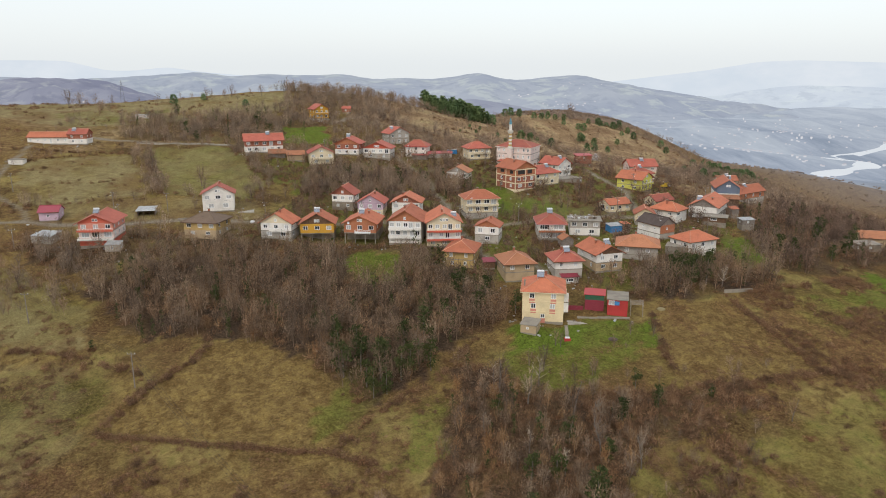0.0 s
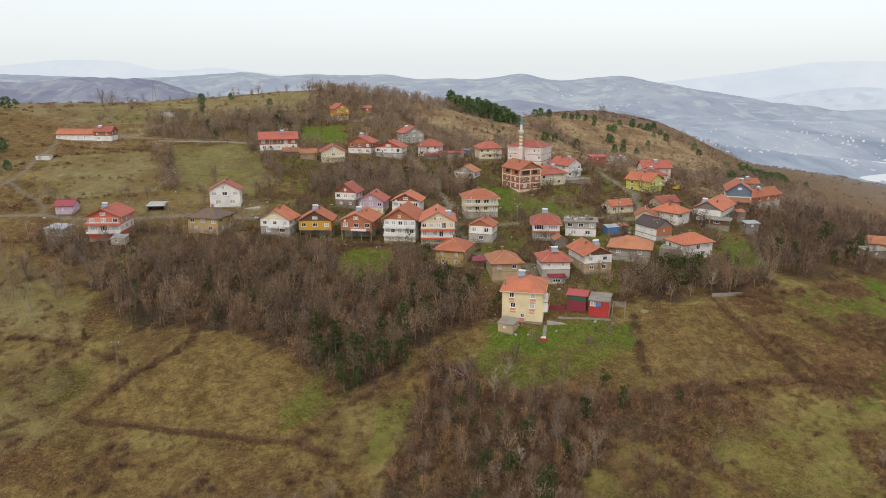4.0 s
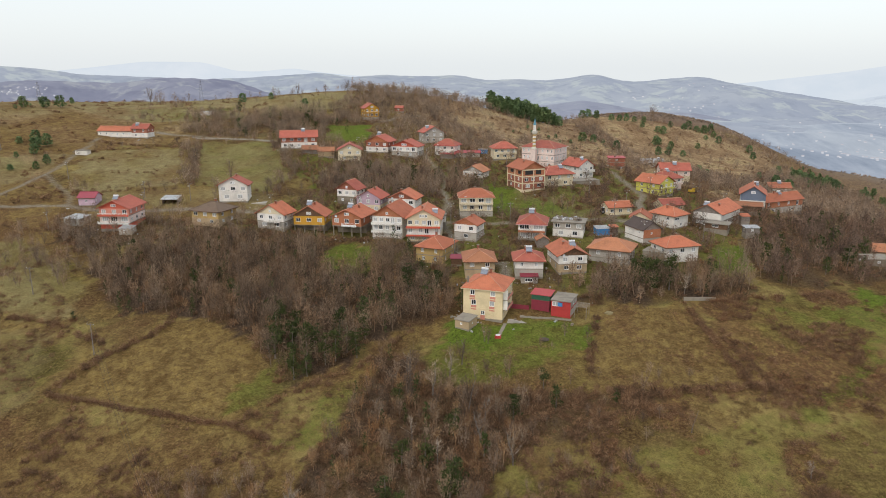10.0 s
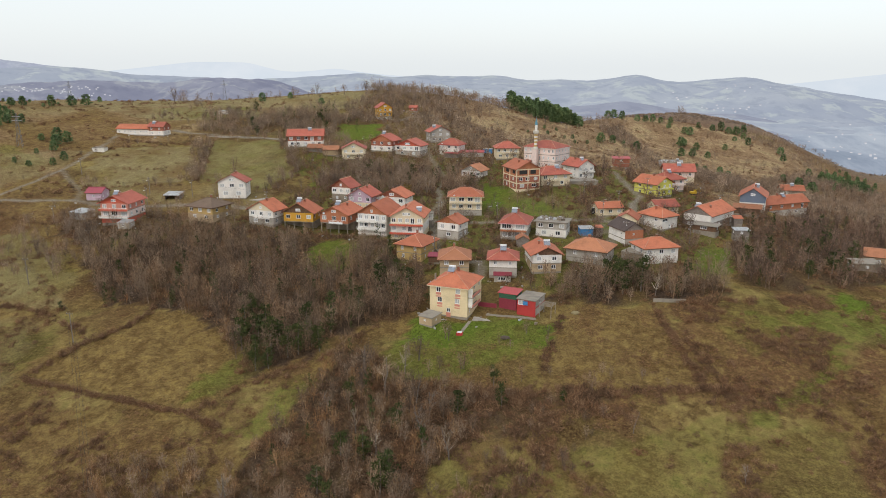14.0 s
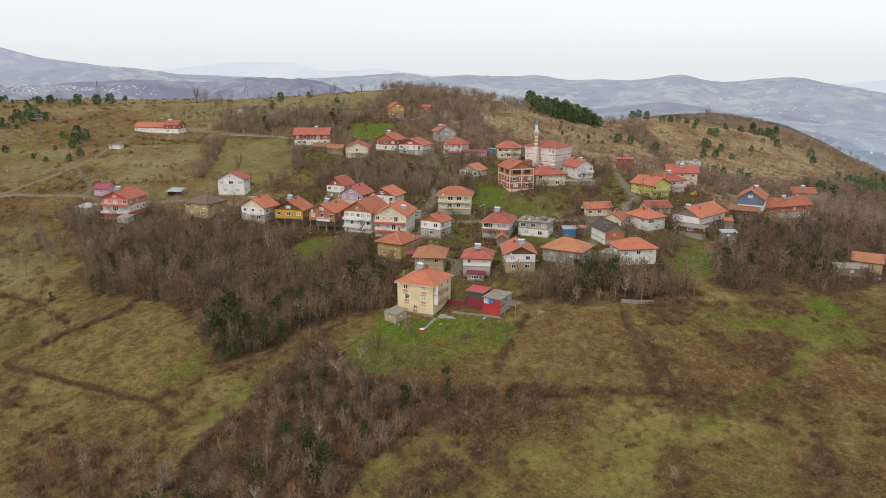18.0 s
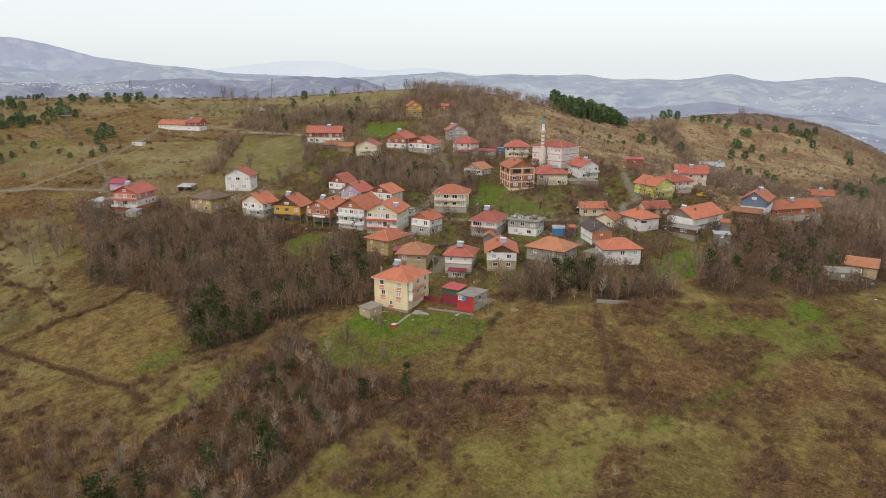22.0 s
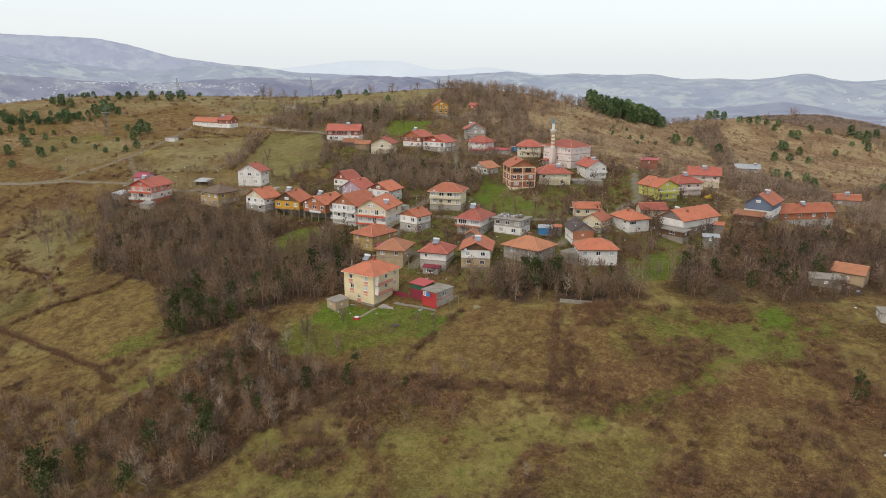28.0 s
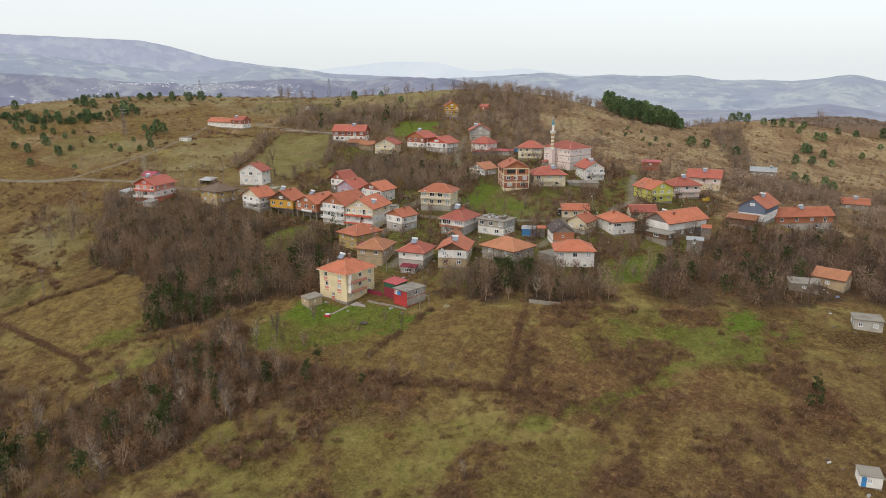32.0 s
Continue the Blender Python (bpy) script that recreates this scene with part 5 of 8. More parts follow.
def painted_haze_mat(name, low, high, speck):
    """Backdrop glow: woods and pale fields, with mist and lit and shaded flanks put into the emission colour."""
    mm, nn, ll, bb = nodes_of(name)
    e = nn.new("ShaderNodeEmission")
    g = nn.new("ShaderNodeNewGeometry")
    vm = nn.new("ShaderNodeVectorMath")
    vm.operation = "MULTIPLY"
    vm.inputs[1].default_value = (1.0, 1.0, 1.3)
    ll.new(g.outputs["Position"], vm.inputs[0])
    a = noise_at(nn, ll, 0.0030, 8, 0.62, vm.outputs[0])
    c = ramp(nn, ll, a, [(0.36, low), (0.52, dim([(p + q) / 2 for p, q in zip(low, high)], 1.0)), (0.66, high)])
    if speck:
        # painted light and shade: colour runs lighter to darker with the normal's X
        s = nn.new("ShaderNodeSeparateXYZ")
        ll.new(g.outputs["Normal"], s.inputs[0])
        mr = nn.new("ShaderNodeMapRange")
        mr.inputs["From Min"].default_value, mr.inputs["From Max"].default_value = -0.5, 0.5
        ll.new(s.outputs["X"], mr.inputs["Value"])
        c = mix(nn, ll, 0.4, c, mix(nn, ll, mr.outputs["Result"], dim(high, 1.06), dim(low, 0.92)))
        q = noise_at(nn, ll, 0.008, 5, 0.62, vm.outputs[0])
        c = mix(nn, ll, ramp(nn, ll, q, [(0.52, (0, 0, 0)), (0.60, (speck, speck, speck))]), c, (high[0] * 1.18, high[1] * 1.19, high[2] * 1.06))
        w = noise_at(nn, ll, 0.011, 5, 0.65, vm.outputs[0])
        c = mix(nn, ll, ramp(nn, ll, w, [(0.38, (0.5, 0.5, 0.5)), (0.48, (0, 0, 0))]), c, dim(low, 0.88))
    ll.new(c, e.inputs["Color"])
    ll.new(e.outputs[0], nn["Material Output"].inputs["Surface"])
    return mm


def range_of(name, label, dist, foot, crest, mat, rough=10.0, wide=None):
    """A ridge that stands round the village; its crest passes rounded tops (azimuth, degrees above the eye)."""
    cnt, deep = 360, 26
    wide = wide or foot
    az0, az1 = crest[0][0], crest[-1][0]
    v, fcs = [], []
    azs = np.linspace(az0, az1, cnt + 1)
    els = np.interp(azs, [c[0] for c in crest], [c[1] for c in crest])
    ker = np.exp(-(np.arange(-7, 8) / 2.0) ** 2)
    els = np.convolve(np.pad(els, 7, "edge"), ker / ker.sum(), "valid")
    for az, el in zip(azs, els):
        top = 60 + dist * math.tan(radians(el))
        for j in range(deep + 1):
            k = j / deep
            d = dist - (foot if az < -18 else foot + (wide - foot) * min(1, (az + 18) / 12)) * (1 - k)
            x, y = 75 + d * math.sin(radians(az)), 10 + d * math.cos(radians(az))
            z = -165 + (top + 165) * (k ** 0.8)
            z += rough * math.sin(math.pi * min(1, k * 1.02)) * 3 * noise.fractal((x * 0.0018, y * 0.0018, 3), 0.9, 2.0, 4) + (0.15 * rough * noise.noise((x * 0.02, y * 0.02, 5)) if j == deep else 0)
            v.append((x, y, z))
    for i in range(cnt):
        for j in range(deep):
            p = i * (deep + 1) + j
            fcs.append((p, p + deep + 1, p + deep + 2, p + 1))
    ob = tagged(new(name, mesh_of(name, v, fcs, mat, True)), label, "hills", kind="structure")
    return np.array(v).reshape(cnt + 1, deep + 1, 3)


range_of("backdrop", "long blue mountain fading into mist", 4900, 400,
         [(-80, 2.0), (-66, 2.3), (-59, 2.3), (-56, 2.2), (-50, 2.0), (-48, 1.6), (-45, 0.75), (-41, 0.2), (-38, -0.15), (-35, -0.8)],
         painted_haze_mat("west_mist_mountain", (0.40, 0.435, 0.55), (0.51, 0.545, 0.63), 0.3), 16)
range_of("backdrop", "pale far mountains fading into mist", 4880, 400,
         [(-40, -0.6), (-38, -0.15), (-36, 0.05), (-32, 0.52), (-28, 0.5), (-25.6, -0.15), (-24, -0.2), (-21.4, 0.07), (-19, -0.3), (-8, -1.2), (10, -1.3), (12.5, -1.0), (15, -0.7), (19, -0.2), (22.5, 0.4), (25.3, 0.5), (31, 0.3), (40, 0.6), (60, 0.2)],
         painted_haze_mat("far_mist_hills", (0.66, 0.73, 0.81), (0.74, 0.79, 0.85), 0.0), 5)
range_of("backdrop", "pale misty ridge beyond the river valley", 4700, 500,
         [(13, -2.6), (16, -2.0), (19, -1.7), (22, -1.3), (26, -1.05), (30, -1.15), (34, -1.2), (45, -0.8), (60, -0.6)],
         painted_haze_mat("pale_mist_ridge", (0.56, 0.63, 0.73), (0.66, 0.72, 0.79), 0.2), 12)
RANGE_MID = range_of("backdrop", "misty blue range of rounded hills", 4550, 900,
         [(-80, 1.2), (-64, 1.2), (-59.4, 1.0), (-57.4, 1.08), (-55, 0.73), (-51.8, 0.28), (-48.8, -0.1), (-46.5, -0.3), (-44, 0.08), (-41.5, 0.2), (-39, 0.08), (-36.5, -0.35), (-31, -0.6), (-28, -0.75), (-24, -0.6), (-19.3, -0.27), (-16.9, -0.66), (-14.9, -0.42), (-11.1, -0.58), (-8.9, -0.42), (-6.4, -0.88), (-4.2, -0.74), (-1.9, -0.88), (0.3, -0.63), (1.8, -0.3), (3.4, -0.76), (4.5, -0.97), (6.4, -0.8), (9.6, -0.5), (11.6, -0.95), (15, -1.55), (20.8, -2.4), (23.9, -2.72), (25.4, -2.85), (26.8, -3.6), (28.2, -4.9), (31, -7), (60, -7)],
         painted_haze_mat("blue_mist_hills", (0.335, 0.38, 0.48), (0.465, 0.505, 0.565), 0.55), 24, 2100)
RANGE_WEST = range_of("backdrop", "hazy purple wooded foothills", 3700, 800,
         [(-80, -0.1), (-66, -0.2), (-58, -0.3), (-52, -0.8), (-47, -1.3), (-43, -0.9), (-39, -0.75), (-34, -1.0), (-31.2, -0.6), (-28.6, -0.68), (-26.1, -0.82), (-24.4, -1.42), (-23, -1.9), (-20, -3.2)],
         painted_haze_mat("purple_mist_hills", (0.22, 0.235, 0.325), (0.36, 0.375, 0.45), 0.6), 34)
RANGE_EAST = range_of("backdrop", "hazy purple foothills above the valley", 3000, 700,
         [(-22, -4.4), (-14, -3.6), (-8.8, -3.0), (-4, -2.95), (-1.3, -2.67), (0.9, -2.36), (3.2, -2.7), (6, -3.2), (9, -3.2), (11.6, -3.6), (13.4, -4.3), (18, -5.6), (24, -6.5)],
         painted_haze_mat("grey_mist_hills", (0.28, 0.305, 0.40), (0.38, 0.405, 0.48), 0.4), 10)
RIVER = [(1500, 2150), (1216, 1961), (1080, 1906), (982, 1827), (956, 1730), (993, 1675), (958, 1603), (897, 1574), (817, 1528), (774, 1412)]
rv, rf_ = [], []
for i in range(91):
    q = i / 90 * (len(RIVER) - 1)
    a_, f_ = min(int(q), len(RIVER) - 2), q - min(int(q), len(RIVER) - 2)
    p_, q_ = Vector((*RIVER[a_], 0)), Vector((*RIVER[a_ + 1], 0))
    c_ = p_.lerp(q_, f_ * f_ * (3 - 2 * f_))
    s_ = (q_ - p_).normalized().cross(Vector((0, 0, 1))) * (20 + 9 * math.sin(i * 0.35))
    for sg in (-1, 1):
        w_ = c_ + s_ * sg
        rv.append((w_.x, w_.y, ground(w_.x, w_.y) + 2.5))
for i in range(90):
    rf_.append((2 * i, 2 * i + 1, 2 * i + 3, 2 * i + 2))
# the river is a flat glow, the mist's pallor painted into its emission
tagged(new("water", mesh_of("water", rv, rf_, painted_haze_mat("misty_river", (0.70, 0.74, 0.79), (0.76, 0.80, 0.84), 0.0))), "pale winding river in the misty valley", "river", kind="structure")
# the far town: small pale houses down in the valley and on the foothills
tg = np.random.default_rng(3)
town = [([], []), ([], [])]


def far_house(x, y, z, k):
    """A speck of a house with a pitched roof, one mesh for the walls and one for the roofs of the town."""
    w_, h_, d_ = tg.uniform(3.0, 6.0) * k, tg.uniform(2.5, 5.0) * k, tg.uniform(3.0, 5.0) * k
    v_, f_ = town[0]
    o = len(v_)
    v_ += [(x + sx * w_, y + sy * d_, z + sz) for sz in (-6, h_) for sx, sy in ((-1, -1), (1, -1), (1, 1), (-1, 1))]
    f_ += [tuple(o + q for q in f) for f in ((0, 1, 5, 4), (1, 2, 6, 5), (2, 3, 7, 6), (3, 0, 4, 7))]
    v_, f_ = town[1]
    o = len(v_)
    v_ += [(x + sx * w_ * 1.1, y + sy * d_ * 1.1, z + h_) for sx, sy in ((-1, -1), (1, -1), (1, 1), (-1, 1))] + [(x - w_ * 1.1, y, z + h_ + 1.8 * k), (x + w_ * 1.1, y, z + h_ + 1.8 * k)]
    f_ += [tuple(o + q for q in f) for f in ((0, 1, 5, 4), (2, 3, 4, 5), (0, 4, 3), (1, 2, 5))]


for cx_, cy_, sp_, cnt_ in ((900, 1900, 130, 60), (1120, 2150, 180, 70), (1350, 2300, 220, 60), (1000, 1560, 110, 40), (760, 2100, 160, 30), (1500, 1900, 200, 50)):
    for i in range(cnt_):
        x, y = tg.normal(cx_, sp_), tg.normal(cy_, sp_)
        far_house(x, y, ground(x, y), 0.5)
for grid, lo_, hi_, clumps in ((RANGE_WEST, 40, 330, 30), (RANGE_EAST, 90, 330, 9), (RANGE_MID, 175, 330, 12)):
    for c_ in range(clumps):
        a_, j_ = int(tg.integers(lo_, hi_)), int(tg.integers(6, 12)) if grid is RANGE_WEST else int(tg.integers(5, 18))
        for i in range(int(tg.integers(6, 20))):
            b_, q_ = int(np.clip(a_ + tg.normal(0, 4), 0, 359)), int(np.clip(j_ + tg.normal(0, 0.9), 0, 25))
            p_ = grid[b_, q_] + (grid[b_ + 1, q_ + 1] - grid[b_, q_]) * tg.uniform()
            far_house(p_[0], p_[1], p_[2], 0.7)
for a_, w_, cnt_ in ((168, 7, 34), (186, 8, 40), (205, 9, 40), (228, 6, 34), (246, 5, 18)):
    for i in range(cnt_):
        b_, q_ = int(np.clip(tg.normal(a_, w_), 100, 300)), int(tg.integers(19, 22))
        p_ = RANGE_WEST[b_, q_] + (RANGE_WEST[b_ + 1, q_ + 1] - RANGE_WEST[b_, q_]) * tg.uniform()
        far_house(p_[0], p_[1], p_[2], 0.55)
# walls and roofs glow too, paled in colour to paint the haze over them
tagged(new("far_town", mesh_of("far_town", *town[0], painted_haze_mat("misty_town", (0.54, 0.56, 0.62), (0.70, 0.71, 0.74), 0.0))), "specks of pale house walls of a far misty town", "town", kind="stuff")
tagged(new("far_roofs", mesh_of("far_roofs", *town[1], painted_haze_mat("misty_roofs", (0.48, 0.45, 0.50), (0.60, 0.57, 0.60), 0.0))), "faint red roofs of a far misty town", "town", kind="stuff")

ROOTS = [house(*a, **k) for a, k in SITES]
Y1 = ROOTS[0]

# ---- trees and scrub ----
rng = np.random.default_rng(7)


def twig_mat(name, stops, spread=1.0):
    """Twigs or leaves: each has its own shade, and each tree its own tint."""
    mm, nn, ll, bb = nodes_of(name)
    g = nn.new("ShaderNodeNewGeometry")
    c = ramp(nn, ll, g.outputs["Random Per Island"], stops)
    at = nn.new("ShaderNodeAttribute")
    at.attribute_name = "tone"
    oi = nn.new("ShaderNodeObjectInfo")
    sm = nn.new("ShaderNodeMath")
    sm.operation = "ADD"
    ll.new(at.outputs["Fac"], sm.inputs[0])
    ll.new(oi.outputs["Random"], sm.inputs[1])
    fr = nn.new("ShaderNodeMath")
    fr.operation = "FRACT"
    ll.new(sm.outputs[0], fr.inputs[0])
    tint = ramp(nn, ll, fr.outputs[0], [(0.0, (0.55, 0.53, 0.54)), (0.2, (0.80, 0.76, 0.73)), (0.4, (1.0, 0.93, 0.86)), (0.58, (1.22, 1.02, 0.84)), (0.72, (0.92, 0.90, 0.90)), (0.86, (1.25, 1.20, 1.14)), (1.0, (1.55, 1.46, 1.34))])
    c = mix(nn, ll, spread, c, mix(nn, ll, 1.0, c, tint, "MULTIPLY"))
    ll.new(c, bb.inputs["Base Color"])
    bb.inputs["Roughness"].default_value = 0.95
    bb.inputs["Specular IOR Level"].default_value = 0.1
    return mm


BARK = twig_mat("bare_grey_brown_twigs", [(0.0, (0.092, 0.065, 0.045)), (0.5, (0.215, 0.156, 0.110)), (1.0, (0.335, 0.256, 0.190))])
EASTBARK = twig_mat("bare_reddish_grey_twigs", [(0.0, (0.085, 0.058, 0.043)), (0.5, (0.188, 0.132, 0.100)), (1.0, (0.29, 0.215, 0.168))])
# grey twigs, paled further than BARK to put distance haze into their colour
FARBARK = twig_mat("bare_grey_haze_paled_twigs", [(0.0, (0.135, 0.098, 0.072)), (0.5, (0.260, 0.198, 0.148)), (1.0, (0.38, 0.305, 0.238))])
REDTWIG = twig_mat("russet_brushwood", [(0.0, (0.108, 0.064, 0.038)), (0.5, (0.205, 0.124, 0.074)), (1.0, (0.305, 0.198, 0.122))], 0.75)
RUSSET = twig_mat("russet_twigs_and_leaves", [(0.0, (0.15, 0.085, 0.045)), (0.5, (0.26, 0.16, 0.085)), (0.85, (0.34, 0.22, 0.12)), (1.0, (0.42, 0.33, 0.22))])
BRACKEN = twig_mat("dead_bracken_and_straw", [(0.0, (0.09, 0.055, 0.03)), (0.4, (0.17, 0.11, 0.055)), (0.75, (0.23, 0.16, 0.08)), (1.0, (0.33, 0.26, 0.14))], 0.6)
LEAF = twig_mat("dark_evergreen_leaves", [(0.0, (0.030, 0.040, 0.014)), (0.6, (0.060, 0.076, 0.027)), (1.0, (0.11, 0.125, 0.046))], 0.5)
NEEDLE = twig_mat("pine_needles", [(0.0, (0.070, 0.110, 0.050)), (0.6, (0.125, 0.190, 0.085)), (1.0, (0.20, 0.262, 0.122))], 0.6)
YELLOWLEAF = twig_mat("yellowing_leaves", [(0.0, (0.16, 0.10, 0.03)), (0.6, (0.26, 0.18, 0.05)), (1.0, (0.34, 0.26, 0.08))])
TRUNK = plain("grey_bark", (0.19, 0.155, 0.13), 0.95, var=0.4, scale=1.5)


def unit(v):
    return v / (np.linalg.norm(v, axis=-1, keepdims=True) + 1e-9)


def limb_tubes(a, b, r0, r1, sides):
    """Tapered limbs from the points a to b, as vertices and triangles."""
    k = len(a)
    d = unit(b - a)
    ref = np.where(np.abs(d[:, 2:3]) > 0.9, np.array([[1.0, 0, 0]]), np.array([[0, 0, 1.0]]))
    u = unit(np.cross(d, ref))
    w = np.cross(d, u)
    ang = np.arange(sides) / sides * math.tau
    ring = np.cos(ang)[None, :, None] * u[:, None] + np.sin(ang)[None, :, None] * w[:, None]
    v = np.concatenate([a[:, None] + ring * r0[:, None, None], b[:, None] + ring * r1[:, None, None]], 1).reshape(-1, 3)
    o = (np.arange(k) * 2 * sides)[:, None]
    i = np.arange(sides)
    j = (i + 1) % sides
    t = np.concatenate([np.stack([o + i, o + j, o + sides + j], -1), np.stack([o + i, o + sides + j, o + sides + i], -1)], 1)
    return v, t.reshape(-1, 3)


def blades(a, d, ln, wd, g):
    """Thin three-cornered twigs from a along d."""
    k = len(a)
    s = unit(np.cross(d, g.normal(size=(k, 3)))) * wd[:, None]
    v = np.stack([a - s, a + s, a + d * ln[:, None]], 1).reshape(-1, 3)
    return v, np.arange(3 * k).reshape(-1, 3)


def joined(parts):
    vs, ts, o = [], [], 0
    for v, t in parts:
        vs.append(v)
        ts.append(t + o)
        o += len(v)
    return np.concatenate(vs), np.concatenate(ts)


def bare_tree(seed, h, spread, limbs, twigs, slim=1.0):
    """A leafless tree: (trunk, crown), each vertices and triangles."""
    g = np.random.default_rng(seed)
    bend = g.normal(0, 0.035 * h, (5, 2)).cumsum(0) * np.array([[0], [0.3], [0.6], [0.8], [1.0]])
    pts = np.column_stack([bend, np.linspace(-0.4, 0.86 * h, 5)])
    rad = np.linspace(0.018 * h, 0.004 * h, 5) * slim + 0.02
    trunk = limb_tubes(pts[:-1], pts[1:], rad[:-1], rad[1:], 6)
    t0 = g.uniform(0.30, 0.97, limbs)
    az = g.uniform(0, math.tau, limbs)
    base = np.column_stack([np.interp(t0 * 4, np.arange(5), pts[:, k]) for k in range(3)])
    up = 0.55 + 0.5 * t0
    dr = unit(np.column_stack([np.cos(az), np.sin(az), up * g.uniform(0.7, 1.6, limbs)]))
    ln = spread * h * (1.05 - 0.65 * t0) * g.uniform(0.65, 1.15, limbs)
    mid = base + dr * (ln * 0.5)[:, None]
    d2 = unit(dr + g.normal(0, 0.25, (limbs, 3)) + np.array([0, 0, 0.3]))
    end = mid + d2 * (ln * 0.6)[:, None]
    r = 0.004 * h * (1.2 - 0.7 * t0)
    parts = [limb_tubes(base, mid, r + 0.015, r * 0.6 + 0.01, 3), limb_tubes(mid, end, r * 0.6 + 0.01, r * 0 + 0.008, 3)]
    k = g.integers(0, limbs, twigs)
    f = g.uniform(0.15, 1.0, twigs)[:, None]
    a = np.where(f < 0.5, base[k] + (mid[k] - base[k]) * f * 2, mid[k] + (end[k] - mid[k]) * (f - 0.5) * 2)
    d = unit(dr[k] * 0.5 + g.normal(0, 0.6, (twigs, 3)) + np.array([0, 0, 0.45]))
    parts.append(blades(a, d, g.uniform(0.06, 0.17, twigs) * h * (1.1 - 0.4 * f[:, 0]), g.uniform(0.012, 0.03, twigs), g))
    return trunk, joined(parts)


def round_tree(seed, h, wide, twigs, fat=1.0, limbs=8):
    """A leafless tree with several upright limbs and a full crown of fine twigs, as one set of triangles."""
    g = np.random.default_rng(seed)
    top = np.array([g.normal(0, 0.04 * h), g.normal(0, 0.04 * h), 0.5 * h])
    foot = np.array([0, 0, -0.4])
    parts = [limb_tubes(foot[None], top[None], np.array([0.010 * h]), np.array([0.006 * h]), 4)]
    k = limbs
    az, t0 = g.uniform(0, math.tau, k), g.uniform(0.25, 1.0, k)[:, None]
    base = foot + (top - foot) * t0
    reach = g.uniform(0.25, 0.9, k)[:, None]
    end = np.column_stack([np.cos(az) * wide, np.sin(az) * wide, np.zeros(k)]) * reach * 0.85 + np.array([0, 0, 1]) * h * (1.02 - 0.42 * reach * g.uniform(0.5, 1.0, (k, 1)))
    mid = base + (end - base) * 0.5 + np.column_stack([np.cos(az), np.sin(az), np.zeros(k)]) * wide * 0.12
    parts += [limb_tubes(base, mid, np.full(k, 0.0055 * h), np.full(k, 0.004 * h), 3), limb_tubes(mid, end, np.full(k, 0.0045 * h), np.full(k, 0.010), 3)]
    n1 = twigs // 3
    j, f = g.integers(0, k, n1), g.uniform(0.15, 1.0, n1)[:, None]
    a1 = np.where(f < 0.5, base[j] + (mid[j] - base[j]) * f * 2, mid[j] + (end[j] - mid[j]) * (f - 0.5) * 2)
    n2 = twigs - n1
    p = unit(g.normal(size=(n2, 3))) * g.uniform(0.1, 0.95, n2)[:, None] ** 0.55
    lumps = 1 + 0.34 * np.sin(3 * np.arctan2(p[:, 1], p[:, 0]) + seed) * np.sin(2.5 * p[:, 2] + seed)
    a2 = p * np.array([wide, wide, 0.42 * h]) * lumps[:, None] + np.array([0, 0, 0.53 * h])
    a = np.concatenate([a1, a2])
    out = unit((a - np.array([0, 0, 0.45 * h])) * np.array([1, 1, 0.3]) + 1e-3)
    d = unit(out * 0.8 + g.normal(0, 0.5, (twigs, 3)) + np.array([0, 0, 0.42]))
    parts.append(blades(a - d * 0.04 * h, d, g.uniform(0.05, 0.13, twigs) * h, g.uniform(0.018, 0.040, twigs) * fat, g))
    return joined(parts)


def shrub(seed, h, w, twigs, fat=1.0):
    """A rounded bush of bare shoots from the ground."""
    g = np.random.default_rng(seed)
    p = unit(g.normal(size=(twigs, 3))) * g.uniform(0.1, 1.0, twigs)[:, None] ** 0.5
    p[:, 2] = np.abs(p[:, 2])
    lumps = 1 + 0.3 * np.sin(2 * np.arctan2(p[:, 1], p[:, 0]) + seed)
    a = p * np.array([w * 0.5, w * 0.5, h * 0.75]) * lumps[:, None]
    d = unit(p * np.array([1, 1, 0.6]) + g.normal(0, 0.45, (twigs, 3)) + np.array([0, 0, 0.5]))
    ln = g.uniform(0.22, 0.5, twigs) * h
    return blades(a - d * ln[:, None] * 0.5, d, ln, g.uniform(0.018, 0.045, twigs) * fat, g)


def leaf_cloud(seed, centres, radii, count, size):
    """Leaves in uneven clumps round the centres."""
    g = np.random.default_rng(seed)
    k = g.integers(0, len(centres), count)
    p = unit(g.normal(size=(count, 3))) * (g.uniform(0.45, 1.05, count) ** 0.5)[:, None] * radii[k][:, None]
    p = centres[k] + p * np.array([1, 1, 0.85])
    n1 = unit(g.normal(size=(count, 3)))
    u = unit(np.cross(n1, g.normal(size=(count, 3))))
    w = np.cross(n1, u)
    s = g.uniform(0.5, 1.2, count)[:, None] * size
    v = np.stack([p - u * s, p + w * s * 0.7, p + u * s, p - w * s * 0.7], 1).reshape(-1, 3)
    o = (np.arange(count) * 4)[:, None]
    return v, np.concatenate([o + np.array([[0, 1, 2]]), o + np.array([[0, 2, 3]])], 0)


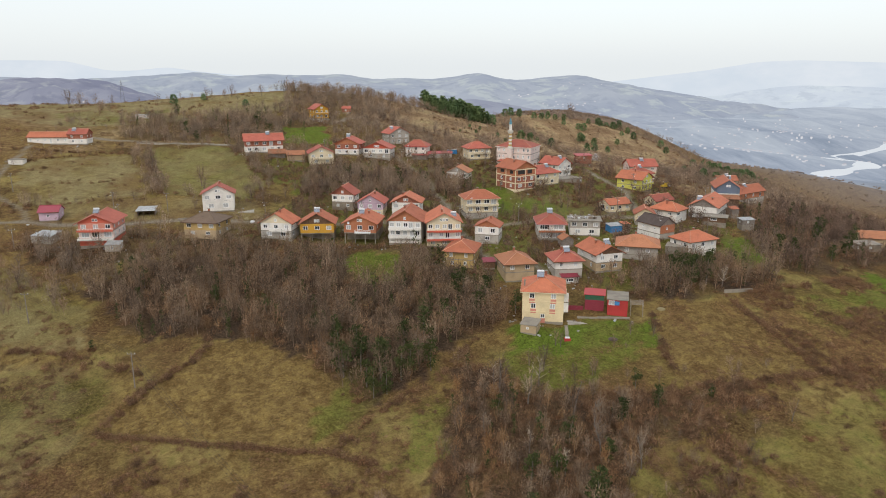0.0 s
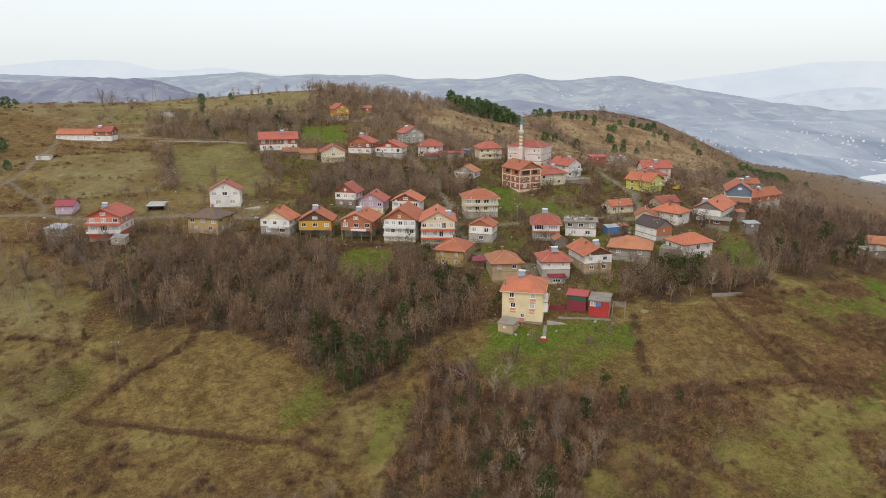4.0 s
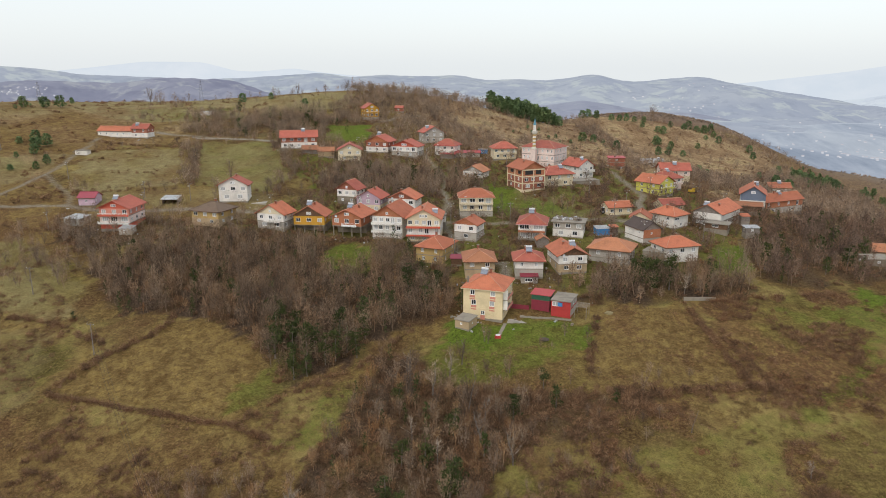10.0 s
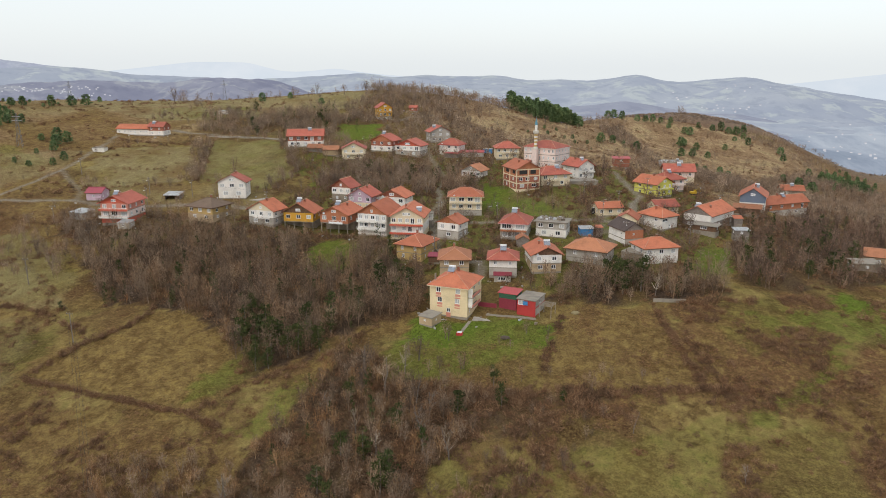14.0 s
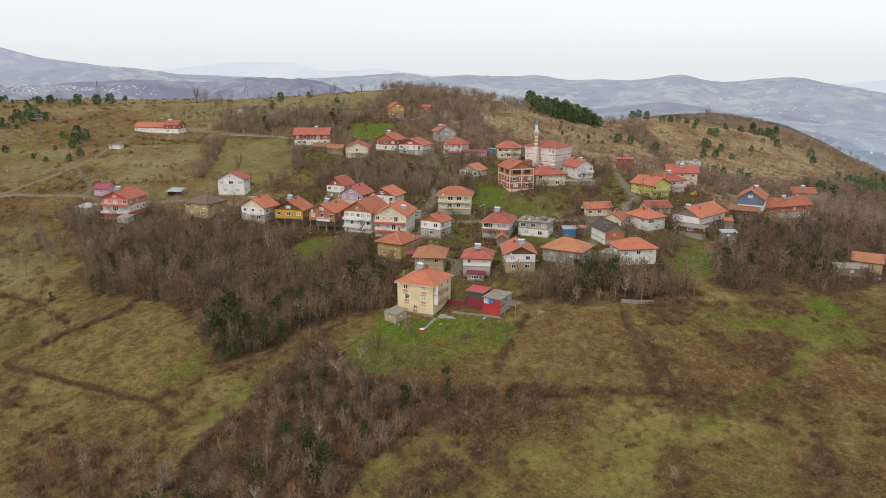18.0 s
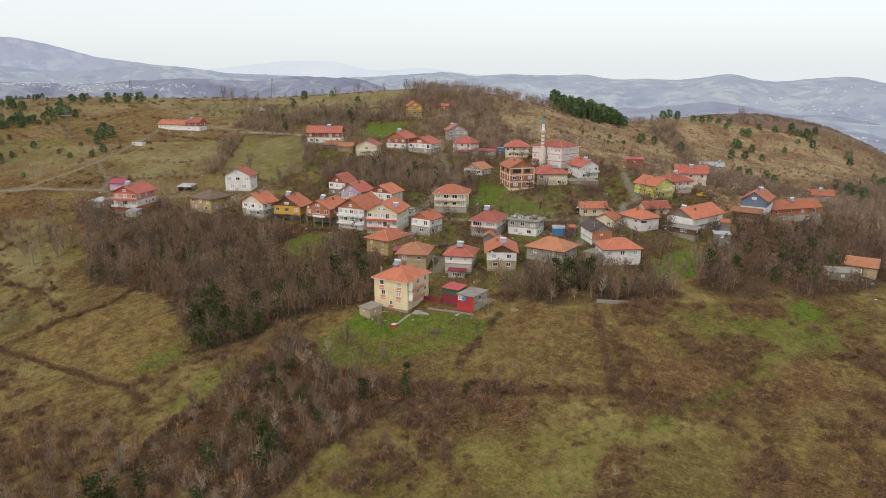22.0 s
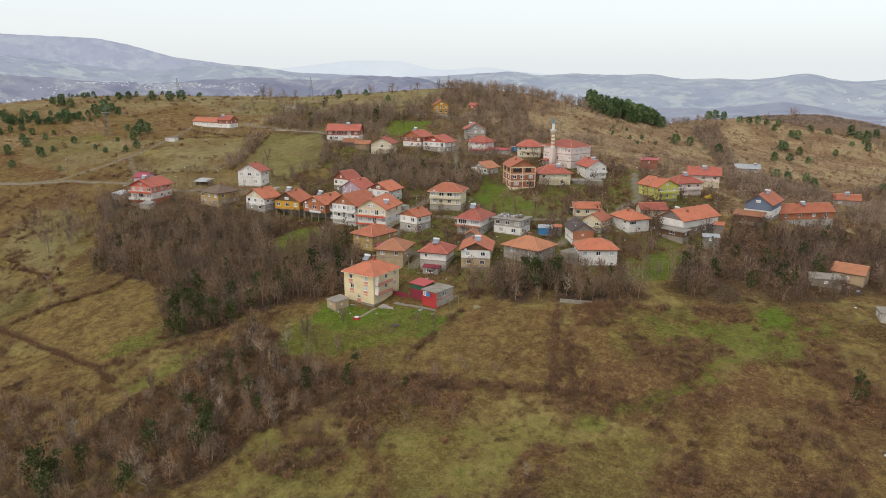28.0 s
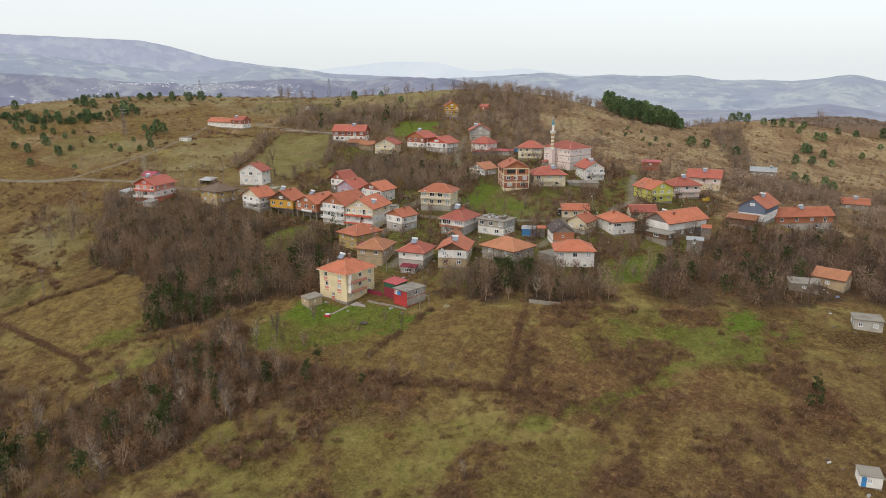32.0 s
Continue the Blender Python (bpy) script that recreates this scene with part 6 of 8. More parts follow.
def evergreen(seed, h, count=420):
    """An ivy-clad or evergreen broadleaf: (trunk, crown)."""
    g = np.random.default_rng(seed)
    pts = np.array([[0, 0, -0.4], [g.normal(0, 0.2), g.normal(0, 0.2), 0.5 * h], [g.normal(0, 0.4), g.normal(0, 0.4), 0.9 * h]])
    tr = limb_tubes(pts[:-1], pts[1:], np.array([0.022 * h, 0.013 * h]), np.array([0.013 * h, 0.004 * h]), 6)
    k = 20
    z = g.uniform(0.18, 0.95, k)
    az = g.uniform(0, math.tau, k)
    rr = h * 0.2 * np.sin(np.clip(z, 0, 1) * 2.6) * g.uniform(0.2, 1.2, k)
    c = np.column_stack([np.cos(az) * rr, np.sin(az) * rr, z * h])
    return tr, leaf_cloud(seed + 1, c, g.uniform(0.06, 0.13, k) * h, count, 0.25)


def pine(seed, h, count=420, wide=0.26):
    """A young pine: whorls of drooping needle sprays round a straight stem: (trunk, crown)."""
    g = np.random.default_rng(seed)
    tr = limb_tubes(np.array([[0, 0, -0.4]]), np.array([[0, 0, 0.95 * h]]), np.array([0.018 * h]), np.array([0.004 * h]), 6)
    z = g.uniform(0.08, 1.0, count)
    az = np.round(g.uniform(0, 9, count)) / 9 * math.tau + g.normal(0, 0.25, count) + z * 5
    rr = wide * h * np.clip(1.02 - z, 0, 1) ** 0.36 * np.clip(z * 5, 0.5, 1) * g.uniform(0.2, 1.05, count) ** 0.7
    p = np.column_stack([np.cos(az) * rr, np.sin(az) * rr, z * h + rr * 0.15])
    out = np.column_stack([np.cos(az), np.sin(az), g.uniform(-0.1, 0.6, count)])
    d = unit(out + g.normal(0, 0.35, (count, 3)))
    s = unit(np.cross(d, g.normal(size=(count, 3))))
    ln, wd = g.uniform(0.09, 0.16, count)[:, None] * h * 0.8 + 0.1, g.uniform(0.04, 0.075, count)[:, None] * h * 0.8 + 0.06
    v = np.stack([p - d * ln * 0.4, p + s * wd, p + d * ln, p - s * wd], 1).reshape(-1, 3)
    o = (np.arange(count) * 4)[:, None]
    return tr, (v, np.concatenate([o + np.array([[0, 1, 2]]), o + np.array([[0, 2, 3]])], 0))


def tri_mesh(name, v, t, mat, tone=None):
    me_ = bpy.data.meshes.new(name)
    me_.vertices.add(len(v))
    me_.vertices.foreach_set("co", np.ascontiguousarray(v, np.float32).ravel())
    me_.loops.add(t.size)
    me_.loops.foreach_set("vertex_index", np.ascontiguousarray(t, np.int32).ravel())
    me_.polygons.add(len(t))
    me_.polygons.foreach_set("loop_start", np.arange(0, t.size, 3, dtype=np.int32))
    me_.materials.append(mat)
    if tone is not None:
        me_.attributes.new("tone", "FLOAT", "POINT").data.foreach_set("value", np.ascontiguousarray(tone, np.float32))
    me_.update(calc_edges=True)
    return me_


def planted(kinds, xs_, ys_, lo, hi, g):
    """Copies of the kinds at the places, turned and scaled, as one set of triangles, and the tint of each."""
    zs_ = hill(xs_, ys_)
    hue = np.mod(0.45 + 0.16 * rough_at(xs_ * 0.7 + 60, ys_ * 0.7) + g.normal(0, 0.24, len(xs_)), 1.0)
    out, tones = [], []
    pick = g.integers(0, len(kinds), len(xs_))
    for k, (v, t) in enumerate(kinds):
        sel = np.nonzero(pick == k)[0]
        if not len(sel):
            continue
        a, s = g.uniform(0, math.tau, len(sel)), g.uniform(lo, hi, len(sel))
        c, q = np.cos(a) * s, np.sin(a) * s
        x = v[None, :, 0] * c[:, None] - v[None, :, 1] * q[:, None] + xs_[sel][:, None]
        y = v[None, :, 0] * q[:, None] + v[None, :, 1] * c[:, None] + ys_[sel][:, None]
        z = v[None, :, 2] * (s * g.uniform(0.85, 1.15, len(sel)))[:, None] + zs_[sel][:, None]
        tt = t[None] + (np.arange(len(sel)) * len(v))[:, None, None]
        out.append((np.stack([x, y, z], -1).reshape(-1, 3), tt.reshape(-1, 3)))
        tones.append(np.repeat(hue[sel], len(v)))
    return (*joined(out), np.concatenate(tones))


def free_of_houses(px, py, gap):
    ok = np.ones(len(px), bool)
    for ox, oy, yaw, w, d, over in HOUSE_PLANS:
        c, s = math.cos(radians(yaw)), math.sin(radians(yaw))
        lx, ly = (px - ox) * c + (py - oy) * s, -(px - ox) * s + (py - oy) * c
        ok &= ~((lx > -over - gap) & (lx < w + over + gap) & (ly > -over - gap) & (ly < d + over + gap))
    for wd, line in WAYS + TRACKS:
        ok &= along(px, py, line, wd + gap) < 0.5
    return ok


def spots(poly, per, g, gap=1.0, avoid=(), clump=0.0):
    """Places in the plot, about per of them on a square metre, clear of houses and ways."""
    p = np.array(poly)
    x0, y0 = p.min(0)
    x1, y1 = p.max(0)
    k = int((x1 - x0) * (y1 - y0) * per)
    x, y = g.uniform(x0, x1, k), g.uniform(y0, y1, k)
    ok = inside(x, y, poly) & free_of_houses(x, y, gap)
    for q in avoid:
        ok &= ~inside(x, y, q)
    if clump:
        ok &= rough_at(x, y) > clump - 1 + g.uniform(-0.3, 0.3, k)
    return x[ok], y[ok]


def stand(name, label, mat, kinds, places, lo, hi, g, category="woodland"):
    x, y = (np.concatenate(c) for c in zip(*places)) if isinstance(places, list) else places
    if len(x) == 0:
        return
    v, t, tone = planted(kinds, x, y, lo, hi, g)
    tagged(new(name, tri_mesh(name, v, t, mat, tone)), label, category, kind="stuff")



# ---- special buildings and fixtures ----
house("pink three-storey mosque with red hipped roof and small arched windows", (25.8, 351.9), (42.6, 344.0), 22.6, 15.2, "hip", 3.0,
      [(3.3, PINK, 7, 0.85, 1.35), (3.2, PINK, 7, 0.85, 1.35), (3.3, PINK, 3, 0.85, 1.5)], ROOFRED, trim=WHITE, over=0.5, category="mosque", name="mosque", side=6)
house("small mosque porch with red roof", (26.3, 349.0), (29.8, 347.4), 15.6, 3.0, "hip", 0.9, [(2.6, WHITE, 1, 1.4, 1.6)], ROOFRED, over=0.4, category="porch", name="porch")
mx, my = 32.6, 346.9
mz = ground(mx, my) - 0.5
minaret = empty("minaret", pose(mx, my, mz, 0, 0, -25), "white banded stone minaret with teal conical spire", "minaret")
part("base", boxed(-1.1, 1.1, -1.1, 1.1, 0, 22.0 - mz, 0.05), PINK, minaret, "square pink base")
bm = bmesh.new()
tube(bm, (0, 0, 22.0 - mz), (0, 0, 23.2 - mz), 1.4, 0.8, 12)
part("collar", bm, MINSTONE, minaret)
for i in range(7):
    bm = bmesh.new()
    z0 = 23.2 - mz + i * 0.85
    tube(bm, (0, 0, z0), (0, 0, z0 + 0.85), 0.78 if i % 2 else 0.83, 0.78 if i % 2 else 0.83, 14)
    part("shaft_ring", bm, WHITE if i % 2 else DULLOCHRE, minaret)
bm = bmesh.new()
tube(bm, (0, 0, 29.1 - mz), (0, 0, 29.9 - mz), 0.8, 1.35, 14)
tube(bm, (0, 0, 29.9 - mz), (0, 0, 30.8 - mz), 1.4, 1.4, 14)
part("gallery", bm, MINSTONE, minaret)
bm = bmesh.new()
tube(bm, (0, 0, 30.8 - mz), (0, 0, 33.6 - mz), 0.64, 0.64, 12)
part("upper_shaft", bm, WHITE, minaret)
bm = bmesh.new()
tube(bm, (0, 0, 33.6 - mz), (0, 0, 36.9 - mz), 0.78, 0.03, 12)
part("spire", bm, TEAL, minaret, "teal sheet-metal cone")
bm = bmesh.new()
tube(bm, (0, 0, 36.9 - mz), (0, 0, 37.9 - mz), 0.06, 0.02, 6)
part("finial", bm, METALGREY, minaret)

# yellow front house: balconies on its east side, red surrounds
yw, yd, yo = HOUSE_PLANS[0][3], HOUSE_PLANS[0][4], Y1
for zf in (2.7, 5.5):
    bal = part("balcony", boxed(yw, yw + 1.3, 0.6, yd * 0.62, zf - 0.15, zf), CONCRETE, yo)
    part("parapet", boxed(yw + 1.2, yw + 1.3, 0.6, yd * 0.62, zf, zf + 0.75), SALMON, bal, "pink parapet")
    part("parapet", boxed(yw + 0.003, yw + 1.2, 0.6, 0.7, zf, zf + 0.95), WHITE, bal)
    part("screen", boxed(yw + 0.003, yw + 1.25, 0.72, 0.8, zf + 0.95, zf + 2.5), WHITE, bal)
for ob in [o for o in Y1.children if o.name.startswith("wall")]:
    for wnd in [c for c in ob.children if c.name.startswith("window")]:
        if abs(wnd.matrix_basis.to_euler().z) < 0.1:
            p = wnd.matrix_basis.translation
            w0, h0 = max(v.co.x for v in wnd.data.vertices), max(v.co.z for v in wnd.data.vertices)
            part("spandrel", boxed(p.x - 0.06, p.x + w0 + 0.06, -0.05, 0.0, p.z - 1.3, p.z - 0.04), SALMON, ob, "salmon panel below the window")
part("chimney_pipe", boxed(0.2, 0.6, 3.0, 3.4, 8.4, 10.6), CONCRETE, Y1)

# the unfinished brick house: concrete bands and columns, and dark panels for the shade in frameless gaps
ub = [i for i, r_ in enumerate(ROOTS) if r_.get("label", "").startswith("unfinished three-storey")][0]
uw, ud, ur = HOUSE_PLANS[ub][3], HOUSE_PLANS[ub][4], ROOTS[ub]
for z_ in (2.6, 5.5, 8.3):
    part("concrete_band", boxed(-0.1, uw + 0.1, -0.1, ud + 0.1, z_ - 0.3, z_ + 0.14), CREAM, ur, "pale concrete band")
for x_, y_ in ((0, 0), (uw, 0), (0, ud), (uw, ud), (uw / 2, 0), (uw, ud / 2), (0, ud / 2)):
    part("column", boxed(x_ - 0.16, x_ + 0.16, y_ - 0.16, y_ + 0.16, -0.5, 8.0), CREAM, ur)
# flat dark boxes on the wall, their colour painting the shade inside
for x0_, x1_ in ((0.12, 0.46), (0.60, 0.84)):
    part("opening", boxed(x0_ * uw, x1_ * uw, -0.03, 0.02, 6.2, 7.9), DARK, ur, "dark panel painted as a shaded unglazed gap")
for y0_, y1_ in ((0.12, 0.3), (0.6, 0.8)):
    part("opening", boxed(-0.03, 0.02, y0_ * ud, y1_ * ud, 6.4, 7.8), DARK, ur, "dark panel painted as a shaded unglazed gap")

# the red workshop beside it
house("red-painted flat-roofed workshop with blue-curtained windows", (44.5, 184.0), (50.2, 182.6), -1.2, 8.0, "flat", 0.0, [(1.9, REDPAINT, 3, 1.5, 1.25), (2.2, REDPAINT, 0, 1, 1)], FLATCON, over=0.25, category="workshop", name="workshop", side=1, flanks=GREYREND, foot=REDPAINT)
bp = new("blue_curtain", boxed_mesh := bpy.data.meshes.new("blue_curtain"))
bmx = boxed(0, 1.3, 0, 0.04, 0, 1.1)
bmx.to_mesh(boxed_mesh)
bmx.free()
boxed_mesh.materials.append(BLUEPAINT)
bp.matrix_world = pose(46.55, 183.42, -2.55, 0, 0, -13.8)
tagged(bp, "blue curtain hung in the workshop window", "curtain")
house("lean-to with green boarded front and red sheet roof", (38.9, 187.4), (44.6, 186.0), -0.7, 5.0, "mono", 0.4, [(1.7, GREENPAINT, 0, 1, 1), (1.9, MAROON, 0, 1.4, 1.2)], AWNINGRED, over=0.35, foot=MAROON, category="lean-to", name="lean_to")


def wall_run(name, label, a, b, h, thick, mat, category="wall", steps=6):
    """A low wall that follows the slope, each length a part."""
    root = empty(name, pose(a[0], a[1], ground(*a)), label, category)
    n_ = steps
    ang = math.degrees(math.atan2(b[1] - a[1], b[0] - a[0]))
    ln = math.hypot(b[0] - a[0], b[1] - a[1]) / n_
    for i in range(n_):
        x, y = a[0] + (b[0] - a[0]) * i / n_, a[1] + (b[1] - a[1]) * i / n_
        z = min(ground(x, y), ground(x + (b[0] - a[0]) / n_, y + (b[1] - a[1]) / n_))
        part("panel", boxed(0, ln - 0.02, -thick / 2, thick / 2, -0.4, h), mat, root, m=pose(x - a[0], y - a[1], z - ground(*a), 0, 0, ang))
    return root


wall_run("garden_wall", "maroon sheet fence beside the yellow house", (33.5, 187.5), (38.8, 187.2), 1.3, 0.1, MAROON, "fence", 3)
wall_run("garden_wall", "low concrete retaining wall of the workshop yard", (39.5, 182.3), (50.4, 181.6), 0.5, 0.35, CONCRETE, "wall", 5)
wall_run("garden_wall", "pale concrete wall at the field edge", (81.3, 196.2), (90.0, 197.3), 1.0, 0.3, CONCRETE, "wall", 5)
wall_run("garden_wall", "old stone wall along the lane", (12.0, 225.5), (17.5, 216.5), 1.2, 0.4, STONE, "wall", 4)
wall_run("terrace_edge", "concrete parapet of a yard below the white house", (-100.0, 262.5), (-91.0, 263.0), 0.8, 0.3, CONCRETE, "wall", 4)
house("raised concrete terrace below the white house", (51.5, 316.0), (63.5, 322.0), 11.2, 8.0, "flat", 0.0, [(2.4, CONCRETE, 0, 1, 1)], FLATCON, over=0.1, category="terrace", name="terrace")
house("flat concrete store beside the white bungalow", (72.5, 225.3), (79.2, 222.3), 3.4, 6.5, "flat", 0.0, [(2.2, CONCRETE, 0, 1, 1)], FLATCON, over=0.15, category="store", name="store")
house("blue tarpaulin-sided shed with sheet roof", (59.0, 244.5), (63.8, 246.0), 5.9, 4.0, "mono", 0.4, [(2.4, BLUEPAINT, 0, 1, 1)], SHEET, over=0.2, category="shed", name="shed")
house("small orange-roofed coop beside the blue shed", (64.0, 246.4), (66.8, 247.4), 6.2, 3.0, "mono", 0.4, [(2.0, GREYWOOD, 0, 1, 1)], ROOF, over=0.2, category="coop", name="coop")
house("blue site cabin near the upper houses", (2.5, 371.0), (7.5, 371.5), 18.6, 3.0, "flat", 0.0, [(2.4, BLUEPAINT, 1, 0.9, 0.8)], SHEET, over=0.1, category="cabin", name="cabin")
house("tumbledown timber shed with sagging brown tile roof", (117.5, 304.8), (128.5, 302.5), 4.8, 6.0, "mono", 1.0, [(2.4, WOOD, 0, 1, 1)], ROOFBROWN, over=0.6, category="shed", name="shed")
house("small shed with orange tile roof in the scrub", (113.5, 275.0), (117.0, 275.4), 6.0, 3.5, "mono", 0.6, [(2.0, GREYWOOD, 0, 1, 1)], ROOF, over=0.2, category="shed", name="shed")
house("low hut with pale sheet roof in the scrub", (111.5, 259.0), (117.0, 260.0), 4.9, 4.0, "mono", 0.4, [(2.0, GREYWOOD, 1, 0.8, 0.8)], SHEET, over=0.3, category="hut", name="hut")
house("grey timber deck shed under the long white house", (97.0, 262.0), (105.5, 258.0), 5.9, 5.0, "mono", 0.4, [(2.0, WOOD, 1, 2.0, 1.0)], FLATCON, over=0.6, category="shed", name="shed")
house("small brown-roofed shed by the lane", (12.5, 212.5), (16.5, 213.0), 1.6, 4.0, "mono", 0.5, [(2.0, WOOD, 0, 1, 1)], MAROON, over=0.3, category="shed", name="shed")
house("low white shed beside the cream house", (1.0, 247.5), (5.5, 248.0), 8.0, 4.0, "flat", 0.0, [(2.4, WHITE, 2, 0.9, 0.8)], FLATCON, over=0.2, category="shed", name="shed")


def carport(label, L, R, z, d, h):
    """An open-fronted shelter: posts, back wall and a sloping roof."""
    yaw = math.degrees(math.atan2(R[1] - L[1], R[0] - L[0]))
    w = math.hypot(R[0] - L[0], R[1] - L[1])
    root = empty("carport", pose(L[0], L[1], z - h, 0, 0, yaw), label, "carport")
    HOUSE_PLANS.append((L[0], L[1], yaw, w, d, 0.2))
    for x in (0.1, w * 0.36, w * 0.68, w - 0.1):
        part("post", boxed(x - 0.08, x + 0.08, 0.05, 0.2, -1.2, h), WOOD, root)
    part("back_wall", boxed(0, w, d - 0.15, d, -1.2, h + 0.1), GREYWOOD, root)
    part("side_wall", boxed(0, 0.12, 0.4, d - 0.15, -1.2, h), GREYWOOD, root)
    part("side_wall", boxed(w - 0.12, w, 0.4, d - 0.15, -1.2, h), GREYWOOD, root)
    bm = bmesh.new()
    slab(bm, [(-0.3, -0.5, h + 0.1), (w + 0.3, -0.5, h + 0.1), (w + 0.3, d + 0.3, h + 0.75), (-0.3, d + 0.3, h + 0.75)], 0.14)
    rf = part("roof", bm, SHEET, root)
    part("fascia", boxed(-0.32, w + 0.32, -0.56, -0.503, h - 0.2, h + 0.12), TANKWHITE, rf)


carport("open timber carport with pale sheet roof", (-116.3, 264.9), (-110.0, 266.0), 7.6, 5.0, 2.9)

# pergola frame of the workshop
pg = empty("pergola", pose(50.6, 183.2, ground(51, 184), 0, 0, -13), "unroofed pale timber pergola beside the workshop", "pergola")
for x in (0.4, 3.6):
    for y in (0.4, 4.2):
        part("post", boxed(x - 0.07, x + 0.07, y - 0.07, y + 0.07, -0.6, 3.3), PALETIMBER, pg)
for i in range(6):
    part("beam", boxed(0.2, 3.8, 0.35 + i * 0.76, 0.45 + i * 0.76, 3.3, 3.42), PALETIMBER, pg)

# well head, heaps and small yard things
wh_ = empty("well_head", pose(31.7, 170.4, ground(31.7, 170.4)), "small red and white well box on the grass", "well")
part("curb", boxed(-0.8, 0.8, -0.6, 0.6, -0.3, 0.6, 0.03), REDPAINT, wh_)
part("lid", boxed(-0.6, 0.6, -0.45, 0.45, 0.602, 0.8, 0.03), TANKWHITE, wh_)
pth = empty("garden_path", pose(32.0, 171.5, 0), "pale concrete garden path", "path", kind="structure")
for i in range(9):
    y = 172.0 + i * 0.78
    part("paving_slab", boxed(-0.45, 0.45, 0, 0.72, -0.1, 0.08), CONCRETE, pth, m=pose(0.1 * i, 0.5 + i * 0.78, ground(32.0 + 0.1 * i, y) + 0.03))


def heap(name, label, x, y, r, h, mat, category="heap"):
    bm = bmesh.new()
    bmesh.ops.create_icosphere(bm, subdivisions=3, radius=1.0)
    for v in bm.verts:
        k = 1 + 0.25 * noise.noise(v.co * 2.3 + Vector((x, y, 0)))
        v.co = Vector((v.co.x * r * k, v.co.y * r * k, max(v.co.z, -0.3) * h * k))
    me_ = bpy.data.meshes.new(name)
    bm.to_mesh(me_)
    bm.free()
    me_.materials.append(mat)
    ob = new(name, me_)
    ob.location = (x, y, ground(x, y))
    return tagged(ob, label, category)


SAND = plaster("pale_sand", (0.42, 0.33, 0.20), 0.3)
STRAW = plaster("dull_straw", (0.30, 0.24, 0.12), 0.4)
SOIL = plaster("dark_soil", (0.09, 0.065, 0.045), 0.4)
yard = empty("yard_slab", pose(36.5, 182.6, ground(40, 182.5)), "pale cracked concrete yard in front of the workshop", "yard", kind="structure")
for i in range(5):
    for j in range(2):
        part("slab", boxed(0, 1.95, 0, 1.35, -0.5, 0.06 + 0.02 * ((i + j) % 2)), CONCRETE, yard, m=pose(i * 2.0, j * 1.4 - 0.12 * i, 0.0, 0, 0, -4))
for i in range(4):
    for j in range(3):
        part("slab", boxed(0, 1.75, 0, 1.55, -0.6, 0.10 + 0.03 * ((i * 2 + j) % 3)), GREYREND, yard, m=pose(-3.2 + i * 1.8, -3.4 + j * 1.6, ground(34, 180.5) - ground(40, 182.5) + 0.05, 0, 0, -8))
ramp_yard = empty("yard_slab", pose(-79.5, 268.5, ground(-77, 271), 0, 0, 14), "pale concrete yard beside the white house", "yard", kind="structure")
for i in range(3):
    for j in range(3):
        part("slab", boxed(0, 1.95, 0, 1.95, -0.8, 0.08 + 0.03 * ((i + 2 * j) % 3)), GREYREND, ramp_yard, m=pose(0.6 + i * 2.0, j * 2.0, 0.0))
heap("soil_heap", "dark heap of soil and ash on the lawn", 43.5, 171.0, 1.2, 0.35, SOIL)
heap("straw_heap", "pale straw heap at the field edge", 60.5, 187.0, 1.2, 0.4, STRAW)
heap("rubble_heap", "pale rubble and sand heap by the flat-roofed house", 47.5, 258.5, 3.0, 1.2, SAND)
heap("haystack", "small pale plastic-wrapped hay heap", -74.0, 262.0, 0.9, 0.9, STRAW)
heap("haystack", "white plastic-covered stack behind the ochre house", -71.0, 259.0, 0.8, 0.7, TANKWHITE)

# poles, pylons and wires
POLES = []


def pole(x, y, h, arm=True):
    z = ground(x, y)
    root = empty("utility_pole", pose(x, y, z, 0, 0, (x * 7) % 60 - 30), "weathered timber utility pole with cross arm", "utility pole", "utility poles")
    bm = bmesh.new()
    tube(bm, (0, 0, -0.8), (0, 0, h), 0.17, 0.1, 8)
    part("shaft", bm, GREYWOOD, root)
    if arm:
        part("cross_arm", boxed(-1.0, 1.0, -0.07, 0.07, h - 0.6, h - 0.45), GREYWOOD, root)
        for sx in (-0.9, 0.0, 0.9):
            bm = bmesh.new()
            tube(bm, (sx, 0, h - 0.45), (sx, 0, h - 0.2), 0.06, 0.04, 6)
            part("insulator", bm, TANKWHITE, root)
    if y > 200:
        part("lamp_arm", boxed(-0.04, 0.04, -0.8, 0.0, h - 1.3, h - 1.22), METALGREY, root)
        part("lamp_head", boxed(-0.12, 0.12, -1.2, -0.7, h - 1.34, h - 1.18, 0.03), TANKWHITE, root, "white street lamp head")
    POLES.append((x, y, z + h - 0.25))


for x, y, h in [(-73, 155, 9), (-115, 186, 9), (66.2, 265.7, 8.5), (-106.8, 271, 7.5), (-128, 271.7, 7.5), (-146.5, 235.3, 7), (-178.9, 292.4, 8), (-200, 262, 8), (-66, 259, 7.5), (-30, 258, 7.5), (6, 256, 7.5), (28, 258, 7.5), (12.5, 222, 7.5), (31, 202, 7), (72, 284, 8), (84, 312, 8), (58, 300, 8), (20, 340, 8), (-20, 345, 8), (-60, 362, 8), (112, 300, 8), (96, 252, 7.5), (74, 238, 7.5), (-120, 258, 8)]:
    pole(x, y, h)


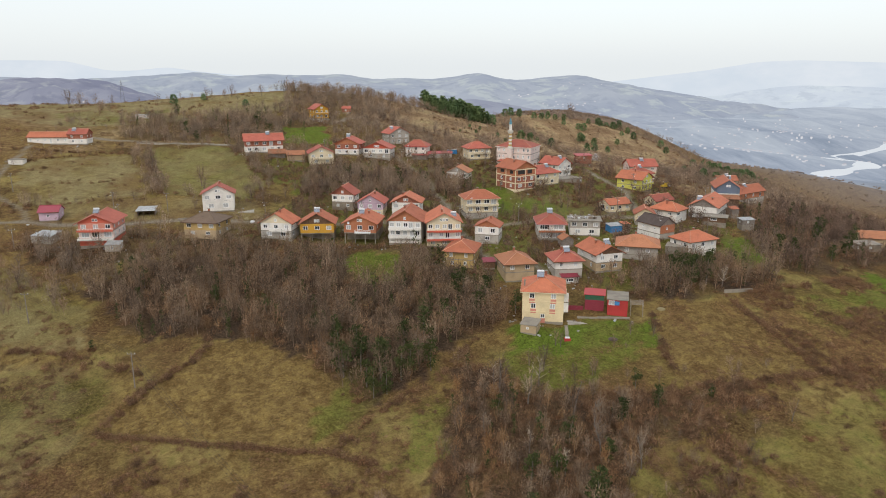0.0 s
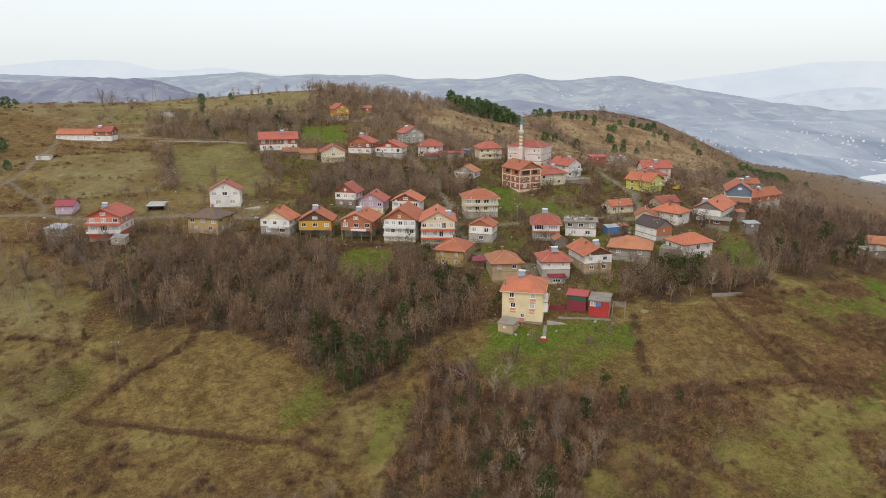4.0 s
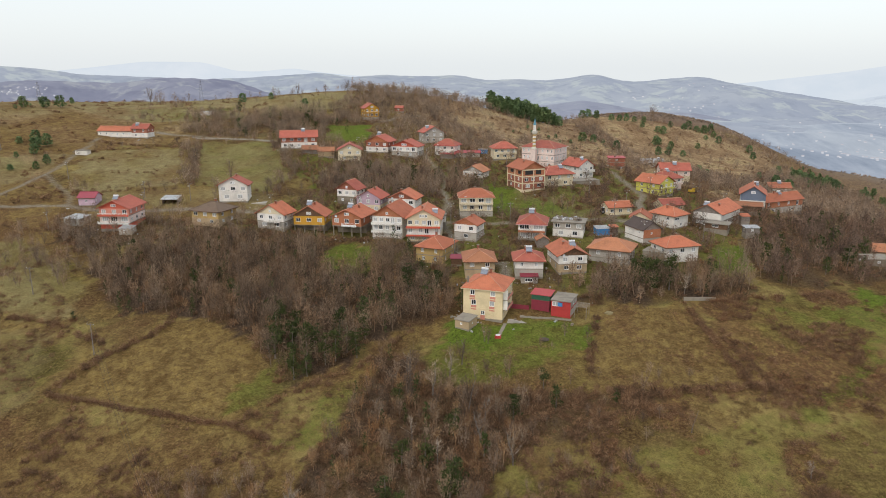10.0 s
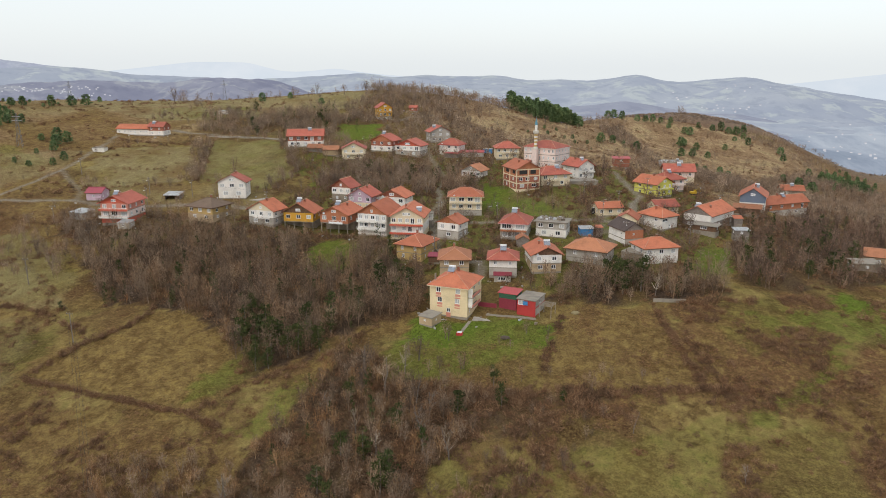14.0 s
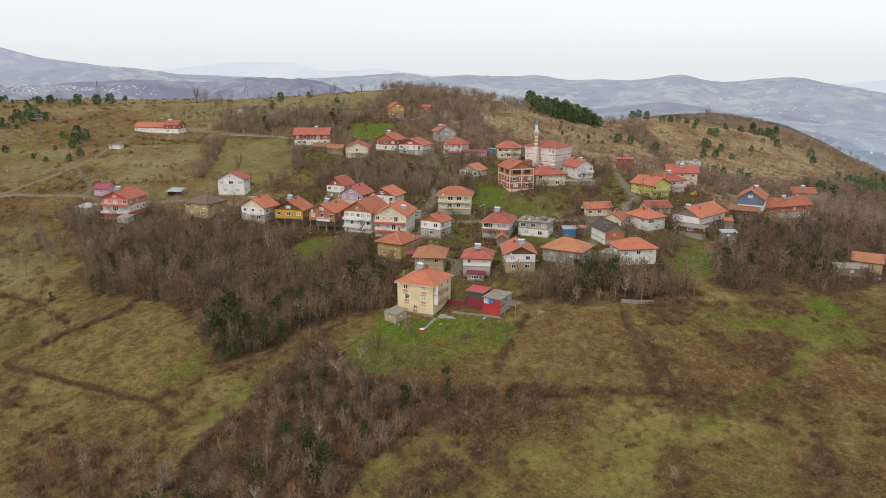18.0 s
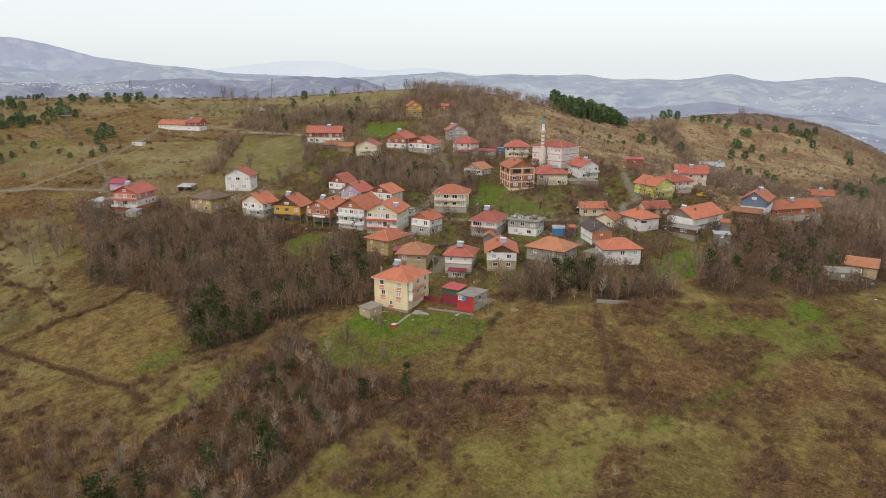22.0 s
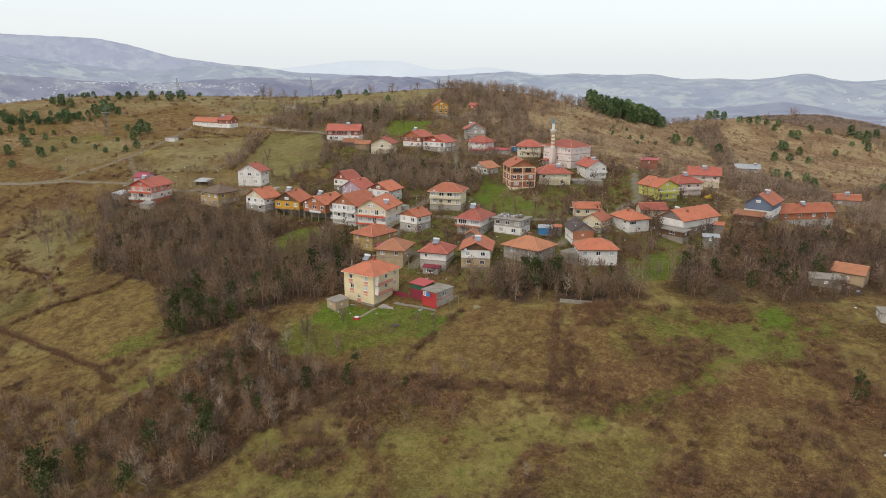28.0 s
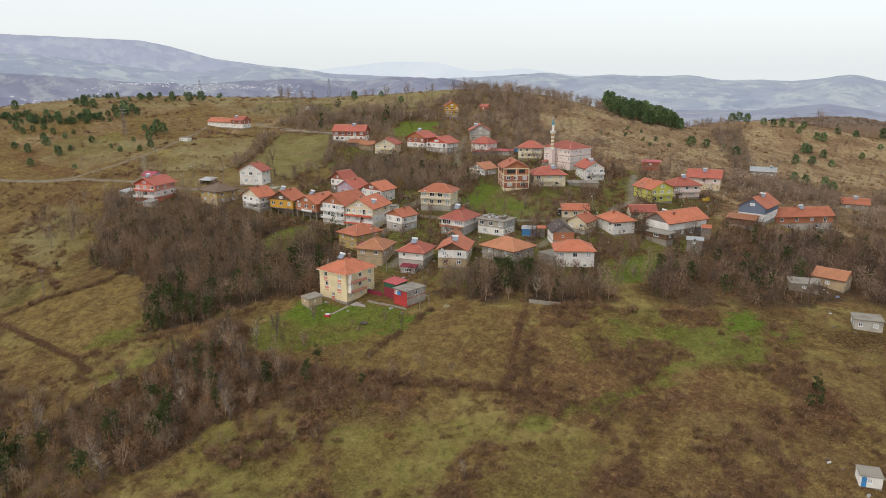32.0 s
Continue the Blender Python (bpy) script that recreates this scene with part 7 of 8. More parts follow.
def wire(a, b, sag, k):
    """A hanging cable."""
    n_ = 14
    pts = [Vector(a).lerp(Vector(b), i / n_) - Vector((0, 0, sag * 4 * (i / n_) * (1 - i / n_))) for i in range(n_ + 1)]
    side = (Vector(b) - Vector(a)).cross(Vector((0, 0, 1))).normalized() * 0.022
    v = np.array([p + o for p in pts for o in (side, Vector((0, 0, 0.022)), -side)])
    t = np.array([q for i in range(n_) for k in range(3) for q in ((3 * i + k, 3 * i + (k + 1) % 3, 3 * i + 3 + k), (3 * i + (k + 1) % 3, 3 * i + 3 + (k + 1) % 3, 3 * i + 3 + k))])
    tagged(new("overhead_wire", tri_mesh("overhead_wire", v, t, DARK)), "thin dark overhead wire between poles", "wire", "overhead wires")


for i in range(3):
    o = (i - 1) * 0.9
    wire((-73 + o, 155, POLES[0][2]), (-20 + o, 95, ground(-20, 95) + 9), 2.0, i)
    wire((-73 + o, 155, POLES[0][2]), (-115 + o, 186, POLES[1][2]), 1.2, i)
for a, b in ((8, 9), (9, 10), (10, 11), (12, 10), (3, 8), (14, 15), (2, 14), (11, 2), (17, 16)):
    wire(POLES[a], POLES[b], 0.8, 0)


PYLONSTEEL = plain("weathered_dark_steel", (0.16, 0.16, 0.165), 0.7)


def pylon(x, y, h, w):
    """A lattice power pylon: four legs, bracing and cross arms."""
    z = ground(x, y)
    root = empty("power_pylon", pose(x, y, z, 0, 0, 25), "grey steel lattice power pylon", "pylon", "power pylons")
    cs = [(-1, -1), (1, -1), (1, 1), (-1, 1)]

    def at(c, t):
        k = w / 2 * (1 - 0.85 * t)
        return Vector((c[0] * k, c[1] * k, t * h))
    for c in cs:
        bm = bmesh.new()
        tube(bm, at(c, 0) - Vector((0, 0, 0.5)), at(c, 1), 0.09, 0.06, 4)
        part("leg", bm, PYLONSTEEL, root)
    for i in range(7):
        for c, e in zip(cs, cs[1:] + cs[:1]):
            bm = bmesh.new()
            tube(bm, at(c, i / 7), at(e, (i + 1) / 7), 0.045, 0.045, 3)
            part("brace", bm, PYLONSTEEL, root)
    for t, a in ((0.78, 2.6), (0.9, 2.0)):
        bm = bmesh.new()
        tube(bm, (-a, 0, t * h), (a, 0, t * h), 0.09, 0.09, 4)
        part("cross_arm", bm, METALGREY, root)


pylon(-238.0, 320.0, 17.5, 2.6)
pylon(-227.8, 516.0, 16.5, 3.0)
pylon(-330.0, 470.0, 14.0, 3.0)

# white-railed lane on the upper slope
fence = empty("roadside_fence", pose(-160, 375.0, 0), "low pale concrete post fence along the upper lane", "fence")
for i in range(26):
    x = -160 + i * 1.92
    y = 375.2 - i * 0.13
    part("post", boxed(-0.12, 0.12, -0.12, 0.12, -0.4, 0.85), CONCRETE, fence, m=pose(x + 160, y - 375.0, ground(x, y)))
wall_run("lane_kerb", "low pale concrete kerb wall along the upper lane", (-160.5, 374.4), (-111.0, 371.2), 0.55, 0.35, GREYREND, "wall", 18)
# rubble on the flat roof, bits and pieces in the yards
cl = np.random.default_rng(11)
cv_, cf_ = [], []


def bit(x, y, z, sx, sy, sz, a):
    o = len(cv_)
    c, s = math.cos(a), math.sin(a)
    for dz in (-0.1, sz):
        for px, py in ((-sx, -sy), (sx, -sy), (sx, sy), (-sx, sy)):
            cv_.append((x + px * c - py * s, y + px * s + py * c, z + dz))
    cf_.extend(tuple(o + k for k in f) for f in ((4, 5, 6, 7), (0, 1, 5, 4), (1, 2, 6, 5), (2, 3, 7, 6), (3, 0, 4, 7)))


for hp in HOUSE_PLANS[:70]:
    ox, oy, yaw, w, d, over = hp
    for i in range(9):
        lx, ly = cl.uniform(-5, w + 5), cl.choice([-1, 1]) * cl.uniform(1.5, 5) + (0 if cl.uniform() < 0.5 else d)
        c, s = math.cos(radians(yaw)), math.sin(radians(yaw))
        x, y = ox + lx * c - ly * s, oy + lx * s + ly * c
        if free_of_houses(np.array([x]), np.array([y]), 0.3)[0]:
            bit(x, y, ground(x, y), cl.uniform(0.1, 0.5), cl.uniform(0.08, 0.3), cl.uniform(0.1, 0.5), cl.uniform(0, 6))
mm_, nn_, ll_, bb_ = nodes_of("yard_oddments")
gg_ = nn_.new("ShaderNodeNewGeometry")
ll_.new(ramp(nn_, ll_, gg_.outputs["Random Per Island"], [(0.0, (0.10, 0.07, 0.05)), (0.4, (0.25, 0.2, 0.15)), (0.7, (0.33, 0.32, 0.31)), (0.9, (0.6, 0.6, 0.6)), (1.0, (0.2, 0.25, 0.4))]), bb_.inputs["Base Color"])
tagged(new("yard_clutter", mesh_of("yard_clutter", cv_, cf_, mm_)), "firewood, planks, crates and sheeting lying in the yards", "clutter", kind="stuff")
cv_, cf_ = [], []
for i in range(60):
    bit(44.5 + cl.uniform(0, 9), 243 + cl.uniform(0, 4.5), 8.85, cl.uniform(0.2, 0.7), cl.uniform(0.15, 0.4), cl.uniform(0.2, 0.8), cl.uniform(0, 6))
tagged(new("roof_rubble", mesh_of("roof_rubble", cv_, cf_, mm_)), "stacked bricks and rubble on the flat roof", "rubble", kind="stuff")


# vehicles in the yards
RUBBER = plain("black_rubber", (0.02, 0.02, 0.02), 0.9)
NAVY = plain("dark_navy_paint", (0.03, 0.04, 0.07), 0.4)
DIGGERYEL = plain("yellow_machine_paint", (0.62, 0.40, 0.03), 0.5)


def wheel(root, x, y, r, wide):
    bm = bmesh.new()
    tube(bm, (x, y - wide / 2, r), (x, y + wide / 2, r), r, r, 14)
    ob = part("wheel", bm, RUBBER, root)
    bm = bmesh.new()
    tube(bm, (x, y - wide / 2 - 0.01, r), (x, y + wide / 2 + 0.01, r), r * 0.5, r * 0.5, 10)
    part("rim", bm, METALGREY, ob)


tr_ = empty("tractor", pose(62.5, 274.5, ground(62.5, 274.5), 0, 0, 12), "dark navy farm tractor parked beside the lane", "tractor")
part("bonnet", boxed(0.9, 2.9, -0.4, 0.4, 0.75, 1.5, 0.08), NAVY, tr_)
part("cab", boxed(-0.6, 0.9, -0.65, 0.65, 0.7, 1.5, 0.06), NAVY, tr_)
part("cab_glass", boxed(-0.5, 0.85, -0.6, 0.6, 1.5, 2.3, 0.04), GLASS, tr_, "dark cab windows")
part("cab_roof", boxed(-0.65, 0.95, -0.7, 0.7, 2.3, 2.45, 0.05), TANKWHITE, tr_)
for wx, wy, wr in ((-0.2, -0.85, 0.75), (-0.2, 0.85, 0.75), (2.3, -0.7, 0.45), (2.3, 0.7, 0.45)):
    wheel(tr_, wx, wy, wr, 0.4)
dg = empty("digger", pose(105.9, 337.4, ground(105.9, 337.4), 0, 0, 25), "small yellow digger standing on the garden slope", "digger")
for sy in (-0.9, 0.9):
    part("track", boxed(-1.5, 1.5, sy - 0.25, sy + 0.25, -0.2, 0.6, 0.15), RUBBER, dg)
part("body", boxed(-1.5, 1.1, -0.95, 0.95, 0.65, 1.6, 0.08), DIGGERYEL, dg)
part("cab", boxed(0.0, 1.1, -0.9, 0.1, 1.6, 2.5, 0.06), DIGGERYEL, dg)
part("cab_glass", boxed(1.1, 1.13, -0.8, 0.0, 1.7, 2.4), GLASS, dg)
bm = bmesh.new()
tube(bm, (1.0, 0.4, 1.3), (2.8, 0.4, 2.9), 0.2, 0.15, 6)
part("boom", bm, DIGGERYEL, dg)
bm = bmesh.new()
tube(bm, (2.75, 0.4, 2.9), (3.7, 0.4, 1.0), 0.15, 0.12, 6)
part("arm", bm, DIGGERYEL, dg)
part("bucket", boxed(3.4, 4.1, 0.0, 0.8, 0.4, 1.1, 0.08), METALGREY, dg)

for r_ in [o for o in bpy.data.objects if o.get("label", "").startswith("small white hut with blue door")]:
    part("door", boxed(0.25, 1.05, -0.05, 0.0, 0.02, 1.9), BLUEPAINT, r_, "blue painted door")


TALL = [round_tree(100 + i, 8.0 + i % 3, 2.3 + 0.35 * (i % 4), 300, 1.7) for i in range(8)]
LIGHT = [round_tree(200 + i, 7.0 + i % 2, 2.3 + 0.3 * (i % 3), 190, 2.4) for i in range(7)]
FARTREE = [round_tree(250 + i, 7.5, 2.4 + 0.3 * (i % 3), 120, 3.4, 5) for i in range(6)]
DISTANT = [round_tree(270 + i, 7.5, 2.6 + 0.3 * (i % 3), 62, 5.4, 4) for i in range(6)]
BUSH = [shrub(300 + i, 1.9, 2.9, 125, 1.5) for i in range(6)]
MIDBUSH = [shrub(330 + i, 2.1, 3.0, 50, 3.2) for i in range(5)]
FARBUSH = [shrub(350 + i, 2.2, 3.6, 34, 6.5) for i in range(5)]
TUFT = [shrub(400 + i, 0.7, 1.7, 28, 1.9) for i in range(6)]
GREENS = [PLOTS[i + 17][2] for i in (3, 6, 8, 9, 10)]
FIELDS = [FIELD_TAN, FIELD_BROWN, GARDEN, GARDEN_LOW] + GREENS
ROW_FRONT = [(-68, 240), (10, 232), (10, 220), (-66, 226)]
HOUSE_FRONT = [(-6, 219), (16, 214), (14, 203), (-4, 206)]
GAP = [(-31, 230), (-14, 229), (-12, 206), (-24, 202), (-32, 212)]
stand("woodland", "dense bare grey-brown winter wood below the lane", BARK, TALL, [spots(WOODS, 0.125, rng, 1.0, [GAP, HOUSE_FRONT, ROW_FRONT]), spots(WOOD_EAST, 0.12, rng, 0.8)], 0.45, 1.15, rng)
NEAR_LOW = [(-34, 112), (-12, 116), (-2, 108), (34, 106), (33, 96), (14, 82), (-22, 84)]
stand("woodland", "open bare wood with russet brush on the near slope", BARK, TALL, [spots(NEARWOOD, 0.075, rng, 1.0, FIELDS), spots(NEAR_LOW, 0.085, rng, 1.0), spots(BELT, 0.012, rng, 1, FIELDS)], 0.35, 0.8, rng)
stand("woodland", "saplings holding some russet leaves on the near slope", RUSSET, TALL, [spots(NEARWOOD, 0.06, rng, 1.0, FIELDS), spots(NEAR_LOW, 0.07, rng, 1.0), spots(WOODS, 0.02, rng, 1.0, [GAP, HOUSE_FRONT, ROW_FRONT])], 0.28, 0.65, rng)
stand("woodland", "low saplings on the bank below the row of houses", BARK, LIGHT, [spots(ROW_FRONT, 0.07, rng, 0.8, [GAP]), spots(HOUSE_FRONT, 0.03, rng, 0.8)], 0.25, 0.5, rng)
stand("woodland", "bare wood on the east side of the village", EASTBARK, LIGHT, spots(WOOD_RIGHT, 0.095, rng, 1.0, clump=0.25), 0.5, 1.2, rng)
stand("woodland", "bare trees between the upper houses", FARBARK, LIGHT, [spots(HILLTOP, 0.12, rng, 0.8, FIELDS), spots(LANE_SIDE, 0.07, rng, 0.8, [ROW_FRONT]), spots([(-165, 230), (-112, 228), (-96, 205), (-108, 186), (-150, 196)], 0.03, rng, 1), spots([(94, 212), (112, 216), (118, 252), (100, 254)], 0.02, rng, 1), spots([(44, 196), (104, 200), (112, 214), (52, 206)], 0.03, rng, 1), spots([(40, 226), (70, 232), (66, 212), (36, 212)], 0.03, rng, 1), spots(BEHIND, 0.07, rng, 0.8, FIELDS)], 0.45, 1.1, rng)
stand("woodland", "bare trees on the upper slope above the houses", FARBARK, FARTREE, [spots(UPPER, 0.085, rng, 1.0, FIELDS, clump=0.6)], 0.4, 0.95, rng)
stand("orchard", "bare garden and orchard trees among the houses", EASTBARK, LIGHT, spots(VILLAGE, 0.10, rng, 1.0, GREENS, clump=0.4), 0.3, 0.9, rng)
stand("undergrowth", "russet undergrowth and saplings of the winter wood", REDTWIG, BUSH, [spots(WOODS, 0.09, rng, 0.6, [GAP]), spots(NEARWOOD, 0.22, rng, 0.5, FIELDS), spots(NEAR_LOW, 0.2, rng, 0.5), spots(WOOD_EAST, 0.12, rng, 0.5)], 0.5, 1.2, rng, "undergrowth")
stand("undergrowth", "brown undergrowth between the trees of the village", REDTWIG, MIDBUSH, [spots(WOOD_RIGHT, 0.08, rng, 0.6), spots(HILLTOP, 0.06, rng, 0.6), spots(HILLTOP, 0.05, rng, 0.6), spots(LANE_SIDE, 0.12, rng, 0.6), spots(VILLAGE, 0.06, rng, 0.4, GREENS), spots(ROW_FRONT, 0.16, rng, 0.5, [GAP]), spots(HOUSE_FRONT, 0.06, rng, 0.5)], 0.5, 1.2, rng, "undergrowth")


def row_of(line, per, wide, g):
    """Places along a hedge."""
    x, y = [], []
    for (x0, y0), (x1, y1) in zip(line, line[1:]):
        k = max(1, int(math.hypot(x1 - x0, y1 - y0) * per))
        t = g.uniform(0, 1, k)
        x.append(x0 + (x1 - x0) * t + g.normal(0, wide / 2, k))
        y.append(y0 + (y1 - y0) * t + g.normal(0, wide / 2, k))
    x, y = np.concatenate(x), np.concatenate(y)
    ok = free_of_houses(x, y, 0.4)
    return x[ok], y[ok]


stand("hedge", "overgrown brown hedges between the plots", REDTWIG, BUSH, [
    row_of([(-75, 139), (-69, 157), (-61, 167), (-62, 178)], 1.4, 1.6, rng), row_of([(-125, 176), (-98, 170), (-79, 163), (-70, 158)], 1.2, 1.2, rng),
    row_of([(-23, 131), (-12, 146), (2, 161), (8, 172)], 1.0, 1.6, rng), row_of([(15, 147), (45, 147), (70, 152), (92, 158), (104, 160)], 1.6, 2.0, rng),
    row_of([(81, 195), (91, 158)], 0.7, 0.6, rng), row_of([(57, 186), (54, 148)], 0.8, 1.0, rng), row_of([(88, 196), (125, 208)], 0.8, 1.4, rng),
    row_of([(-197, 335), (-150, 358), (-117, 290)], 0.5, 1.5, rng), row_of([(-150, 364), (-117, 292), (-78, 286)], 0.5, 1.5, rng), row_of([(-215, 352), (-150, 352)], 0.6, 1.2, rng),
    row_of([(-78, 288), (-76, 310), (-108, 368)], 0.7, 2.5, rng), row_of([(-170, 276), (-120, 284)], 0.4, 1.2, rng)], 0.55, 1.15, rng, "hedge")
stand("hedge", "low dark bramble line along the field edge", REDTWIG, TUFT, [row_of([(-75, 139), (-23, 131)], 6.0, 0.8, rng), row_of([(-23, 131), (-13, 127)], 5.0, 0.8, rng), row_of([(91, 158), (81, 195)], 4.0, 0.9, rng)], 1.0, 1.6, rng, "hedge")
# scrub and bracken on the open slopes
PASTURE = [(60, 140), (36, 104), (110, 92), (240, 100), (240, 215), (160, 222), (142, 216), (100, 204), (88, 196), (92, 160)]
LEFT_MEADOW = [(-160, 215), (-112, 205), (-100, 180), (-80, 160), (-76, 138), (-25, 128), (-2, 124), (-6, 88), (-90, 86), (-170, 130)]
SCRUB_TRIANGLE = [(-22, 146), (-4, 154), (4, 150), (0, 128), (-12, 122), (-22, 129)]
BANK_WEST = [(-190, 250), (-130, 236), (-112, 205), (-150, 190), (-260, 215)]
WEST_PLOT = [(-197, 333), (-150, 358), (-117, 287), (-147, 279), (-171, 278)]
stand("scrub", "patches of bare brown thorn scrub in the pasture", REDTWIG, BUSH, [spots(SCRUB_MID, 0.22, rng, 1, clump=0.75), spots(PASTURE, 0.34, rng, 1, clump=1.75), spots(SCRUB_SE, 0.30, rng, 1, clump=1.2), spots(BELT, 0.25, rng, 1, FIELDS), spots(LEFT_MEADOW, 0.16, rng, 1, clump=1.6), spots([(-85, 128), (-25, 124), (-8, 118), (-12, 90), (-90, 90)], 0.16, rng, 1, clump=1.05), spots(BANK_WEST, 0.07, rng, 1, clump=1.2), spots(SCRUB_TRIANGLE, 0.10, rng, 1, clump=1.0), spots(WEST_PLOT, 0.03, rng, 1, clump=1.3)], 0.4, 1.05, rng, "scrub")
stand("bracken", "dead bracken and dark tussocks round the scrub", REDTWIG, TUFT, [spots(SCRUB_MID, 0.5, rng, 0.5, clump=0.6), spots(PASTURE, 0.34, rng, 0.5, clump=1.4), spots(SCRUB_SE, 0.3, rng, 0.5, clump=0.9), spots(LEFT_MEADOW, 0.4, rng, 0.5, clump=1.3), spots(SCRUB_TRIANGLE, 0.3, rng, 0.5), spots(NEARWOOD, 0.3, rng, 0.5, FIELDS), spots(BELT, 0.4, rng, 0.5, FIELDS), spots(BANK_WEST, 0.25, rng, 0.5, clump=1.1), spots(GARDEN_LOW, 0.3, rng, 0.5, clump=1.0), spots(FIELD_BROWN, 0.3, rng, 0.5, clump=1.2)], 0.45, 1.2, rng, "bracken")
THICKET = [(30, 144), (56, 149), (70, 145), (66, 128), (52, 113), (38, 112), (36, 122)]
stand("scrub", "tall brown thicket along the field edge", REDTWIG, BUSH, [spots(BELT, 0.22, rng, 1, FIELDS, clump=0.7), spots(THICKET, 0.24, rng, 1, FIELDS, clump=0.45)], 0.8, 1.5, rng, "scrub")
stand("woodland", "low bare trees in the thicket by the field", BARK, TALL, [spots(THICKET, 0.05, rng, 1, FIELDS), spots(GARDEN_LOW, 0.006, rng, 1), spots([(20, 153), (92, 160), (92, 156), (20, 147)], 0.03, rng, 1)], 0.25, 0.5, rng)
stand("scrub", "single small thorn bushes dotted over the grass", REDTWIG, BUSH, [spots(PASTURE, 0.016, rng, 1), spots(LEFT_MEADOW, 0.012, rng, 1), spots(BANK_WEST, 0.01, rng, 1)], 0.4, 0.85, rng, "scrub")
stand("tussocks", "small dark tufts across the pasture", REDTWIG, TUFT, [spots(PASTURE, 0.05, rng, 0.5), spots(LEFT_MEADOW, 0.05, rng, 0.5), spots(FIELD_TAN, 0.06, rng, 0.5)], 0.25, 0.6, rng, "grass")
stand("tussocks", "straw-coloured tussocks in the pasture", BRACKEN, TUFT, [spots(PASTURE, 0.05, rng, 0.5), spots(LEFT_MEADOW, 0.06, rng, 0.5), spots(VILLAGE, 0.04, rng, 0.3, GREENS)], 0.25, 0.7, rng, "grass")
stand("tall_grass", "dry grass tussocks of the mown fields", BRACKEN, TUFT, [spots(FIELD_TAN, 0.3, rng, 0.5, clump=0.8), spots(FIELD_BROWN, 0.4, rng, 0.5), spots(GARDEN_LOW, 0.2, rng, 0.5)], 0.25, 0.65, rng, "grass")
RIM_EAST = [(205, 800), (262, 740), (330, 760), (360, 900), (300, 930), (215, 910)]
stand("scrub", "brown scrub and saplings on the upper slopes", REDTWIG, FARBUSH, [spots(TAWNY, 0.03, rng, 1, clump=1.35), spots(UPPER, 0.03, rng, 1, FIELDS), spots(VILLAGE, 0.05, rng, 0.3, GREENS), spots(WEST_SLOPE, 0.028, rng, 1, GREENS, clump=1.2), spots([(-200, 250), (-150, 256), (-150, 275), (-190, 285)], 0.04, rng, 1), spots(FLANK_EAST, 0.03, rng, 1), spots(FOOT_EAST, 0.04, rng, 1), spots(BEHIND, 0.04, rng, 1, GREENS)], 0.4, 1.1, rng, "scrub")
stand("woodland", "brown woods on the back hill", FARBARK, FARBUSH, [spots([(-80, 990), (320, 990), (320, 1110), (-80, 1110)], 0.05, rng, 1), spots([(300, 900), (620, 760), (660, 880), (360, 1060)], 0.012, rng, 1, clump=0.8)], 0.8, 1.5, rng)
RIDGE = [(-30, 470), (-10, 560), (-10, 650), (-130, 650), (-130, 545), (-90, 530)]
GULLY = [(44, 376), (66, 366), (112, 346), (120, 372), (112, 430), (90, 420), (70, 400)]
stand("woodland", "bare trees along the ridge and the far slope", FARBARK, DISTANT, [spots(RIDGE, 0.032, rng, 1, clump=0.9), spots([(-20, 560), (20, 545), (20, 640), (-20, 650)], 0.03, rng, 1, clump=0.7), spots(GULLY, 0.05, rng, 1)], 0.4, 1.0, rng)
WEST_HEDGE = [(-156, 352), (-146, 356), (-124, 312), (-113, 290), (-120, 287), (-136, 316)]
BELT_TOP = [(-150, 440), (-100, 450), (-60, 420), (-30, 400), (-20, 470), (-60, 540), (-110, 540), (-100, 480)]
stand("woodland", "belt of bare grey trees above the upper lane", FARBARK, FARTREE, [spots(BELT_WEST, 0.11, rng, 1, GREENS, clump=0.3), spots(WEST_HEDGE, 0.12, rng, 1), spots([(-215, 400), (-190, 425), (-200, 470), (-240, 460)], 0.012, rng, 1), spots(BELT_TOP, 0.035, rng, 1, GREENS), row_of([(-112, 292), (-92, 288), (-80, 300), (-78, 320), (-108, 366)], 0.3, 3.0, rng)], 0.4, 1.05, rng)
stand("woodland", "bare trees standing up along the skyline", FARBARK, FARTREE, [row_of([(-240, 478), (-165, 505), (-115, 530), (-60, 516), (-20, 545)], 0.07, 9.0, rng), row_of([(-110, 545), (-60, 560), (-14, 600)], 0.3, 14.0, rng), spots(RIDGE, 0.012, rng, 1)], 0.7, 1.35, rng)
stand("woodland", "bare trees in the gully and on the far eastern flank", FARBARK, DISTANT, [spots(FOOT_EAST, 0.05, rng, 1), spots(FLANK_EAST, 0.045, rng, 1), spots(GULLY_FAR, 0.06, rng, 1), spots(RIM_EAST, 0.022, rng, 1), spots([(30, 690), (60, 700), (70, 760), (30, 740)], 0.04, rng, 1), spots([(128, 770), (160, 800), (150, 830), (120, 800)], 0.03, rng, 1), spots([(20, 372), (44, 376), (40, 440), (20, 450)], 0.06, rng, 1)], 0.45, 1.05, rng)
SLOPE_EAST = [(150, 420), (165, 520), (200, 600), (235, 660), (300, 760), (290, 640), (262, 500), (230, 380)]
stand("woodland", "bare trees thinning out down the eastern flank", FARBARK, FARTREE, [spots(SLOPE_EAST, 0.03, rng, 1, clump=0.8), spots(TAWNY, 0.006, rng, 1, clump=1.3), spots([(104, 345), (160, 345), (190, 420), (150, 440), (112, 400)], 0.04, rng, 1)], 0.5, 1.1, rng)
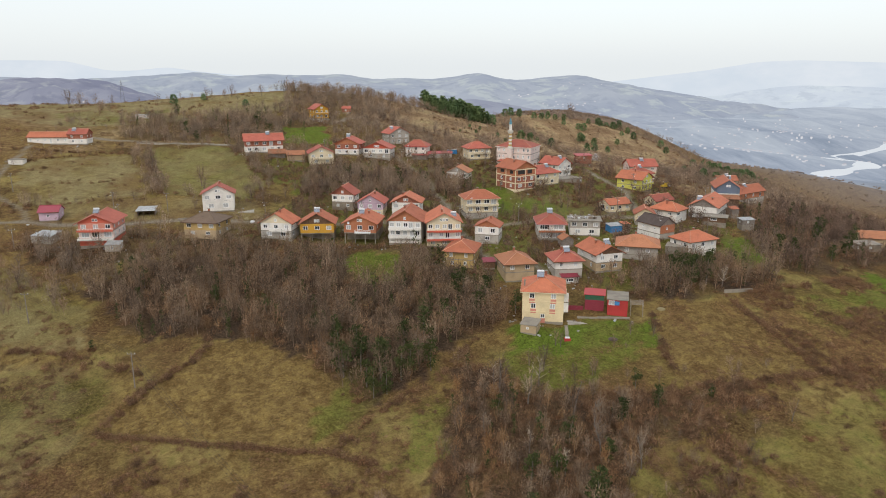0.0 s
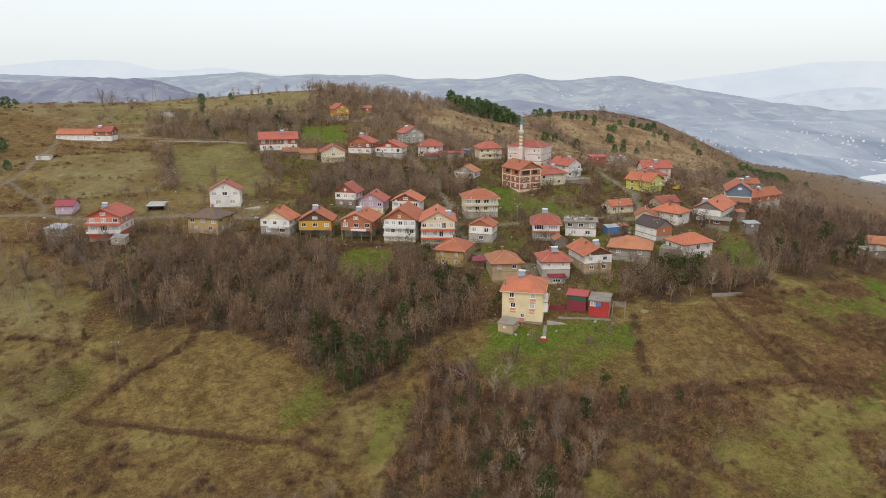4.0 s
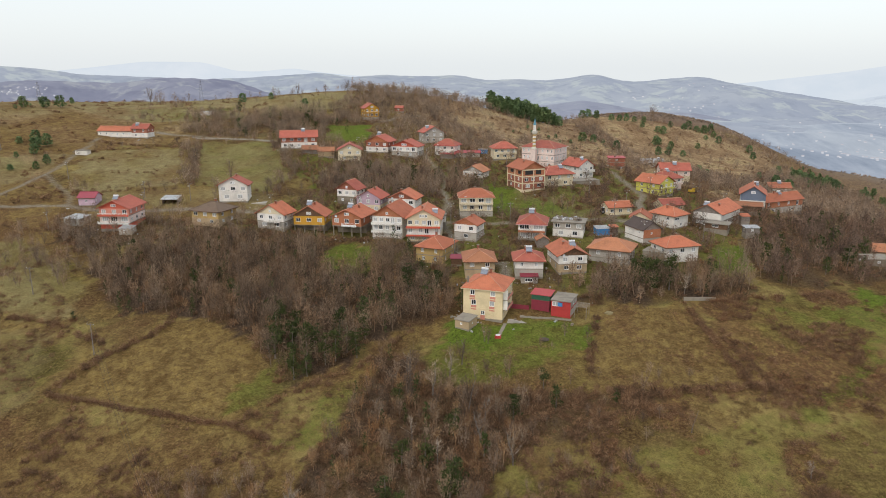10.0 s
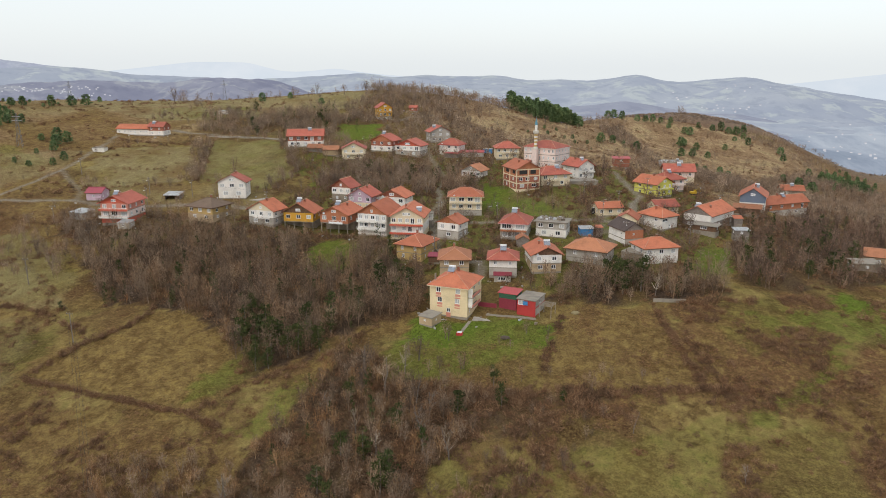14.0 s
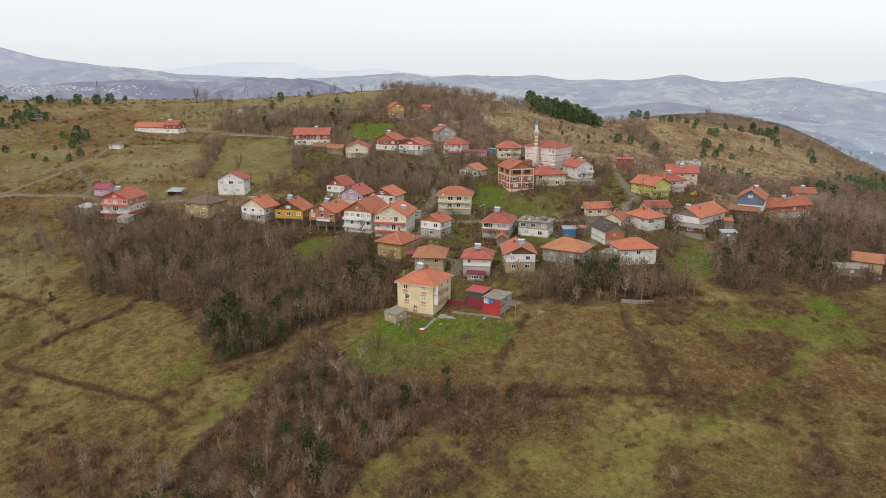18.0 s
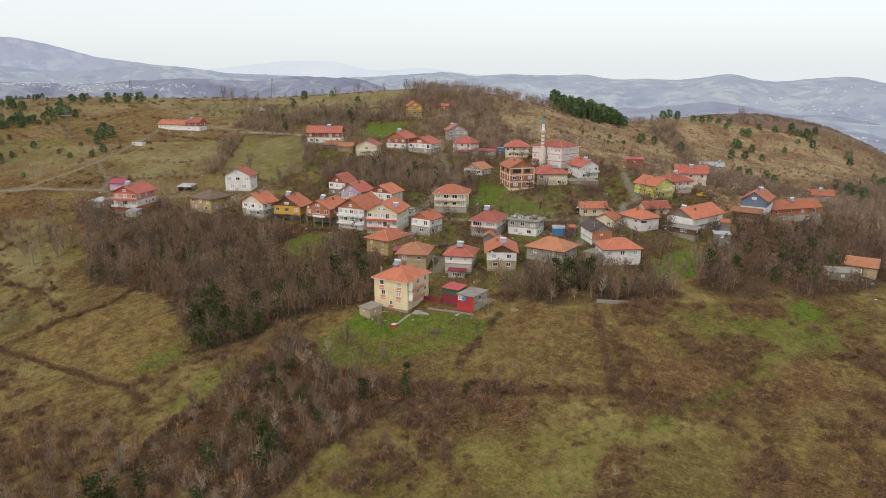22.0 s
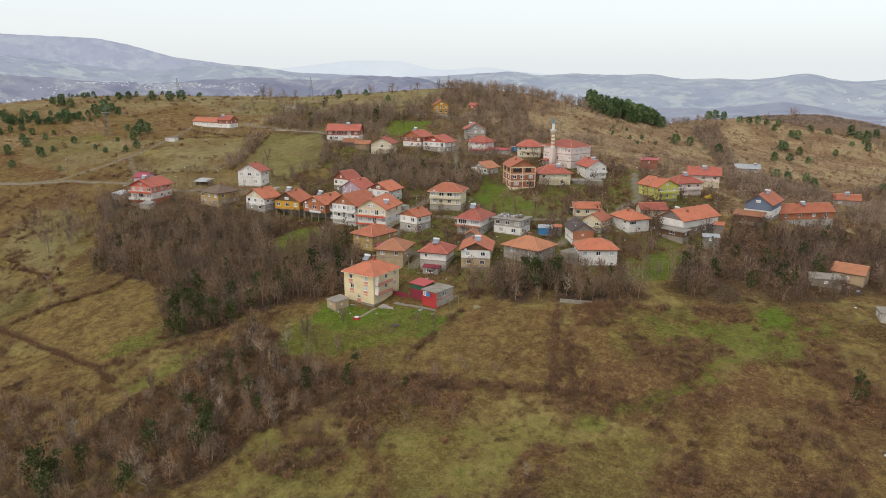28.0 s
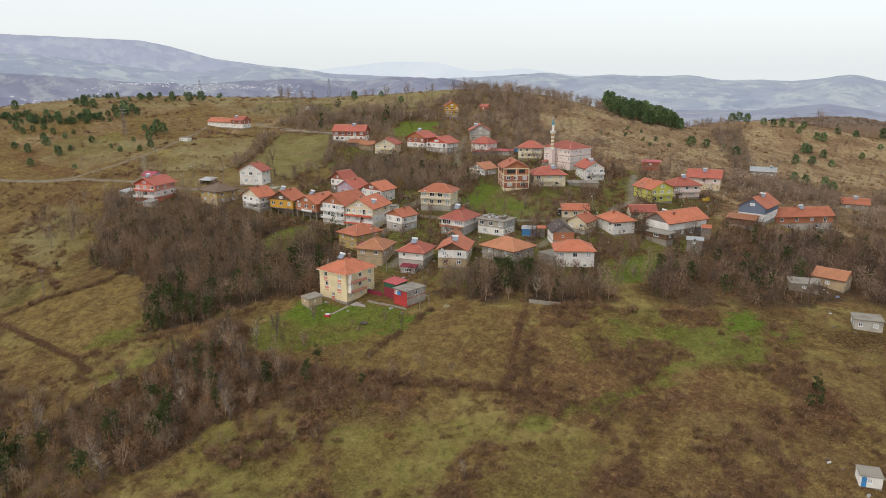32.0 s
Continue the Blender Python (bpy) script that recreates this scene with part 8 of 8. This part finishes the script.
stand("woodland", "scattered bare trees on the western bank", FARBARK, LIGHT, [spots([(-150, 205), (-112, 228), (-100, 205), (-125, 188)], 0.03, rng, 1), spots([(-200, 262), (-150, 262), (-150, 280), (-200, 290)], 0.012, rng, 1), spots([(-250, 470), (-140, 500), (-150, 540), (-270, 500)], 0.004, rng, 1)], 0.4, 0.8, rng)

stand("hedge", "rows of bare trees between the upper plots", FARBARK, LIGHT, [
    row_of([(-171, 279), (-147, 280), (-117, 288)], 0.25, 4.0, rng), row_of([(-80, 286), (-76, 310), (-92, 340), (-109, 368)], 0.45, 4.5, rng),
    row_of([(-152, 366), (-109, 370)], 0.6, 4.0, rng), row_of([(-104, 268), (-72, 286), (-62, 280)], 0.4, 5.0, rng), row_of([(-205, 300), (-200, 335), (-152, 362)], 0.2, 4.0, rng), row_of([(-160, 244), (-128, 262), (-104, 258)], 0.25, 4.0, rng),
    row_of([(-215, 405), (-150, 400), (-100, 415)], 0.3, 12.0, rng)], 0.35, 0.9, rng, "trees")

# trees that stand by themselves, built once and planted again
BARE_KINDS = []
for i in range(6):
    (tv, tt), (cv, ct) = bare_tree(500 + i, 9.0, 0.36, 16, 620, 1.0)
    BARE_KINDS.append((tri_mesh("trunk", tv, tt, TRUNK), tri_mesh("crown", *round_tree(560 + i, 9.5, 3.0, 330, 1.7), BARK)))
EVER_KINDS = []
for i in range(4):
    (tv, tt), (cv, ct) = evergreen(600 + i, 8.0, 620)
    EVER_KINDS.append((tri_mesh("trunk", tv, tt, TRUNK), tri_mesh("crown", cv, ct, LEAF)))
PINE_KINDS = []
for i in range(5):
    (tv, tt), (cv, ct) = pine(700 + i, 5.5, 280, 0.46)
    PINE_KINDS.append((tri_mesh("trunk", tv, tt, TRUNK), tri_mesh("crown", cv, ct, NEEDLE)))


def tree(kinds, i, x, y, s, name, label, group, mat=None):
    root = empty(name, Matrix.LocRotScale((x, y, ground(x, y)), Euler((0, 0, i * 2.4)), (s, s, s * (0.9 + 0.2 * (i % 3) / 2))), label, "tree", group)
    for nm, dm in zip(("trunk", "crown"), kinds[i % len(kinds)]):
        ob = new(nm, dm)
        ob.parent = root
    return root


def plant(kinds, places, lo, hi, name, label, group):
    x, y = places
    for i in range(len(x)):
        tree(kinds, i, x[i], y[i], float(rng.uniform(lo, hi)), name, label, group)


plant(BARE_KINDS, spots([(20, 268), (60, 276), (28, 296), (16, 312)], 0.012, rng, 1), 0.4, 0.6, "bare_tree", "small leafless fruit tree on the green by the houses", "fruit trees")
plant(BARE_KINDS, spots([(18, 174), (56, 178), (54, 152), (18, 152)], 0.012, rng, 1), 0.35, 0.6, "bare_tree", "small leafless fruit tree in the garden plot", "garden fruit trees")
plant(BARE_KINDS, spots([(92, 216), (98, 246), (114, 250), (108, 222)], 0.008, rng, 1), 0.45, 0.7, "bare_tree", "leafless tree in the small meadow", "meadow trees")
plant(BARE_KINDS, spots([(-117, 286), (-80, 283), (-76, 262), (-62, 262), (-62, 300)], 0.006, rng, 2), 0.4, 0.8, "bare_tree", "leafless tree behind the white house", "garden trees")
for i, (x, y, s) in enumerate([(-245.8, 475.7, 1.5), (-239, 477, 1.2), (-164, 505, 0.9), (-115.7, 529, 1.3), (-60.7, 512, 1.6), (-55, 520, 1.4), (-38.9, 530, 1.2), (-130, 520, 1.0), (-150, 515, 1.0), (24, 158, 0.9), (13, 150, 1.1), (28, 140, 1.0), (-103.7, 303, 1.2), (-100, 295, 0.8), (75, 139, 0.6), (138.5, 789.5, 2.1), (141, 792, 1.7), (47, 278, 0.8)]):
    tree(BARE_KINDS, i, x, y, s, "bare_tree", "tall leafless tree standing by itself on the slope", "lone trees")
for i, (x, y, s) in enumerate([(-91, 172, 0.42), (-14, 160, 1.0), (-10, 156, 0.9), (-6, 162, 1.0), (-18, 154, 0.9), (-20, 160, 1.1), (-24, 158, 1.3), (-26, 164, 1.2), (-15, 157, 1.2), (-3, 160, 1.0), (-16, 150, 0.9), (-13, 151, 0.8), (-8, 158, 1.2), (-22, 168, 1.0), (-28, 172, 0.9), (-34, 178, 0.8), (-5, 174, 1.1), (4, 190, 1.1), (-60, 186, 0.8), (-90, 205, 0.9), (-96, 212, 0.8), (17, 122, 0.9), (24, 98, 1.0), (5, 95, 1.1), (12, 90, 1.2), (10, 100, 0.9), (28, 116, 0.8), (76, 206, 1.1), (73, 200, 1.3), (78, 202, 1.2), (71, 204, 1.2), (153, 184, 0.6), (110, 226, 1.0), (118, 232, 0.9), (132, 244, 1.0), (146, 246, 0.9), (-3, 168, 0.9), (-10, 168, 1.1), (2, 176, 0.8), (10, 186, 1.1), (12, 192, 1.0), (6, 200, 0.8), (-50, 190, 0.8), (-66, 196, 0.7), (-88, 196, 0.6), (-74, 210, 0.7),
                            (26, 132, 0.8), (22, 122, 0.9), (38, 138, 0.9), (33, 127, 0.7), (44, 150, 0.6), (16, 112, 0.9), (20, 108, 0.8), (47, 142, 0.7), (12, 142, 0.7), (60, 146, 0.45), (68, 204, 1.0), (74, 203, 0.9), (71, 208, 1.0), (136, 232, 1.0), (128, 226, 0.8), (142, 262, 1.0), (150, 300, 0.9), (122, 255, 0.8),
                            (47, 278, 0.4), (-20, 312, 0.9), (-44, 318, 0.8), (-130, 378, 0.8), (-140, 392, 0.9), (-96, 400, 0.8), (-108, 420, 1.0), (-162, 440, 1.0), (52, 340, 0.5), (45, 330, 0.5), (-18, 300, 0.7), (28, 114, 1.1), (29, 116, 1.0), (5, 93, 1.1), (7, 96, 1.0), (152, 177, 0.5), (154, 179, 0.5), (0, 182, 0.9), (20, 186, 0.9), (-20, 200, 0.8), (148, 136, 0.5)]):
    tree(EVER_KINDS, i, x, y, s, "evergreen_tree", "dark green ivy-clad evergreen tree among bare trees", "evergreens")
for i, (x, y, s) in enumerate([(61, 562, 1.5), (70, 575, 1.2), (42, 618, 1.6), (44, 506, 0.5), (41, 538, 0.6), (79, 600, 0.6), (65, 757, 1.7), (71, 759, 1.6), (79, 750, 1.4), (94, 745, 1.3), (102, 747, 1.2), (109, 752, 1.3), (117, 753, 1.2), (127, 759, 1.2), (124, 739, 1.0), (139, 738, 1.3), (144, 737, 1.5), (128, 634, 1.3), (139, 654, 1.4), (146, 692, 1.3), (132, 690, 1.5), (135, 694, 1.4), (153, 663, 1.1), (175, 719, 1.0), (155, 768, 1.2), (170, 777, 1.2),
                            (200, 930, 1.9), (206, 908, 1.8), (214, 905, 1.9), (223, 912, 1.8), (190, 762, 1.0), (203, 764, 1.4), (202, 786, 1.2), (237, 778, 1.6), (233, 745, 1.3), (150, 566, 1.1), (155, 560, 1.2), (198, 582, 1.0), (200, 543, 1.5), (207, 536, 1.6), (131, 558, 1.1), (138, 559, 1.1), (89, 590, 1.4), (244, 694, 1.4), (230, 601, 1.4), (238, 594, 1.5), (-180, 485, 1.2), (-165, 500, 0.8), (-128, 470, 0.9),
                            (20, 540, 0.5), (28, 548, 0.45), (24, 520, 0.5), (36, 520, 0.45), (52, 530, 0.5), (12, 500, 0.4)]):
    tree(PINE_KINDS, i, x, y, s, "pine_tree", "young dark green pine on the open slope", "slope pines")
for i, (x, y, s) in enumerate([(-224, 330, 1.2), (-219, 322, 1.0), (-222, 336, 1.1), (-237, 334, 0.8), (-230, 338, 1.3), (-222, 313, 0.5), (-240, 298, 0.8), (-236, 281, 0.6), (-235, 273, 0.9), (-268, 286, 0.9), (-258, 281, 1.0), (-254, 267, 0.9), (-268, 268, 0.8), (-234, 255, 0.8), (-219, 295, 0.5), (-210, 294, 0.6), (-202, 301, 0.7), (-202, 309, 0.8), (-243, 277, 0.6), (-286, 285, 0.8), (-285, 291, 0.7), (-273, 296, 0.8), (-259, 294, 0.7), (-297, 288, 0.9), (-262, 302, 0.6), (-283, 297, 0.8),
                            (-311, 347, 1.1), (-323, 349, 1.0), (-305, 349, 1.1), (-316, 350, 1.2), (-284, 350, 1.1), (-271, 348, 1.0), (-267, 354, 0.9), (-278, 359, 1.1), (-270, 340, 0.9), (-276, 351, 1.5), (-307, 390, 1.1), (-303, 395, 1.1), (-289, 404, 1.2), (-281, 413, 1.4), (-274, 418, 1.4), (-345, 318, 1.1), (-208, 263, 0.5)]):
    tree(PINE_KINDS, i, x, y, s, "pine_tree", "young dark green pine on the western pasture", "western pines")
plant(PINE_KINDS, spots([(-312, 290), (-301, 298), (-287, 307), (-273, 316), (-261, 328), (-277, 341), (-292, 331), (-306, 321), (-320, 308), (-334, 301)], 0.045, rng, 1), 0.5, 0.85, "pine_tree", "low dark green pine in a dense young plantation", "plantation pines")
plant(PINE_KINDS, spots([(-420, 420), (-380, 380), (-290, 360), (-260, 400), (-300, 470), (-420, 480)], 0.003, rng, 1), 0.35, 0.75, "pine_tree", "dark green pine on the western skyline", "skyline pines")
plant(EVER_KINDS, spots([(10, 480), (60, 480), (80, 580), (20, 590)], 0.006, rng, 1), 0.12, 0.3, "pine_tree", "small bushy pine seedling on the tawny slope", "seedling pines")
WOODPINE = [pine(720 + i, 13.0, 220, 0.30)[1] for i in range(4)]
stand("pine_wood", "dense dark green pine wood on the ridge", NEEDLE, WOODPINE, spots([(-18, 612), (-8, 584), (8, 578), (24, 586), (38, 612), (42, 642), (26, 668), (-6, 668), (-20, 650)], 0.045, rng, 1), 0.5, 1.05, rng, "pine wood")
stand("pine_wood", "dark green pines stepping down the far eastern slope", NEEDLE, WOODPINE, [spots([(228, 560), (262, 590), (300, 700), (350, 800), (335, 890), (300, 800), (262, 720), (238, 640)], 0.022, rng, 1), spots([(300, 840), (420, 830), (400, 900), (310, 905)], 0.006, rng, 1)], 0.35, 0.7, rng, "pine wood")
IVY = [leaf_cloud(830 + i, np.column_stack([np.random.default_rng(840 + i).normal(0, 0.28, (9, 2)), np.linspace(0.8, 6.6, 9)]), np.linspace(0.75, 0.45, 9), 150, 0.24) for i in range(4)]
stand("ivy", "dark green ivy climbing the trunks of bare trees", LEAF, IVY, [spots(WOODS, 0.012, rng, 1.0, [GAP]), spots(WOOD_EAST, 0.018, rng, 0.8), spots(WOOD_RIGHT, 0.008, rng, 1.0), spots(NEARWOOD, 0.006, rng, 1.0, FIELDS), spots(HILLTOP, 0.006, rng, 1.0), spots(BELT_WEST, 0.003, rng, 1.0)], 0.55, 1.1, rng, "ivy")
PALE_SPOTS = [(28, 100, 1.0), (0, 106, 0.9), (32, 130, 0.9), (19, 146, 1.2), (32, 137, 0.8), (39, 125, 0.9), (22.1, 152, 1.0), (23.9, 124, 0.7), (17.5, 130, 0.7), (11.8, 152, 0.9), (22.3, 102, 0.9), (-0.2, 105, 0.8), (8.8, 135, 0.8), (95.4, 128.8, 0.5), (82, 200, 0.8)]
PALE = twig_mat("pale_grey_bark", [(0.0, (0.24, 0.195, 0.15)), (0.6, (0.40, 0.345, 0.28)), (1.0, (0.55, 0.50, 0.43))])
PALE_KINDS = [(BARE_KINDS[i][0], tri_mesh("crown", *bare_tree(540 + i, 8.0, 0.5, 18, 260, 1.2)[1], PALE)) for i in range(3)]
for i, (x, y, s) in enumerate(PALE_SPOTS):
    tree(PALE_KINDS, i, x, y, s, "bare_tree", "spreading leafless tree with pale grey limbs", "pale trees")
tree([(BARE_KINDS[0][0], tri_mesh("crown", *evergreen(650, 8.0, 500)[1], YELLOWLEAF))], 0, -14.0, 282.0, 0.95, "yellow_tree", "tree with thin yellowing leaves behind the houses", "garden trees")

# thorn bushes that stand out by themselves in the pasture
LONE_BUSH = [tri_mesh("bush", *shrub(800 + i, 2.0, 3.4, 230, 1.8), REDTWIG) for i in range(4)]
for i, (x, y, s) in enumerate([(103.5, 141.8, 1.2), (114.8, 153.1, 1.3), (125.8, 165.8, 1.2), (118.1, 171.4, 1.4), (116.8, 197.7, 0.9), (136.3, 200.5, 1.3), (140.1, 186.8, 1.3), (150.6, 175.6, 1.6), (153.3, 184.5, 1.4), (124.8, 164, 1.0), (122.8, 154.1, 1.2), (133.8, 153, 1.3), (160.9, 197.5, 1.2), (131, 201, 0.8), (142.2, 210.5, 1.5), (145, 206, 1.0), (112, 186, 0.9), (108, 178, 1.0), (98, 168, 0.9), (76, 133, 0.9), (66, 128, 0.8), (-91, 172, 1.0), (-58, 120, 1.1), (-44, 116, 1.2)]):
    b_ = new("bush", LONE_BUSH[i % 4])
    b_.matrix_world = Matrix.LocRotScale((x, y, ground(x, y)), Euler((0, 0, i * 1.9)), (s, s, s * 0.9))
    tagged(b_, "rounded bare brown thorn bush in the pasture", "bush", "pasture bushes")
post_ = new("post", tri_mesh("post", *limb_tubes(np.array([[0, 0, -0.4]]), np.array([[0.05, 0, 1.5]]), np.array([0.16]), np.array([0.13]), 7), TRUNK))
post_.matrix_world = pose(153.1, 236.1, ground(153.1, 236.1))
tagged(post_, "short dark wooden post beside the track", "post")
